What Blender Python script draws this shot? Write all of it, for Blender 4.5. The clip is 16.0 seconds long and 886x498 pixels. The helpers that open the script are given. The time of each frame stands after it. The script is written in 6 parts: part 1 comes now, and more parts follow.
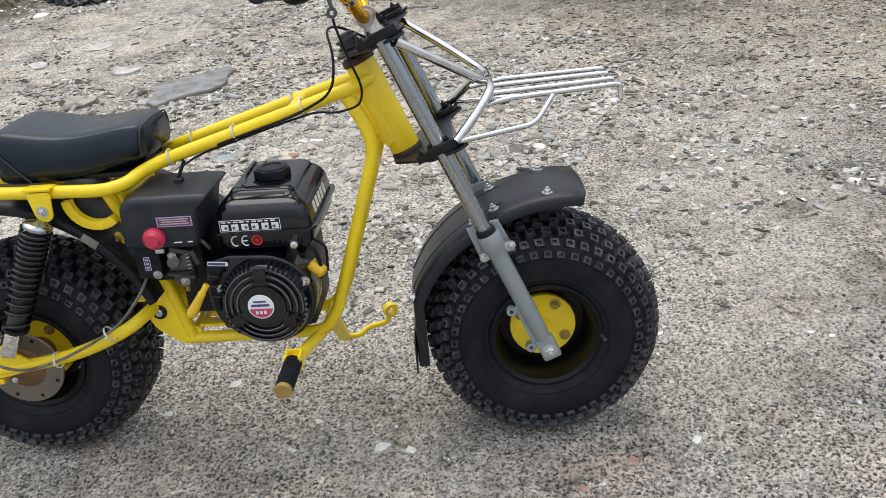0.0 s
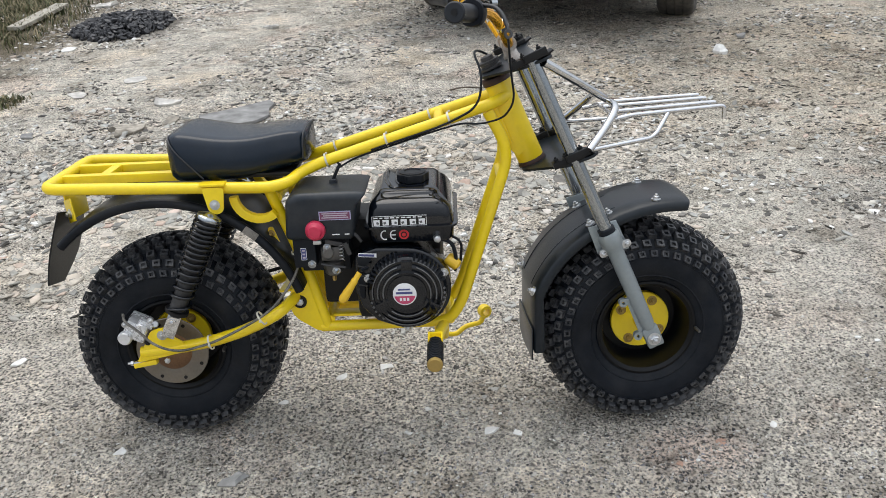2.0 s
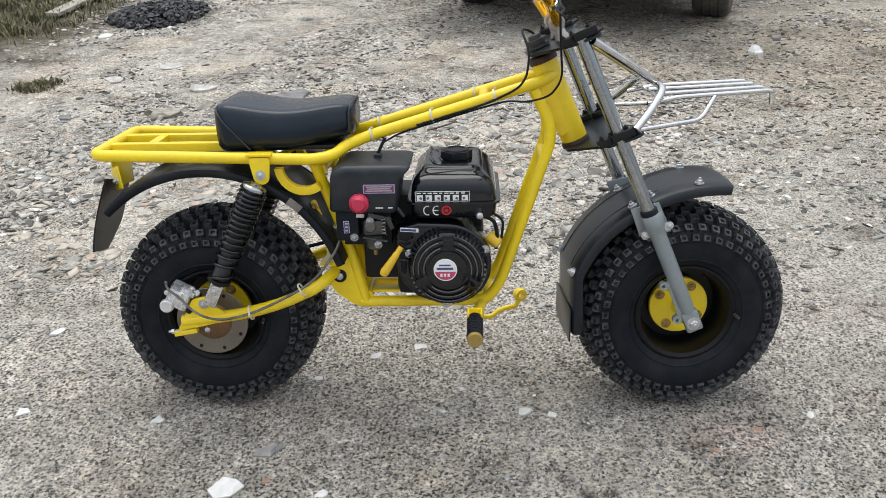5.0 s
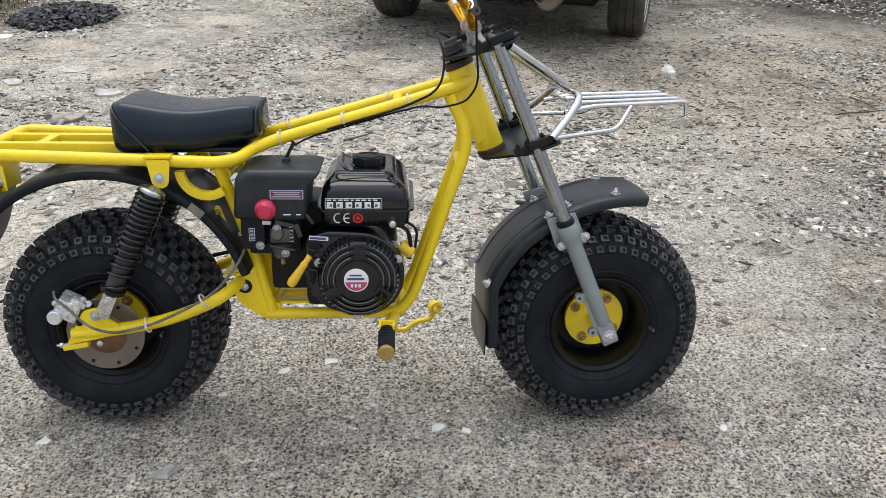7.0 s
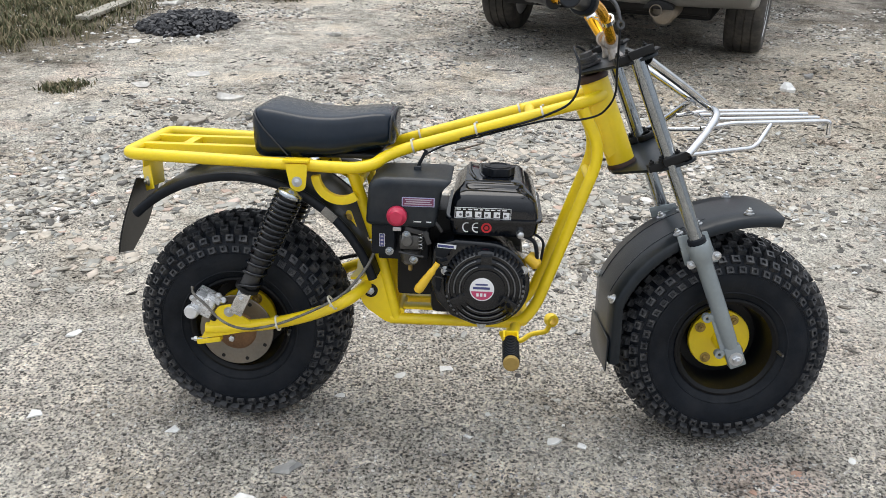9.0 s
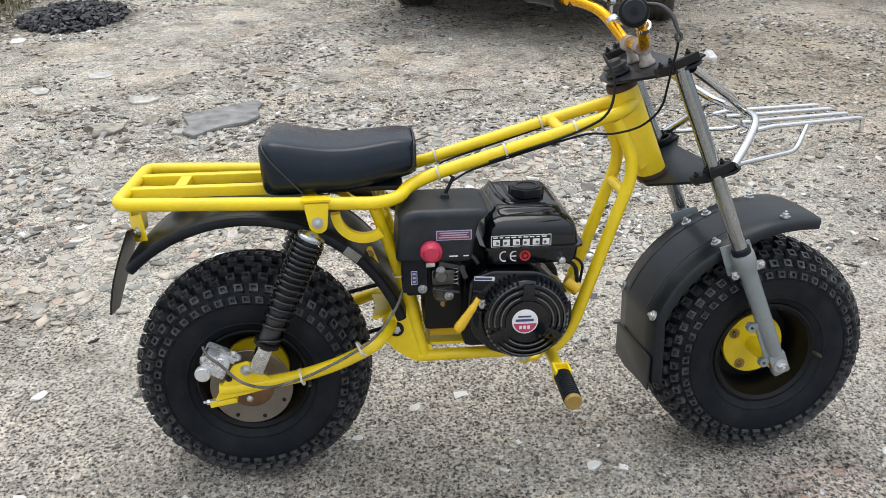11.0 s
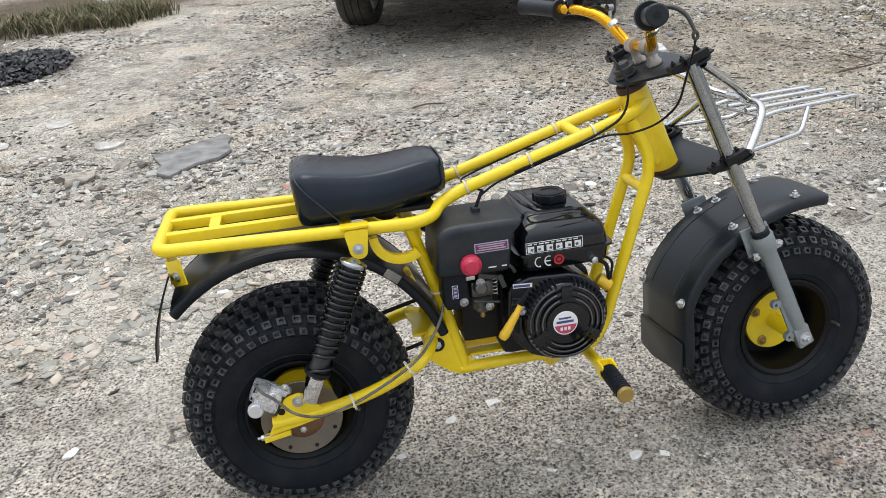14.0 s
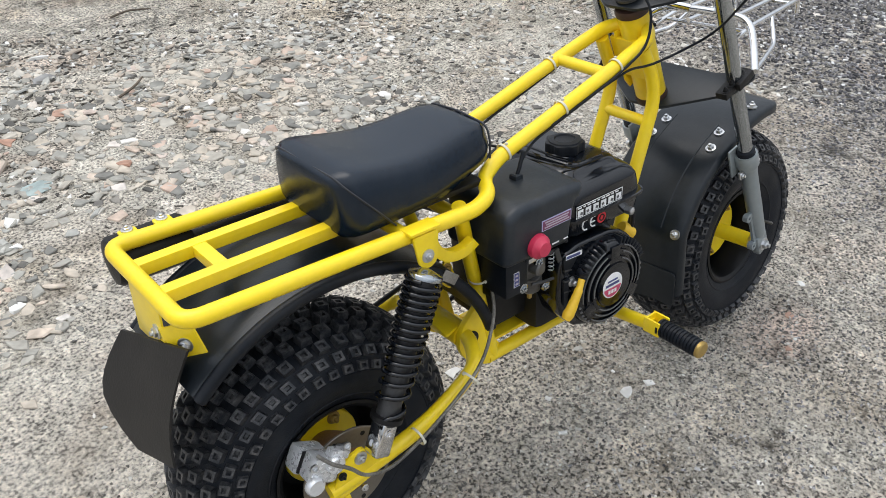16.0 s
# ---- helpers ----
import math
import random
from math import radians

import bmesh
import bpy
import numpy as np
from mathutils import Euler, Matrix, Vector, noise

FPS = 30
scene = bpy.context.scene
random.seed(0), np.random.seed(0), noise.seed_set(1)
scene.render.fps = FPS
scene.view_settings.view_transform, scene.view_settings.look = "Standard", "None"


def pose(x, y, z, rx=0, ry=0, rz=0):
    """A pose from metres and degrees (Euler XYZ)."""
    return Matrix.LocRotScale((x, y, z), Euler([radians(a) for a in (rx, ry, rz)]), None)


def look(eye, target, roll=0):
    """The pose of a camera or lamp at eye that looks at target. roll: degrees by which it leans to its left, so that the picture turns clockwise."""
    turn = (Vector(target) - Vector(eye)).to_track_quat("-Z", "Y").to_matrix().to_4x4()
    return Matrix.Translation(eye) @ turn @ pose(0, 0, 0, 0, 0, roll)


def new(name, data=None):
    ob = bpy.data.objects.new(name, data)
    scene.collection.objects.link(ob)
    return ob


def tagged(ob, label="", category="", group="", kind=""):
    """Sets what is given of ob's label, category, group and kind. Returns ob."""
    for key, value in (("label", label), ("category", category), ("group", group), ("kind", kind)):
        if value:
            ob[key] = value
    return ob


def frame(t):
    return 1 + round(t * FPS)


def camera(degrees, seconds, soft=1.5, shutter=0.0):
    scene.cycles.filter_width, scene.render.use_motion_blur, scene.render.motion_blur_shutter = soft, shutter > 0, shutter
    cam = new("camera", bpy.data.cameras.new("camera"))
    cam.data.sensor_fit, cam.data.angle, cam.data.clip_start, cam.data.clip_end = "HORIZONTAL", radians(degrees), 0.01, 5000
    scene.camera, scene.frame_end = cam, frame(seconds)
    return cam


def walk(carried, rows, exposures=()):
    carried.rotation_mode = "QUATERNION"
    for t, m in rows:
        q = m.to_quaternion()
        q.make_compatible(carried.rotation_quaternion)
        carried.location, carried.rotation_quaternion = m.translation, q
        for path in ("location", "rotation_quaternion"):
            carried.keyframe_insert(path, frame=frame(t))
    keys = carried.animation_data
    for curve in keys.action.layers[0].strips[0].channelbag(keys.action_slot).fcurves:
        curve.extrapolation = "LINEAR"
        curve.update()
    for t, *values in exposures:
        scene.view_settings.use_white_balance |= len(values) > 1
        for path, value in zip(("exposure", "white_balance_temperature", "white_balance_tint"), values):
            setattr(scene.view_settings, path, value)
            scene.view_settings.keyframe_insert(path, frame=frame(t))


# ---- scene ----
cam = camera(54.6, 16.0, soft=0.8)
PATH = [
    (0, (0.073, 0.02, 1.332), (0.059, 1.743, 0.315), -5.6),
    (0.5, (-0.037, -0.047, 1.341), (-0.046, 1.667, 0.312), -6.2),
    (1, (-0.227, -0.126, 1.315), (-0.117, 1.574, 0.268), -4.3),
    (1.5, (-0.301, -0.187, 1.336), (-0.217, 1.526, 0.307), -4.7),
    (2, (-0.301, -0.211, 1.362), (-0.205, 1.564, 0.444), -2.8),
    (2.5, (-0.325, -0.216, 1.364), (-0.231, 1.571, 0.469), -1.8),
    (3, (-0.343, -0.226, 1.354), (-0.254, 1.561, 0.462), -1.6),
    (3.5, (-0.342, -0.255, 1.35), (-0.287, 1.532, 0.454), -2.2),
    (4, (-0.346, -0.255, 1.349), (-0.299, 1.531, 0.452), -2.3),
    (4.2, (-0.353, -0.257, 1.347), (-0.31, 1.53, 0.45), -2.0),
    (6.3, (-0.35, -0.204, 1.262), (-0.265, 1.563, 0.329), -0.7),
    (6.5, (-0.346, -0.203, 1.267), (-0.241, 1.566, 0.342), -0.4),
    (7, (-0.335, -0.187, 1.27), (-0.095, 1.595, 0.395), 1.4),
    (7.5, (-0.31, -0.17, 1.268), (0.107, 1.591, 0.417), 3.3),
    (8, (-0.336, -0.188, 1.271), (0.044, 1.586, 0.43), 2.9),
    (8.5, (-0.387, -0.199, 1.269), (-0.288, 1.607, 0.415), 1.1),
    (8.7, (-0.401, -0.203, 1.27), (-0.369, 1.606, 0.417), 1.0),
    (10.8, (-0.624, 0.072, 1.315), (-0.448, 1.83, 0.376), -1.2),
    (11, (-0.696, 0.022, 1.326), (-0.407, 1.773, 0.404), -0.0),
    (11.5, (-0.78, -0.048, 1.344), (-0.26, 1.656, 0.435), -0.5),
    (12, (-0.774, -0.066, 1.351), (-0.016, 1.58, 0.504), 2.8),
    (12.5, (-0.672, -0.089, 1.343), (0.132, 1.552, 0.53), 2.6),
    (13, (-0.629, -0.078, 1.33), (-0.101, 1.659, 0.491), -1.3),
    (13.5, (-0.685, -0.038, 1.331), (-0.386, 1.741, 0.467), -4.5),
    (14, (-0.874, 0.029, 1.353), (-0.462, 1.766, 0.452), -4.3),
    (14.5, (-0.986, 0.15, 1.352), (-0.457, 1.812, 0.375), -3.5),
    (15, (-1.06, 0.403, 1.337), (-0.562, 1.992, 0.23), -4.9),
    (15.5, (-1.171, 0.572, 1.338), (-0.403, 2.028, 0.201), -0.8),
    (16, (-1.397, 0.747, 1.378), (-0.259, 1.905, 0.211), 2.2),
]
walk(cam, [(t, look(eye, target, roll)) for t, eye, target, roll in PATH], [(0, 0.40), (4.2, 0.42), (7.0, 0.41), (7.5, 0.47), (8.7, 0.49), (10.8, 0.47), (16, 0.46)])

# world, sun: bright overcast afternoon
world = bpy.data.worlds.new("sky")
scene.world = world
world.use_nodes = True
wn = world.node_tree.nodes
sky = wn.new("ShaderNodeTexSky")
sky.sky_type = "NISHITA"
sky.sun_disc = False
sky.sun_elevation, sky.sun_rotation = radians(68), radians(343)
sky.air_density, sky.dust_density, sky.ozone_density = 1.0, 4.0, 0.6
veil = wn.new("ShaderNodeMix")
veil.data_type = "RGBA"
veil.inputs[0].default_value = 0.85
# overcast sky: dim towards the horizon, brightest overhead
way = wn.new("ShaderNodeTexCoord")
sep = wn.new("ShaderNodeSeparateXYZ")
world.node_tree.links.new(way.outputs["Generated"], sep.inputs[0])
rise = wn.new("ShaderNodeMapRange")
rise.inputs[1].default_value, rise.inputs[2].default_value, rise.inputs[3].default_value, rise.inputs[4].default_value = 0.0, 1.0, 0.22, 1.32
world.node_tree.links.new(sep.outputs[2], rise.inputs[0])
cloud = wn.new("ShaderNodeVectorMath")
cloud.operation = "SCALE"
cloud.inputs[0].default_value = (7.4, 7.8, 8.4)
world.node_tree.links.new(rise.outputs[0], cloud.inputs["Scale"])
world.node_tree.links.new(cloud.outputs[0], veil.inputs[7])
world.node_tree.links.new(sky.outputs[0], veil.inputs[6])
world.node_tree.links.new(veil.outputs[2], wn["Background"].inputs[0])
wn["Background"].inputs[1].default_value = 0.133
sun = new("sun", bpy.data.lights.new("sun", "SUN"))
sun.data.energy, sun.data.angle, sun.data.color = 0.8, radians(40), (1.0, 0.96, 0.9)
sun.matrix_world = look((-0.6, 1.9, 5.0), (0, 0, 0))

# ---------------- materials ----------------
def node_mat(name, colour, rough=0.5, metal=0.0, spread=0.15, scale=40.0, bump=0.0, bump_scale=200.0, coat=0.0, dirt=None, dirt_amount=0.0, dirt_scale=9.0, spec=0.5):
    """Principled material with a two-scale variation of tone and roughness, fine relief and a layer of dust in patches."""
    m = bpy.data.materials.new(name)
    m.use_nodes = True
    t = m.node_tree
    n, ln = t.nodes, t.links
    b = n["Principled BSDF"]
    co = n.new("ShaderNodeTexCoord")
    fine, big = n.new("ShaderNodeTexNoise"), n.new("ShaderNodeTexNoise")
    fine.inputs["Scale"].default_value, fine.inputs["Detail"].default_value = scale * 4, 4
    big.inputs["Scale"].default_value, big.inputs["Detail"].default_value = scale * 0.3, 3
    for q in (fine, big):
        ln.new(co.outputs["Object"], q.inputs["Vector"])
    mixn = n.new("ShaderNodeMath")
    mixn.operation = "MULTIPLY_ADD"
    ln.new(fine.outputs[0], mixn.inputs[0])
    mixn.inputs[1].default_value = 0.4
    scaled = n.new("ShaderNodeMath")
    scaled.operation = "MULTIPLY"
    scaled.inputs[1].default_value = 0.6
    ln.new(big.outputs[0], scaled.inputs[0])
    ln.new(scaled.outputs[0], mixn.inputs[2])
    ramp = n.new("ShaderNodeValToRGB")
    ramp.color_ramp.elements[0].position, ramp.color_ramp.elements[1].position = 0.3, 0.7
    ramp.color_ramp.elements[0].color = (*[c * (1 - spread) for c in colour], 1)
    ramp.color_ramp.elements[1].color = (*[min(1, c * (1 + spread)) for c in colour], 1)
    ln.new(mixn.outputs[0], ramp.inputs[0])
    last = ramp.outputs[0]
    if dirt:
        dn = n.new("ShaderNodeTexNoise")
        dn.inputs["Scale"].default_value, dn.inputs["Detail"].default_value, dn.inputs["Roughness"].default_value = dirt_scale, 8, 0.7
        ln.new(co.outputs["Object"], dn.inputs["Vector"])
        dr = n.new("ShaderNodeMapRange")
        dr.inputs[1].default_value, dr.inputs[2].default_value, dr.inputs[3].default_value, dr.inputs[4].default_value = 0.42, 0.72, 0.0, dirt_amount
        ln.new(dn.outputs[0], dr.inputs[0])
        mx = n.new("ShaderNodeMix")
        mx.data_type = "RGBA"
        ln.new(dr.outputs[0], mx.inputs[0])
        ln.new(last, mx.inputs[6])
        mx.inputs[7].default_value = (*dirt, 1)
        last = mx.outputs[2]
    ln.new(last, b.inputs["Base Color"])
    rr = n.new("ShaderNodeMapRange")
    rr.inputs[3].default_value, rr.inputs[4].default_value = max(0.02, rough * 0.75), min(1, rough * 1.25)
    ln.new(mixn.outputs[0], rr.inputs[0])
    ln.new(rr.outputs[0], b.inputs["Roughness"])
    b.inputs["Metallic"].default_value = metal
    b.inputs["Specular IOR Level"].default_value = spec
    b.inputs["Coat Weight"].default_value = coat
    b.inputs["Coat Roughness"].default_value = 0.12
    if bump:
        bn, bt = n.new("ShaderNodeBump"), n.new("ShaderNodeTexNoise")
        bt.inputs["Scale"].default_value, bt.inputs["Detail"].default_value = bump_scale, 5
        ln.new(co.outputs["Object"], bt.inputs["Vector"])
        ln.new(bt.outputs[0], bn.inputs["Height"])
        bn.inputs["Strength"].default_value, bn.inputs["Distance"].default_value = bump, 0.002
        ln.new(bn.outputs[0], b.inputs["Normal"])
    return m


DUST = (0.30, 0.27, 0.23)
yellow = node_mat("yellow_paint", (0.97, 0.70, 0.009), 0.36, spread=0.06, scale=20, coat=0.12, bump=0.08, bump_scale=120, dirt=(0.45, 0.33, 0.08), dirt_amount=0.25)
yellow_plastic = node_mat("yellow_plastic", (0.80, 0.50, 0.03), 0.4, spread=0.06)
gold = node_mat("gold_anodised", (0.84, 0.42, 0.015), 0.17, metal=0.75, spread=0.15)
brass = node_mat("worn_brass", (0.42, 0.29, 0.09), 0.45, metal=0.6, spread=0.2)
rubber = node_mat("tyre_rubber", (0.0060, 0.0085, 0.0130), 0.48, spread=0.4, scale=30, bump=0.3, bump_scale=350, dirt=(0.13, 0.125, 0.12), dirt_amount=0.10, dirt_scale=14, spec=0.2)
knob_rubber = node_mat("tread_rubber", (0.015, 0.018, 0.023), 0.46, spread=0.4, scale=60, bump=0.3, bump_scale=300, dirt=(0.30, 0.285, 0.27), dirt_amount=0.34, dirt_scale=60, spec=0.45)
plastic = node_mat("black_plastic", (0.0058, 0.0082, 0.0125), 0.42, spread=0.2, scale=30, bump=0.1, bump_scale=500, dirt=DUST, dirt_amount=0.05, dirt_scale=12, spec=0.2)
fender_plastic = node_mat("fender_plastic", (0.0085, 0.0130, 0.0180), 0.30, spread=0.25, scale=14, bump=0.12, bump_scale=250, dirt=DUST, dirt_amount=0.035, dirt_scale=7, spec=0.34)
flap_rubber = node_mat("mud_flap_rubber", (0.0080, 0.0082, 0.0090), 0.45, spread=0.3, scale=14, bump=0.15, bump_scale=250, dirt=DUST, dirt_amount=0.05, dirt_scale=7, spec=0.25)
gloss_black = node_mat("gloss_black_enamel", (0.0038, 0.0052, 0.0080), 0.12, spread=0.2, spec=0.55)
cover_plastic = node_mat("air_cleaner_plastic", (0.0085, 0.0140, 0.0210), 0.40, spread=0.25, scale=18, bump=0.12, bump_scale=400, dirt=DUST, dirt_amount=0.07, dirt_scale=14, spec=0.38)
matt_black = node_mat("matt_black_metal", (0.008, 0.008, 0.0085), 0.5, spread=0.3, bump=0.2, bump_scale=300, spec=0.3)
leather = node_mat("black_leatherette", (0.0040, 0.0105, 0.0205), 0.20, spread=0.15, scale=25, bump=0.1, bump_scale=900, dirt=DUST, dirt_amount=0.02, dirt_scale=16, spec=0.34)
piping = node_mat("seat_piping", (0.018, 0.020, 0.025), 0.4)
chrome = node_mat("chrome", (0.68, 0.69, 0.70), 0.07, metal=1.0, spread=0.06, dirt=(0.3, 0.24, 0.17), dirt_amount=0.3, dirt_scale=40)
stanchion = node_mat("dull_steel", (0.36, 0.385, 0.405), 0.13, metal=0.95, spread=0.12)
slider = node_mat("grey_alloy_paint", (0.29, 0.33, 0.345), 0.36, metal=0.35, spread=0.1, scale=30, dirt=DUST, dirt_amount=0.15)
zinc = node_mat("zinc_bolt", (0.62, 0.63, 0.64), 0.3, metal=0.95, spread=0.15)
cast_alloy = node_mat("cast_alloy", (0.74, 0.75, 0.76), 0.28, metal=0.5, spread=0.15, scale=30, bump=0.06, bump_scale=150)
disc_steel = node_mat("brake_disc_steel", (0.22, 0.20, 0.17), 0.38, metal=0.6, spread=0.2, scale=40, dirt=(0.25, 0.16, 0.08), dirt_amount=0.45)
cast_dark = node_mat("dull_cast_alloy", (0.13, 0.127, 0.122), 0.42, metal=0.7, spread=0.35, scale=60)
carb_metal = node_mat("dark_cast_metal", (0.07, 0.07, 0.072), 0.45, metal=0.6, spread=0.3, scale=60)
corroded = node_mat("corroded_alloy", (0.50, 0.475, 0.44), 0.38, metal=0.6, spread=0.25, scale=60, dirt=(0.22, 0.11, 0.05), dirt_amount=0.75, dirt_scale=45)
cup_rust = node_mat("dark_rust", (0.045, 0.022, 0.016), 0.5, metal=0.2, spread=0.4, scale=60)
rusty = node_mat("rusty_steel", (0.22, 0.12, 0.06), 0.6, metal=0.4, spread=0.4, scale=60)
red_plastic = node_mat("red_plastic", (0.58, 0.035, 0.085), 0.35, spread=0.1)
red_print = node_mat("red_print", (0.60, 0.02, 0.03), 0.4, spread=0.05)
white_print = node_mat("white_print", (0.80, 0.80, 0.80), 0.4, spread=0.05)
lilac_print = node_mat("lilac_print", (0.42, 0.42, 0.62), 0.4, spread=0.05)
pink_print = node_mat("pink_print", (0.17, 0.045, 0.10), 0.4, spread=0.1)
blue_print = node_mat("blue_print", (0.06, 0.07, 0.2), 0.4, spread=0.1)
nylon = node_mat("nylon_tie", (0.66, 0.63, 0.52), 0.45, spread=0.1)
car_paint = node_mat("silver_car_paint", (0.46, 0.455, 0.44), 0.34, metal=0.45, spread=0.05, scale=6, coat=0.5, dirt=(0.30, 0.27, 0.22), dirt_amount=0.5, dirt_scale=3)
car_rubber = node_mat("car_tyre_rubber", (0.05, 0.047, 0.043), 0.75, spread=0.3, scale=20, bump=0.2, dirt=(0.24, 0.21, 0.17), dirt_amount=0.6, dirt_scale=8)
car_glass = node_mat("dark_car_glass", (0.02, 0.022, 0.024), 0.06, spread=0.05, coat=0.5)
lamp_red = node_mat("red_lamp_lens", (0.35, 0.01, 0.02), 0.15, spread=0.1, coat=0.6)
rim_black = node_mat("black_rim_enamel", (0.004, 0.0045, 0.0055), 0.35, spread=0.2, spec=0.25)
rim_alloy = node_mat("car_rim", (0.5, 0.5, 0.5), 0.35, metal=0.8, spread=0.1, dirt=DUST, dirt_amount=0.4)


def island_mat(name, ramp_stops, rough=0.9, bump=0.4, scale=60.0, spread=0.25):
    """Loose pieces: one tone a piece, with grain."""
    m = bpy.data.materials.new(name)
    m.use_nodes = True
    n, ln = m.node_tree.nodes, m.node_tree.links
    b = n["Principled BSDF"]
    geo, obi = n.new("ShaderNodeNewGeometry"), n.new("ShaderNodeObjectInfo")
    add = n.new("ShaderNodeMath")
    add.operation = "ADD"
    ln.new(geo.outputs["Random Per Island"], add.inputs[0])
    ln.new(obi.outputs["Random"], add.inputs[1])
    fr = n.new("ShaderNodeMath")
    fr.operation = "FRACT"
    ln.new(add.outputs[0], fr.inputs[0])
    ramp = n.new("ShaderNodeValToRGB")
    e = ramp.color_ramp.elements
    while len(e) < len(ramp_stops):
        e.new(0.5)
    for k, (p, c) in enumerate(ramp_stops):
        e[k].position, e[k].color = p, (*c, 1)
    ln.new(fr.outputs[0], ramp.inputs[0])
    nz = n.new("ShaderNodeTexNoise")
    co = n.new("ShaderNodeTexCoord")
    ln.new(co.outputs["Object"], nz.inputs["Vector"])
    nz.inputs["Scale"].default_value, nz.inputs["Detail"].default_value = scale, 6
    mr = n.new("ShaderNodeMapRange")
    mr.inputs[1].default_value, mr.inputs[2].default_value, mr.inputs[3].default_value, mr.inputs[4].default_value = 0.3, 0.7, 1 - spread, 1 + spread
    ln.new(nz.outputs[0], mr.inputs[0])
    vm = n.new("ShaderNodeVectorMath")
    vm.operation = "SCALE"
    ln.new(ramp.outputs[0], vm.inputs[0])
    ln.new(mr.outputs[0], vm.inputs["Scale"])
    ln.new(vm.outputs[0], b.inputs["Base Color"])
    b.inputs["Roughness"].default_value = rough
    bn = n.new("ShaderNodeBump")
    bn.inputs["Strength"].default_value, bn.inputs["Distance"].default_value = bump, 0.003
    ln.new(nz.outputs[0], bn.inputs["Height"])
    ln.new(bn.outputs[0], b.inputs["Normal"])
    return m


grain_mat = island_mat("soil_grains", [(0.0, (0.06, 0.056, 0.05)), (0.25, (0.18, 0.165, 0.145)), (0.5, (0.33, 0.305, 0.27)), (0.85, (0.47, 0.44, 0.39)), (0.96, (0.56, 0.53, 0.48)), (1.0, (0.74, 0.72, 0.68))])
chip_mat = island_mat("stone_chips", [(0.0, (0.035, 0.033, 0.03)), (0.17, (0.10, 0.093, 0.083)), (0.25, (0.30, 0.28, 0.245)), (0.6, (0.46, 0.425, 0.365)), (0.75, (0.34, 0.33, 0.31)), (0.9, (0.58, 0.55, 0.49)), (1.0, (0.80, 0.78, 0.74))])
dark_chip_mat = island_mat("dark_gravel_chips", [(0.0, (0.028, 0.028, 0.031)), (0.4, (0.085, 0.084, 0.09)), (0.7, (0.19, 0.186, 0.192)), (0.9, (0.33, 0.325, 0.33)), (1.0, (0.60, 0.60, 0.60))])
rubble_mat = island_mat("rubble", [(0.0, (0.07, 0.067, 0.06)), (0.16, (0.17, 0.16, 0.145)), (0.32, (0.36, 0.335, 0.285)), (0.55, (0.40, 0.40, 0.375)), (0.78, (0.54, 0.505, 0.44)), (0.95, (0.47, 0.39, 0.32)), (1.0, (0.76, 0.75, 0.71))], scale=30)
pale_stone = island_mat("pale_stone", [(0.0, (0.42, 0.40, 0.365)), (1.0, (0.60, 0.58, 0.54))], scale=25, spread=0.3)
white_stone = island_mat("white_stone", [(0.0, (0.66, 0.65, 0.62)), (1.0, (0.82, 0.81, 0.78))], scale=40, spread=0.12)
slate_rubble = island_mat("slate_rubble", [(0.0, (0.17, 0.165, 0.15)), (0.2, (0.29, 0.285, 0.255)), (0.5, (0.385, 0.365, 0.32)), (0.72, (0.49, 0.435, 0.36)), (0.88, (0.54, 0.465, 0.385)), (0.94, (0.47, 0.345, 0.275)), (1.0, (0.74, 0.73, 0.69))], scale=30)
dim_rubble = island_mat("dim_rubble", [(0.0, (0.04, 0.036, 0.03)), (0.5, (0.11, 0.10, 0.09)), (0.85, (0.21, 0.20, 0.18)), (1.0, (0.40, 0.39, 0.36))], scale=30)
moss_rubble = island_mat("rubble_in_moss", [(0.0, (0.06, 0.05, 0.03)), (0.2, (0.20, 0.165, 0.09)), (0.4, (0.38, 0.31, 0.17)), (0.55, (0.30, 0.185, 0.12)), (0.7, (0.42, 0.385, 0.31)), (0.9, (0.52, 0.49, 0.42)), (1.0, (0.70, 0.69, 0.65))], scale=30)
# near-black slivers: the shade of soil crevices put into colour
crevice_mat = island_mat("crevice_slivers", [(0.0, (0.025, 0.023, 0.02)), (0.7, (0.09, 0.08, 0.065)), (1.0, (0.17, 0.15, 0.12))], scale=40)
teal_shard = island_mat("teal_shard", [(0.0, (0.30, 0.36, 0.35)), (1.0, (0.34, 0.40, 0.39))], scale=30)
brown_stone = island_mat("brown_stone", [(0.0, (0.24, 0.215, 0.175)), (1.0, (0.38, 0.345, 0.29))], scale=30, spread=0.45)
grey_stone = island_mat("grey_stone", [(0.0, (0.20, 0.20, 0.195)), (1.0, (0.36, 0.35, 0.33))], scale=40)
slate_mat = island_mat("grey_slate", [(0.0, (0.235, 0.232, 0.225)), (1.0, (0.235, 0.232, 0.225))], scale=14, spread=0.4)
brick_mat = island_mat("brick_crumbs", [(0.0, (0.36, 0.20, 0.14)), (1.0, (0.42, 0.27, 0.20))], scale=30)
coal_mat = island_mat("coal", [(0.0, (0.008, 0.008, 0.01)), (0.8, (0.03, 0.03, 0.033)), (1.0, (0.07, 0.07, 0.075))], rough=0.45)
plank_mat = island_mat("weathered_plank", [(0.0, (0.36, 0.33, 0.27)), (1.0, (0.42, 0.40, 0.34))], scale=20)
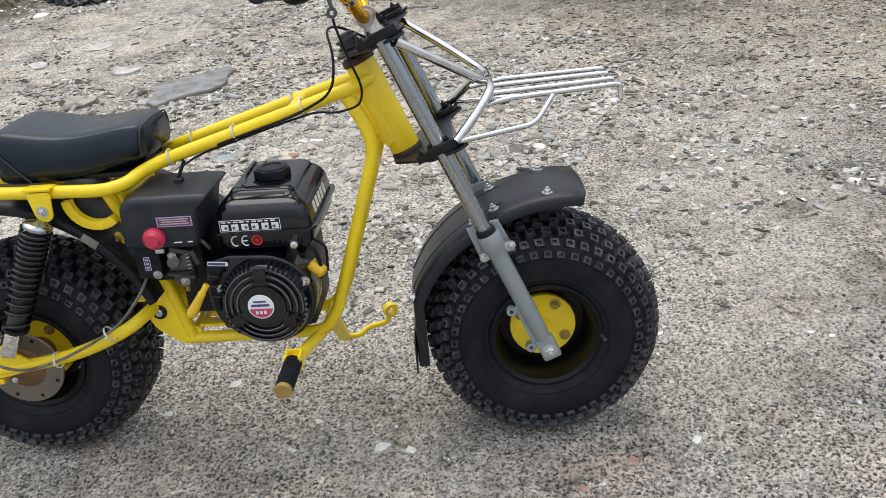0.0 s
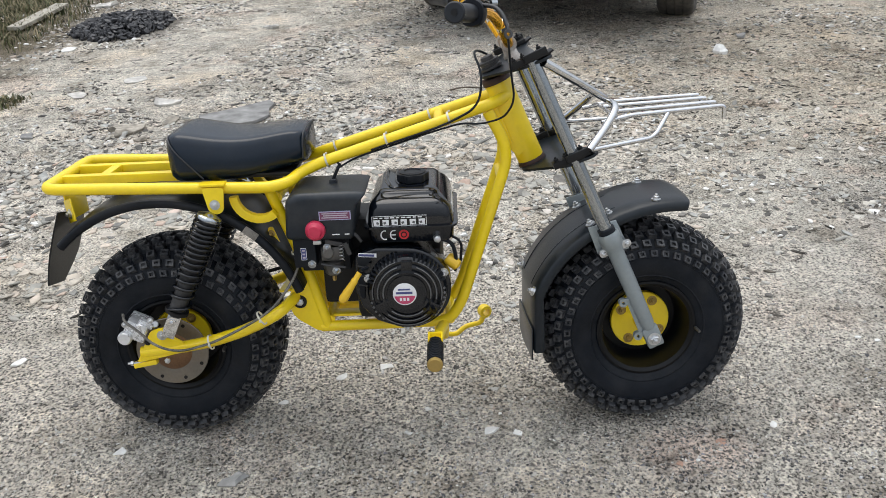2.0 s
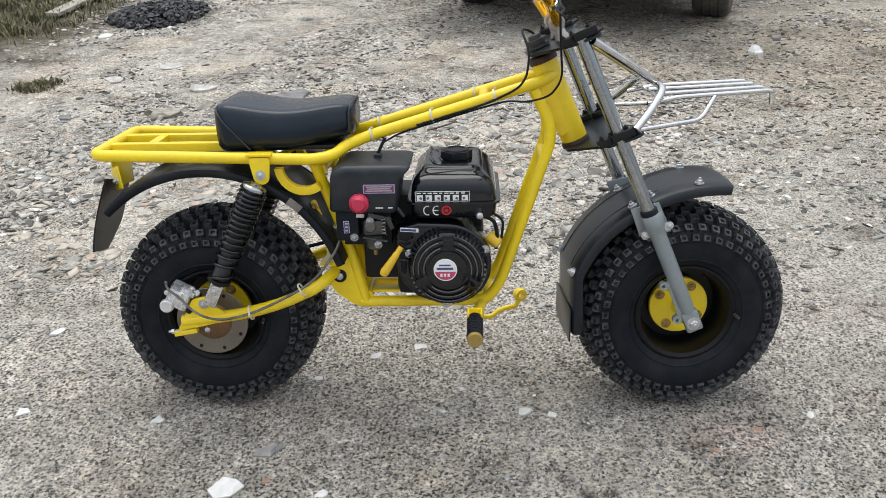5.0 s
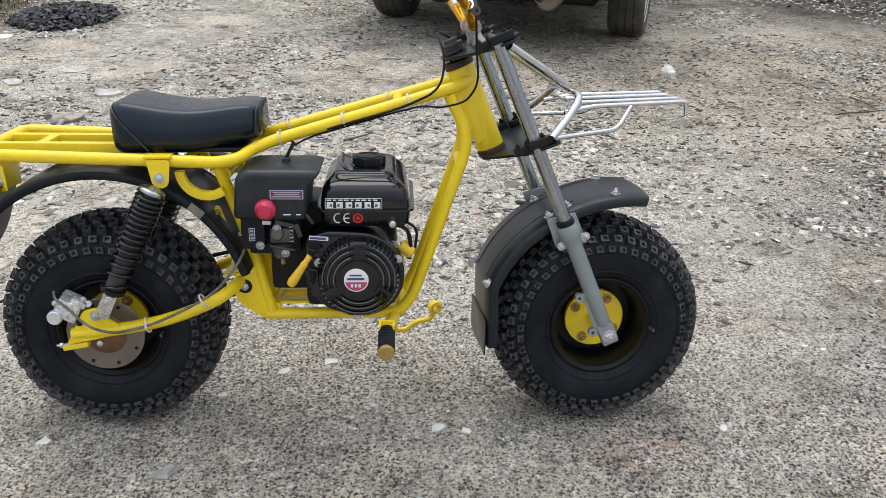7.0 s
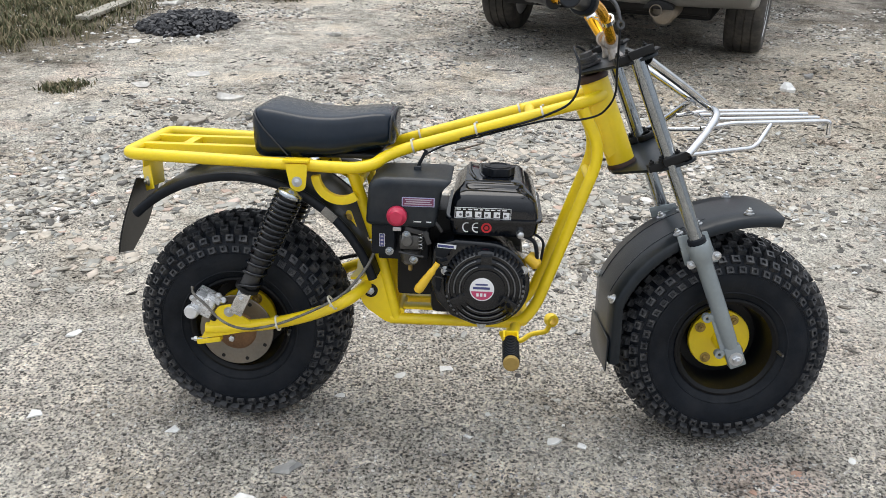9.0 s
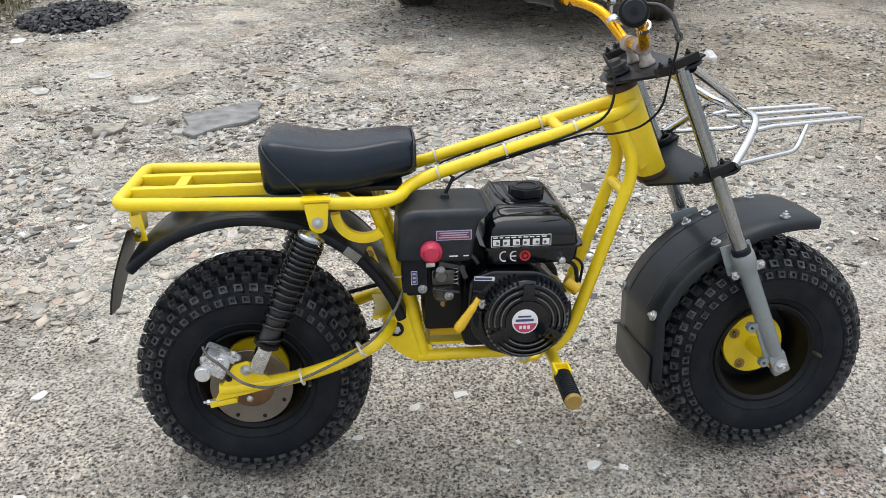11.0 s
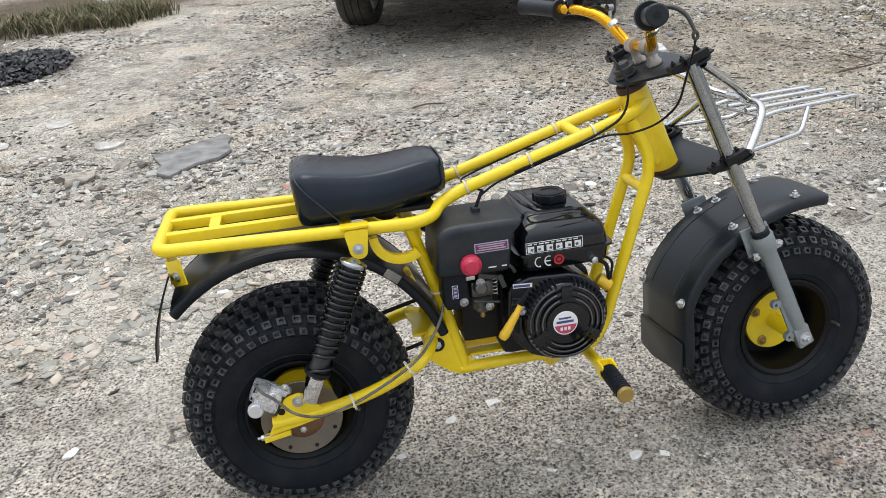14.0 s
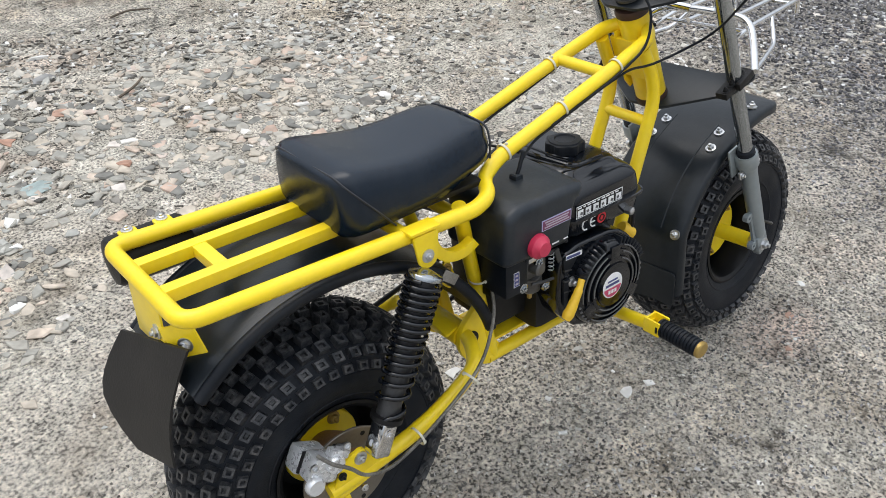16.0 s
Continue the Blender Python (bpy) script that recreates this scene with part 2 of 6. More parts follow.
grass_mat = island_mat("grass_blades", [(0.0, (0.04, 0.05, 0.02)), (0.4, (0.085, 0.095, 0.04)), (0.65, (0.17, 0.14, 0.075)), (1.0, (0.32, 0.27, 0.17))], scale=10)
leaf_mat = island_mat("green_leaves", [(0.0, (0.045, 0.11, 0.02)), (1.0, (0.10, 0.20, 0.045))], scale=30, rough=0.55)
twig_mat = island_mat("dry_twigs", [(0.0, (0.07, 0.055, 0.04)), (1.0, (0.2, 0.16, 0.12))], scale=40)


# ---------------- mesh helpers ----------------
def part(name, bm, material, parent, label="", angle=38, m=None):
    me = bpy.data.meshes.new(name)
    bmesh.ops.recalc_face_normals(bm, faces=bm.faces)
    for f in bm.faces:
        f.smooth = True
    bm.to_mesh(me)
    bm.free()
    me.set_sharp_from_angle(angle=radians(angle))
    me.materials.append(material)
    ob = new(name, me)
    if parent is not None:
        ob.parent = parent
    if m is not None:
        ob.matrix_basis = m
    if label:
        ob["label"] = label
    return ob


def mesh_object(name, verts, faces, material, parent=None, smooth=False):
    me = bpy.data.meshes.new(name)
    me.from_pydata(verts, [], faces)
    if smooth:
        me.polygons.foreach_set("use_smooth", [True] * len(me.polygons))
    me.materials.append(material)
    ob = new(name, me)
    if parent is not None:
        ob.parent = parent
    return ob


def rounded(points, fillet, steps=6):
    pts = [Vector(p) for p in points]
    out = [pts[0]]
    for a, p, b in zip(pts, pts[1:], pts[2:]):
        da, db = (a - p), (b - p)
        f = min(fillet, da.length * 0.48, db.length * 0.48)
        s, e = p + da.normalized() * f, p + db.normalized() * f
        for k in range(steps + 1):
            u = k / steps
            out.append(s * (1 - u) ** 2 + p * 2 * u * (1 - u) + e * u * u)
    out.append(pts[-1])
    return out


def tube(bm, points, r, seg=12, fillet=0.03, caps=True):
    """A round bar through the points, its corners bent with a radius."""
    pts = rounded(points, fillet) if fillet and len(points) > 2 else [Vector(p) for p in points]
    rings = []
    n = None
    for k, p in enumerate(pts):
        d = (pts[min(k + 1, len(pts) - 1)] - pts[max(k - 1, 0)]).normalized()
        if n is None:
            n = d.orthogonal().normalized()
        n = (n - d * n.dot(d)).normalized()
        b = d.cross(n)
        rr = r[k * (len(r) - 1) // max(1, len(pts) - 1)] if isinstance(r, (list, tuple)) else r
        rings.append([bm.verts.new(p + (n * math.cos(2 * math.pi * j / seg) + b * math.sin(2 * math.pi * j / seg)) * rr) for j in range(seg)])
    for a, c in zip(rings, rings[1:]):
        for j in range(seg):
            bm.faces.new((a[j], a[(j + 1) % seg], c[(j + 1) % seg], c[j]))
    if caps:
        bm.faces.new(rings[0])
        bm.faces.new(rings[-1])
    return bm


def lathe(bm, profile, centre, axis=(0, 1, 0), seg=32, closed=False):
    """profile: (radius, way along the axis); spun round the axis at centre."""
    a = Vector(axis).normalized()
    n = a.orthogonal().normalized()
    b = a.cross(n)
    c = Vector(centre)
    rings = []
    for r, h in profile:
        rings.append([bm.verts.new(c + a * h + (n * math.cos(2 * math.pi * j / seg) + b * math.sin(2 * math.pi * j / seg)) * max(r, 1e-4)) for j in range(seg)])
    pairs = list(zip(rings, rings[1:]))
    if closed:
        pairs.append((rings[-1], rings[0]))
    for p, q in pairs:
        for j in range(seg):
            bm.faces.new((p[j], p[(j + 1) % seg], q[(j + 1) % seg], q[j]))
    if not closed:
        bm.faces.new(rings[0])
        bm.faces.new(rings[-1])
    return bm


def box(bm, centre, size, bevel=0.003, m=None, seg=2):
    tmp = bmesh.new()
    bmesh.ops.create_cube(tmp, size=1)
    bmesh.ops.scale(tmp, vec=size, verts=tmp.verts)
    if bevel:
        bmesh.ops.bevel(tmp, geom=tmp.edges[:], offset=min(bevel, min(size) * 0.45), segments=seg, affect="EDGES", profile=0.6)
    if m is not None:
        bmesh.ops.transform(tmp, matrix=m, verts=tmp.verts)
    bmesh.ops.translate(tmp, vec=centre, verts=tmp.verts)
    join(bm, tmp)
    return bm


def join(bm, tmp):
    me = bpy.data.meshes.new("tmp")
    tmp.to_mesh(me)
    tmp.free()
    bm.from_mesh(me)
    bpy.data.meshes.remove(me)


def plate(bm, outline, y0, y1, bevel=0.0, seg=2, taper=1.0, axis="y"):
    """A flat shape given in x and z, thick from y0 to y1 (axis 'x': given in y and z; 'z': in x and y)."""
    tmp = bmesh.new()
    put = {"y": lambda a, b, h: (a, h, b), "x": lambda a, b, h: (h, a, b), "z": lambda a, b, h: (a, b, h)}[axis]
    ca, cb = sum(p[0] for p in outline) / len(outline), sum(p[1] for p in outline) / len(outline)
    lo = [tmp.verts.new(put(a, b, y0)) for a, b in outline]
    hi = [tmp.verts.new(put(ca + (a - ca) * taper, cb + (b - cb) * taper, y1)) for a, b in outline]
    tmp.faces.new(lo)
    tmp.faces.new(hi)
    for k in range(len(lo)):
        j = (k + 1) % len(lo)
        tmp.faces.new((lo[k], lo[j], hi[j], hi[k]))
    bmesh.ops.recalc_face_normals(tmp, faces=tmp.faces)
    if bevel:
        bmesh.ops.bevel(tmp, geom=tmp.edges[:], offset=bevel, segments=seg, affect="EDGES", profile=0.6)
    join(bm, tmp)
    return bm


def puff(bm, outline, y0, y1, r, steps=5):
    """A flat shape in x and z, thick from y0 to y1, its rims rolled over with radius r."""
    xs_, zs_ = [p[0] for p in outline], [p[1] for p in outline]
    cx, cz, hx, hz = (min(xs_) + max(xs_)) / 2, (min(zs_) + max(zs_)) / 2, (max(xs_) - min(xs_)) / 2, (max(zs_) - min(zs_)) / 2
    sg = 1 if y1 > y0 else -1
    lev = [(y0 + sg * r * (1 - math.sin(math.pi / 2 * k / steps)), r * (1 - math.cos(math.pi / 2 * k / steps))) for k in range(steps, -1, -1)]
    lev += [(y1 - sg * r * (1 - math.sin(math.pi / 2 * k / steps)), r * (1 - math.cos(math.pi / 2 * k / steps))) for k in range(steps + 1)]
    rings = [[bm.verts.new((cx + (x - cx) * (1 - d / hx), y, cz + (z - cz) * (1 - d / hz))) for x, z in outline] for y, d in lev]
    for a, b in zip(rings, rings[1:]):
        for k in range(len(a)):
            j = (k + 1) % len(a)
            bm.faces.new((a[k], a[j], b[j], b[k]))
    bm.faces.new(rings[0])
    bm.faces.new(rings[-1])
    return bm


def round_outline(outline, r, steps=4):
    """Rounds the corners of a closed flat outline."""
    out = []
    n = len(outline)
    for k in range(n):
        a, p, b = (Vector(outline[(k + d) % n]) for d in (-1, 0, 1))
        da, db = a - p, b - p
        f = min(r, da.length * 0.45, db.length * 0.45)
        s, e = p + da.normalized() * f, p + db.normalized() * f
        for i in range(steps + 1):
            u = i / steps
            q = s * (1 - u) ** 2 + p * 2 * u * (1 - u) + e * u * u
            out.append((q.x, q.y))
    return out


def bolt(bm, at, axis, r=0.007, h=0.006, washer=True):
    """Hexagon head on a washer, standing out along the axis."""
    a = Vector(axis).normalized()
    if washer:
        lathe(bm, [(r * 1.55, -0.002), (r * 1.55, 0.0015), (r * 1.2, 0.002)], at, a, 14)
    lathe(bm, [(r, 0.0), (r, h * 0.85), (r * 0.8, h)], at, a, 6)
    lathe(bm, [(r * 0.5, h), (r * 0.5, h * 1.5), (r * 0.35, h * 1.6)], at, a, 8)
    return bm


# ---------------- the motorbike ----------------
# built upright along x, front at +x, then stood on the ground leaning 7 degrees to its left
bike = new("motorbike")
bike.matrix_basis = pose(-0.8506, 1.5839, 0.0043, 0, 0, -4.25) @ pose(0, 0, 0, -7, 0, 0)
tagged(bike, "home-built yellow fat-tyred mini motorbike leaning on gravel", "motorbike")

AXLE_Z, FRONT_Z, REAR_X, FRONT_X = 0.2445, 0.239, 0.0065, 1.1085
RAKE = radians(22.5)
UP = Vector((-math.sin(RAKE), 0, math.cos(RAKE)))
FWD = Vector((math.cos(RAKE), 0, math.sin(RAKE)))
HEAD = Vector((0.853, 0, 0.645))
STEER = Matrix.Translation(HEAD) @ Matrix.Rotation(radians(4.1), 4, UP) @ Matrix.Translation(-HEAD)


def leg(z, y=0.0):
    """A point on the line of the fork legs at height z."""
    return Vector((FRONT_X - 0.427 * (z - FRONT_Z), y, z))


# ---- wheels ----
CARCASS_W, CARCASS_H, CARCASS_R, CARCASS_N = 0.098, 0.0705, 0.165, 2.4


def tyre_radius(y):
    """Outer radius of the balloon carcass at a distance y from its middle."""
    return CARCASS_R + CARCASS_H * max(0.0, 1 - (abs(y) / CARCASS_W) ** CARCASS_N) ** (1 / CARCASS_N)


def make_tyre(parent, turn):
    bm = bmesh.new()
    half = []
    for k in range(19):
        a = math.pi / 2 * k / 18
        half.append((CARCASS_R + CARCASS_H * math.cos(a) ** (2 / CARCASS_N), CARCASS_W * math.sin(a) ** (2 / CARCASS_N)))
    wall = [(0.1600, 0.0978), (0.1520, 0.0966), (0.1440, 0.0945), (0.1360, 0.0915), (0.1350, 0.0921), (0.1335, 0.0918), (0.1328, 0.0902), (0.1270, 0.0875), (0.120, 0.083), (0.112, 0.077), (0.108, 0.070)]
    right = half + wall
    prof = [(r, -y) for r, y in reversed(right)] + right[1:] + [(0.100, 0.066), (0.100, -0.066)]
    lathe(bm, prof, (0, 0, 0), (0, 1, 0), 80, closed=True)
    for sy in (-1, 1):
        ring_y = CARCASS_W * (1 - ((0.1785 - CARCASS_R) / CARCASS_H) ** CARCASS_N) ** (1 / CARCASS_N)
        lathe(bm, [(0.1770, ring_y - 0.001), (0.1775, ring_y + 0.0014), (0.1790, ring_y + 0.0012), (0.1798, ring_y - 0.001)], (0, 0, 0), (0, sy, 0), 80, closed=True)
    tyre = part("tyre", bm, rubber, parent, "black knobbly off-road balloon tyre", 50)
    # tread blocks: hollow-topped knobs in staggered rows round to the shoulders
    verts, faces = [], []
    rows = [(0.0150, 0.0190, 0.0185, 0.0, 0.0128), (0.0430, 0.0190, 0.0185, 0.5, 0.0128), (0.0670, 0.0175, 0.0185, 0.0, 0.0122), (0.0845, 0.0155, 0.0175, 0.5, 0.0105), (0.0948, 0.0140, 0.0155, 0.0, 0.0065)]
    count = 44
    for y0, wide, long, shift, h in [(y * s, w, l, (sh + (0.5 if s > 0 else 0)) % 1, h) for y, w, l, sh, h in rows for s in (-1, 1)]:
        r0 = tyre_radius(y0)
        d = 0.0015
        slope = (tyre_radius(abs(y0) + d) - tyre_radius(abs(y0) - d)) / (2 * d)
        ang = math.copysign(math.atan(-slope), y0)
        up, across = Vector((0, math.sin(ang), math.cos(ang))), Vector((0, math.cos(ang), -math.sin(ang)))
        for k in range(count):
            a = 2 * math.pi * (k + shift) / count + turn
            rot = Matrix.Rotation(a, 3, "Y")
            o = Vector((0, y0, r0)) - up * 0.003
            jig = random.uniform(-0.0008, 0.0008)
            i0 = len(verts)
            for lv, (f, g) in ((0.0, (1.14, 1.14)), (h + 0.003, (1.0, 1.0)), (h + 0.003, (0.52, 0.48)), (h - 0.0030, (0.42, 0.36))):
                for sx, sy in ((-1, -1), (1, -1), (1, 1), (-1, 1)):
                    skew = 0.12 * sy * (1 if y0 > 0 else -1)
                    p = o + Vector((1, 0, 0)) * ((sx + skew) * long / 2 * f + jig) + across * (sy * wide / 2 * g) + up * lv
                    verts.append(rot @ p)
            for lev in range(3):
                for j in range(4):
                    b0, b1 = i0 + lev * 4 + j, i0 + lev * 4 + (j + 1) % 4
                    faces.append((b0, b1, b1 + 4, b0 + 4))
            faces.append((i0 + 12, i0 + 13, i0 + 14, i0 + 15))
    tread = mesh_object("tread", verts, faces, knob_rubber, parent)
    tread["label"] = "worn tread of hollow rubber knobs"
    tread["kind"] = "stuff"
    return tyre


def make_wheel(name, x, steer=None, turn=0.0):
    wheel = new(name)
    wheel.parent = bike
    wheel.matrix_basis = (steer or Matrix()) @ pose(x, 0, FRONT_Z if steer else AXLE_Z)
    make_tyre(wheel, turn)
    bm = bmesh.new()
    lathe(bm, [(0.114, -0.078), (0.117, -0.081), (0.117, -0.084), (0.112, -0.085), (0.104, -0.080), (0.101, -0.070), (0.097, -0.052), (0.092, -0.020), (0.090, 0.0), (0.092, 0.020), (0.097, 0.052), (0.101, 0.070), (0.104, 0.080), (0.112, 0.085), (0.117, 0.084), (0.117, 0.081), (0.114, 0.078), (0.1065, 0.068), (0.1025, 0.0), (0.1065, -0.068)], (0, 0, 0), (0, 1, 0), 56, closed=True)
    part("rim", bm, rim_black, wheel, "black painted steel rim", 30)
    bm = bmesh.new()
    lathe(bm, [(0.028, -0.006), (0.0905, -0.006), (0.0905, 0.006), (0.028, 0.006)], (0, 0.0, 0), (0, 1, 0), 48, closed=True)
    part("rim_web", bm, rim_black, wheel, "black rim centre", 30)
    bm = bmesh.new()
    lathe(bm, [(0.010, -0.030), (0.069, -0.030), (0.0704, -0.028), (0.0704, -0.018), (0.069, -0.016), (0.010, -0.016)], (0, 0, 0), (0, 1, 0), 40, closed=True)
    part("hub_disc", bm, yellow, wheel, "yellow hub flange", 30)
    for k in range(4):
        a = math.pi / 4 + k * math.pi / 2 + 0.25
        bm = bmesh.new()
        bolt(bm, (0.054 * math.cos(a), -0.0305, 0.054 * math.sin(a)), (0, -1, 0), 0.0078, 0.009)
        part("hub_bolt", bm, brass, wheel)
    bm = bmesh.new()
    lathe(bm, [(0.004, 0.0), (0.004, 0.02), (0.003, 0.024)], (0.116 * math.cos(-0.05), -0.086, 0.116 * math.sin(-0.05)), (0.1, -1, 0), 10)
    part("valve", bm, cast_dark, wheel, "dull grey tyre valve")
    return wheel


front_wheel = make_wheel("front_wheel", FRONT_X, STEER, 0.04)
bm = bmesh.new()
lathe(bm, [(0.018, -0.120), (0.018, -0.02), (0.024, -0.012), (0.024, 0.012), (0.018, 0.02), (0.018, 0.120)], (0, 0, 0), (0, 1, 0), 24)
part("axle_sleeve", bm, yellow, front_wheel, "yellow axle spacer tube")
rear_wheel = make_wheel("rear_wheel", REAR_X, None, 0.02)
bm = bmesh.new()
lathe(bm, [(0.020, -0.100), (0.020, 0.1)], (0, 0, 0), (0, 1, 0), 24)
part("axle_sleeve", bm, rusty, rear_wheel, "rusty axle sleeve")
bm = bmesh.new()
holes = []
lathe(bm, [(0.018, -0.112), (0.083, -0.112), (0.084, -0.111), (0.084, -0.108), (0.083, -0.107), (0.018, -0.107)], (0, 0, 0), (0, 1, 0), 48, closed=True)
for k in range(8):
    a = k * math.pi / 4 + 0.3
    holes.append((0.072 * math.cos(a), 0, 0.072 * math.sin(a)))
disc = part("brake_disc", bm, disc_steel, rear_wheel, "grey steel brake disc with rust", 30)
# steel is not pierced: thin black discs draw the holes' inner shade
for at in holes:
    bm = bmesh.new()
    lathe(bm, [(0.0045, -0.1126), (0.0045, -0.1115)], at, (0, 1, 0), 10)
    part("drilled_hole_disc", bm, matt_black, disc)
bm = bmesh.new()
lathe(bm, [(0.022, -0.122), (0.040, -0.118), (0.046, -0.112), (0.046, -0.06), (0.030, -0.03)], (0, 0, 0), (0, 1, 0), 32)
part("hub", bm, rusty, rear_wheel, "rusty brown hub")

# ---- frame ----
frame_part = new("frame")
frame_part.parent = bike
frame_part["label"] = "yellow welded tube frame with rear rack"
TR = 0.0128
RAIL = [(-0.205, 0, 0.650), (-0.205, -0.130, 0.650), (0.282, -0.128, 0.6345), (0.322, -0.112, 0.640), (0.338, -0.078, 0.650), (0.385, -0.063, 0.668), (0.67, -0.060, 0.752), (0.770, -0.054, 0.782), (0.800, -0.018, 0.791)]
for s in (1, -1):
    bm = bmesh.new()
    tube(bm, [(x, y * s, z) for x, y, z in RAIL], TR, 14, 0.03)
    part("rail", bm, yellow, frame_part)
    bm = bmesh.new()
    tube(bm, [(x, y * s, z) for x, y, z in [(0.268, -0.100, 0.634), (0.300, -0.080, 0.53), (0.335, -0.064, 0.41), (0.366, -0.060, 0.272)]], 0.0125, 14, 0.05)
    part("seat_tube", bm, yellow, frame_part)
    bm = bmesh.new()
    tube(bm, [(x, y * s, z) for x, y, z in [(0.352, -0.060, 0.270), (0.652, -0.058, 0.271), (0.684, -0.058, 0.318), (0.803, -0.054, 0.673), (0.756, -0.050, 0.764)]], TR, 14, 0.06)
    part("down_tube", bm, yellow, frame_part)
    bm = bmesh.new()
    plate(bm, round_outline([(0.338, 0.415), (0.290, 0.372), (0.279, 0.335), (0.292, 0.300), (0.345, 0.262), (0.372, 0.262), (0.352, 0.33)], 0.02), s * 0.058, s * 0.070, 0.002)
    part("pivot_plate", bm, yellow, frame_part)
    bm = bmesh.new()
    bolt(bm, (0.308, s * 0.070, 0.340), (0, s, 0), 0.009, 0.008)
    part("pivot_bolt", bm, zinc, frame_part)
    bm = bmesh.new()
    lathe(bm, [(0.016, 0.0), (0.016, 0.003)], (0.308, s * 0.0695, 0.340), (0, s, 0), 20)
    part("pivot_bush", bm, matt_black, frame_part)
    bm = bmesh.new()
    plate(bm, [(0.765, 0.778), (0.800, 0.778), (0.838, 0.668), (0.822, 0.655), (0.806, 0.672)], s * 0.026, s * 0.030, 0.001)
    part("head_gusset", bm, yellow, frame_part)
    # shock mount
    bm = bmesh.new()
    plate(bm, round_outline([(0.140, 0.645), (0.188, 0.645), (0.182, 0.592), (0.168, 0.584), (0.150, 0.592)], 0.01), s * 0.146, s * 0.151, 0.001)
    box(bm, (0.163, s * 0.138, 0.650), (0.054, 0.03, 0.005), 0.001)
    part("shock_bracket", bm, yellow, frame_part)
    bm = bmesh.new()
    bolt(bm, (0.165, s * 0.151, 0.607), (0, s, 0), 0.0072, 0.006)
    part("shock_bolt", bm, zinc, frame_part)
    # curved stay between mount and seat tube
    bm = bmesh.new()
    arc = [(0.252 + 0.064 * math.cos(radians(183 + 11.2 * k)), 0.618 + 0.066 * math.sin(radians(185 + 11 * k))) for k in range(12)]
    inner = [(0.252 + 0.046 * math.cos(radians(183 + 11.2 * k)), 0.618 + 0.048 * math.sin(radians(185 + 11 * k))) for k in range(12)]
    plate(bm, arc + inner[::-1], s * 0.105, s * 0.122, 0.001)
    part("seat_stay", bm, yellow, frame_part)
    # rack bars
    bm = bmesh.new()
    box(bm, (-0.010, s * 0.046, 0.648), (0.385, 0.022, 0.020), 0.002)
    part("rack_bar", bm, yellow, frame_part)
    # engine bearers
    bm = bmesh.new()
    box(bm, (0.500, s * 0.036, 0.293), (0.24, 0.032, 0.006), 0.001)
    part("engine_bearer", bm, yellow, frame_part)

bm = bmesh.new()
box(bm, (-0.105, 0, 0.648), (0.022, 0.075, 0.018), 0.002)
part("rack_bar", bm, yellow, frame_part)
for a, b, r in (((0.648, -0.060, 0.7455), (0.648, 0.060, 0.7455), 0.011), ((0.783, -0.054, 0.613), (0.783, 0.054, 0.613), 0.011), ((0.372, -0.06, 0.285), (0.372, 0.06, 0.285), 0.012), ((0.655, -0.06, 0.276), (0.655, 0.06, 0.276), 0.012), ((0.150, -0.12, 0.634), (0.150, 0.12, 0.634), 0.011), ((0.286, -0.09, 0.60), (0.286, 0.09, 0.60), 0.012)):
    bm = bmesh.new()
    tube(bm, [a, b], r, 12)
    part("cross_tube", bm, yellow, frame_part)
bm = bmesh.new()
lathe(bm, [(0.022, -0.002), (0.0290, -0.002), (0.0300, 0.001), (0.0300, 0.185), (0.0290, 0.188), (0.022, 0.188)], HEAD, UP, 28, closed=True)
part("head_tube", bm, yellow, frame_part)
bm = bmesh.new()
box(bm, (0.790, 0, 0.727), (0.008, 0.085, 0.085), 0.001, Matrix.Rotation(-RAKE, 4, "Y"))
part("head_gusset", bm, yellow, frame_part)
# rear bracket that carries the mudguard
bm = bmesh.new()
plate(bm, [(-0.046, 0.652), (0.062, 0.652), (0.070, 0.540), (-0.038, 0.549)], -0.2075, -0.2040, 0.001, axis="x")
box(bm, (-0.189, -0.062, 0.580), (0.052, 0.0035, 0.052), 0.001, Matrix.Rotation(radians(-50), 4, "Z") @ Matrix.Rotation(radians(-18), 4, "Y"))
part("guard_bracket", bm, yellow, frame_part)
for p, n in (((-0.188, -0.065, 0.574), (-0.77, -0.64, 0.0)), ((-0.208, -0.020, 0.582), (-1, 0, 0))):
    bm = bmesh.new()
    bolt(bm, p, n, 0.0075, 0.007)
    part("guard_bolt", bm, zinc, frame_part)
bm = bmesh.new()
plate(bm, round_outline([(0.248, 0.500), (0.255, 0.526), (0.265, 0.526), (0.279, 0.484), (0.266, 0.466), (0.250, 0.480)], 0.006), -0.072, -0.068, 0.001)
part("side_bracket", bm, yellow, frame_part, "yellow bracket with two bolts")
for x, z in ((0.259, 0.510), (0.266, 0.482)):
    bm = bmesh.new()
    bolt(bm, (x, -0.072, z), (0, -1, 0), 0.006, 0.006)
    part("bracket_bolt", bm, brass, frame_part)

# ---- seat ----
seat = new("seat")
seat.parent = bike
seat["label"] = "black leatherette bench seat with piped seams"


def seat_top(u):
    """Height of the top along the seat, u from 0 at the back to 1 at the front."""
    return 0.750 - 0.013 * math.sin(math.pi * min(1, max(0, (u - 0.08) / 0.80))) ** 1.3 - 0.010 * u


def seat_bottom(u):
    return 0.646 + 0.030 * max(0, (u - 0.55) / 0.45) ** 1.2 


def seat_half(u):
    return 0.114 - 0.032 * u ** 1.4 + 0.004 * math.sin(math.pi * u)


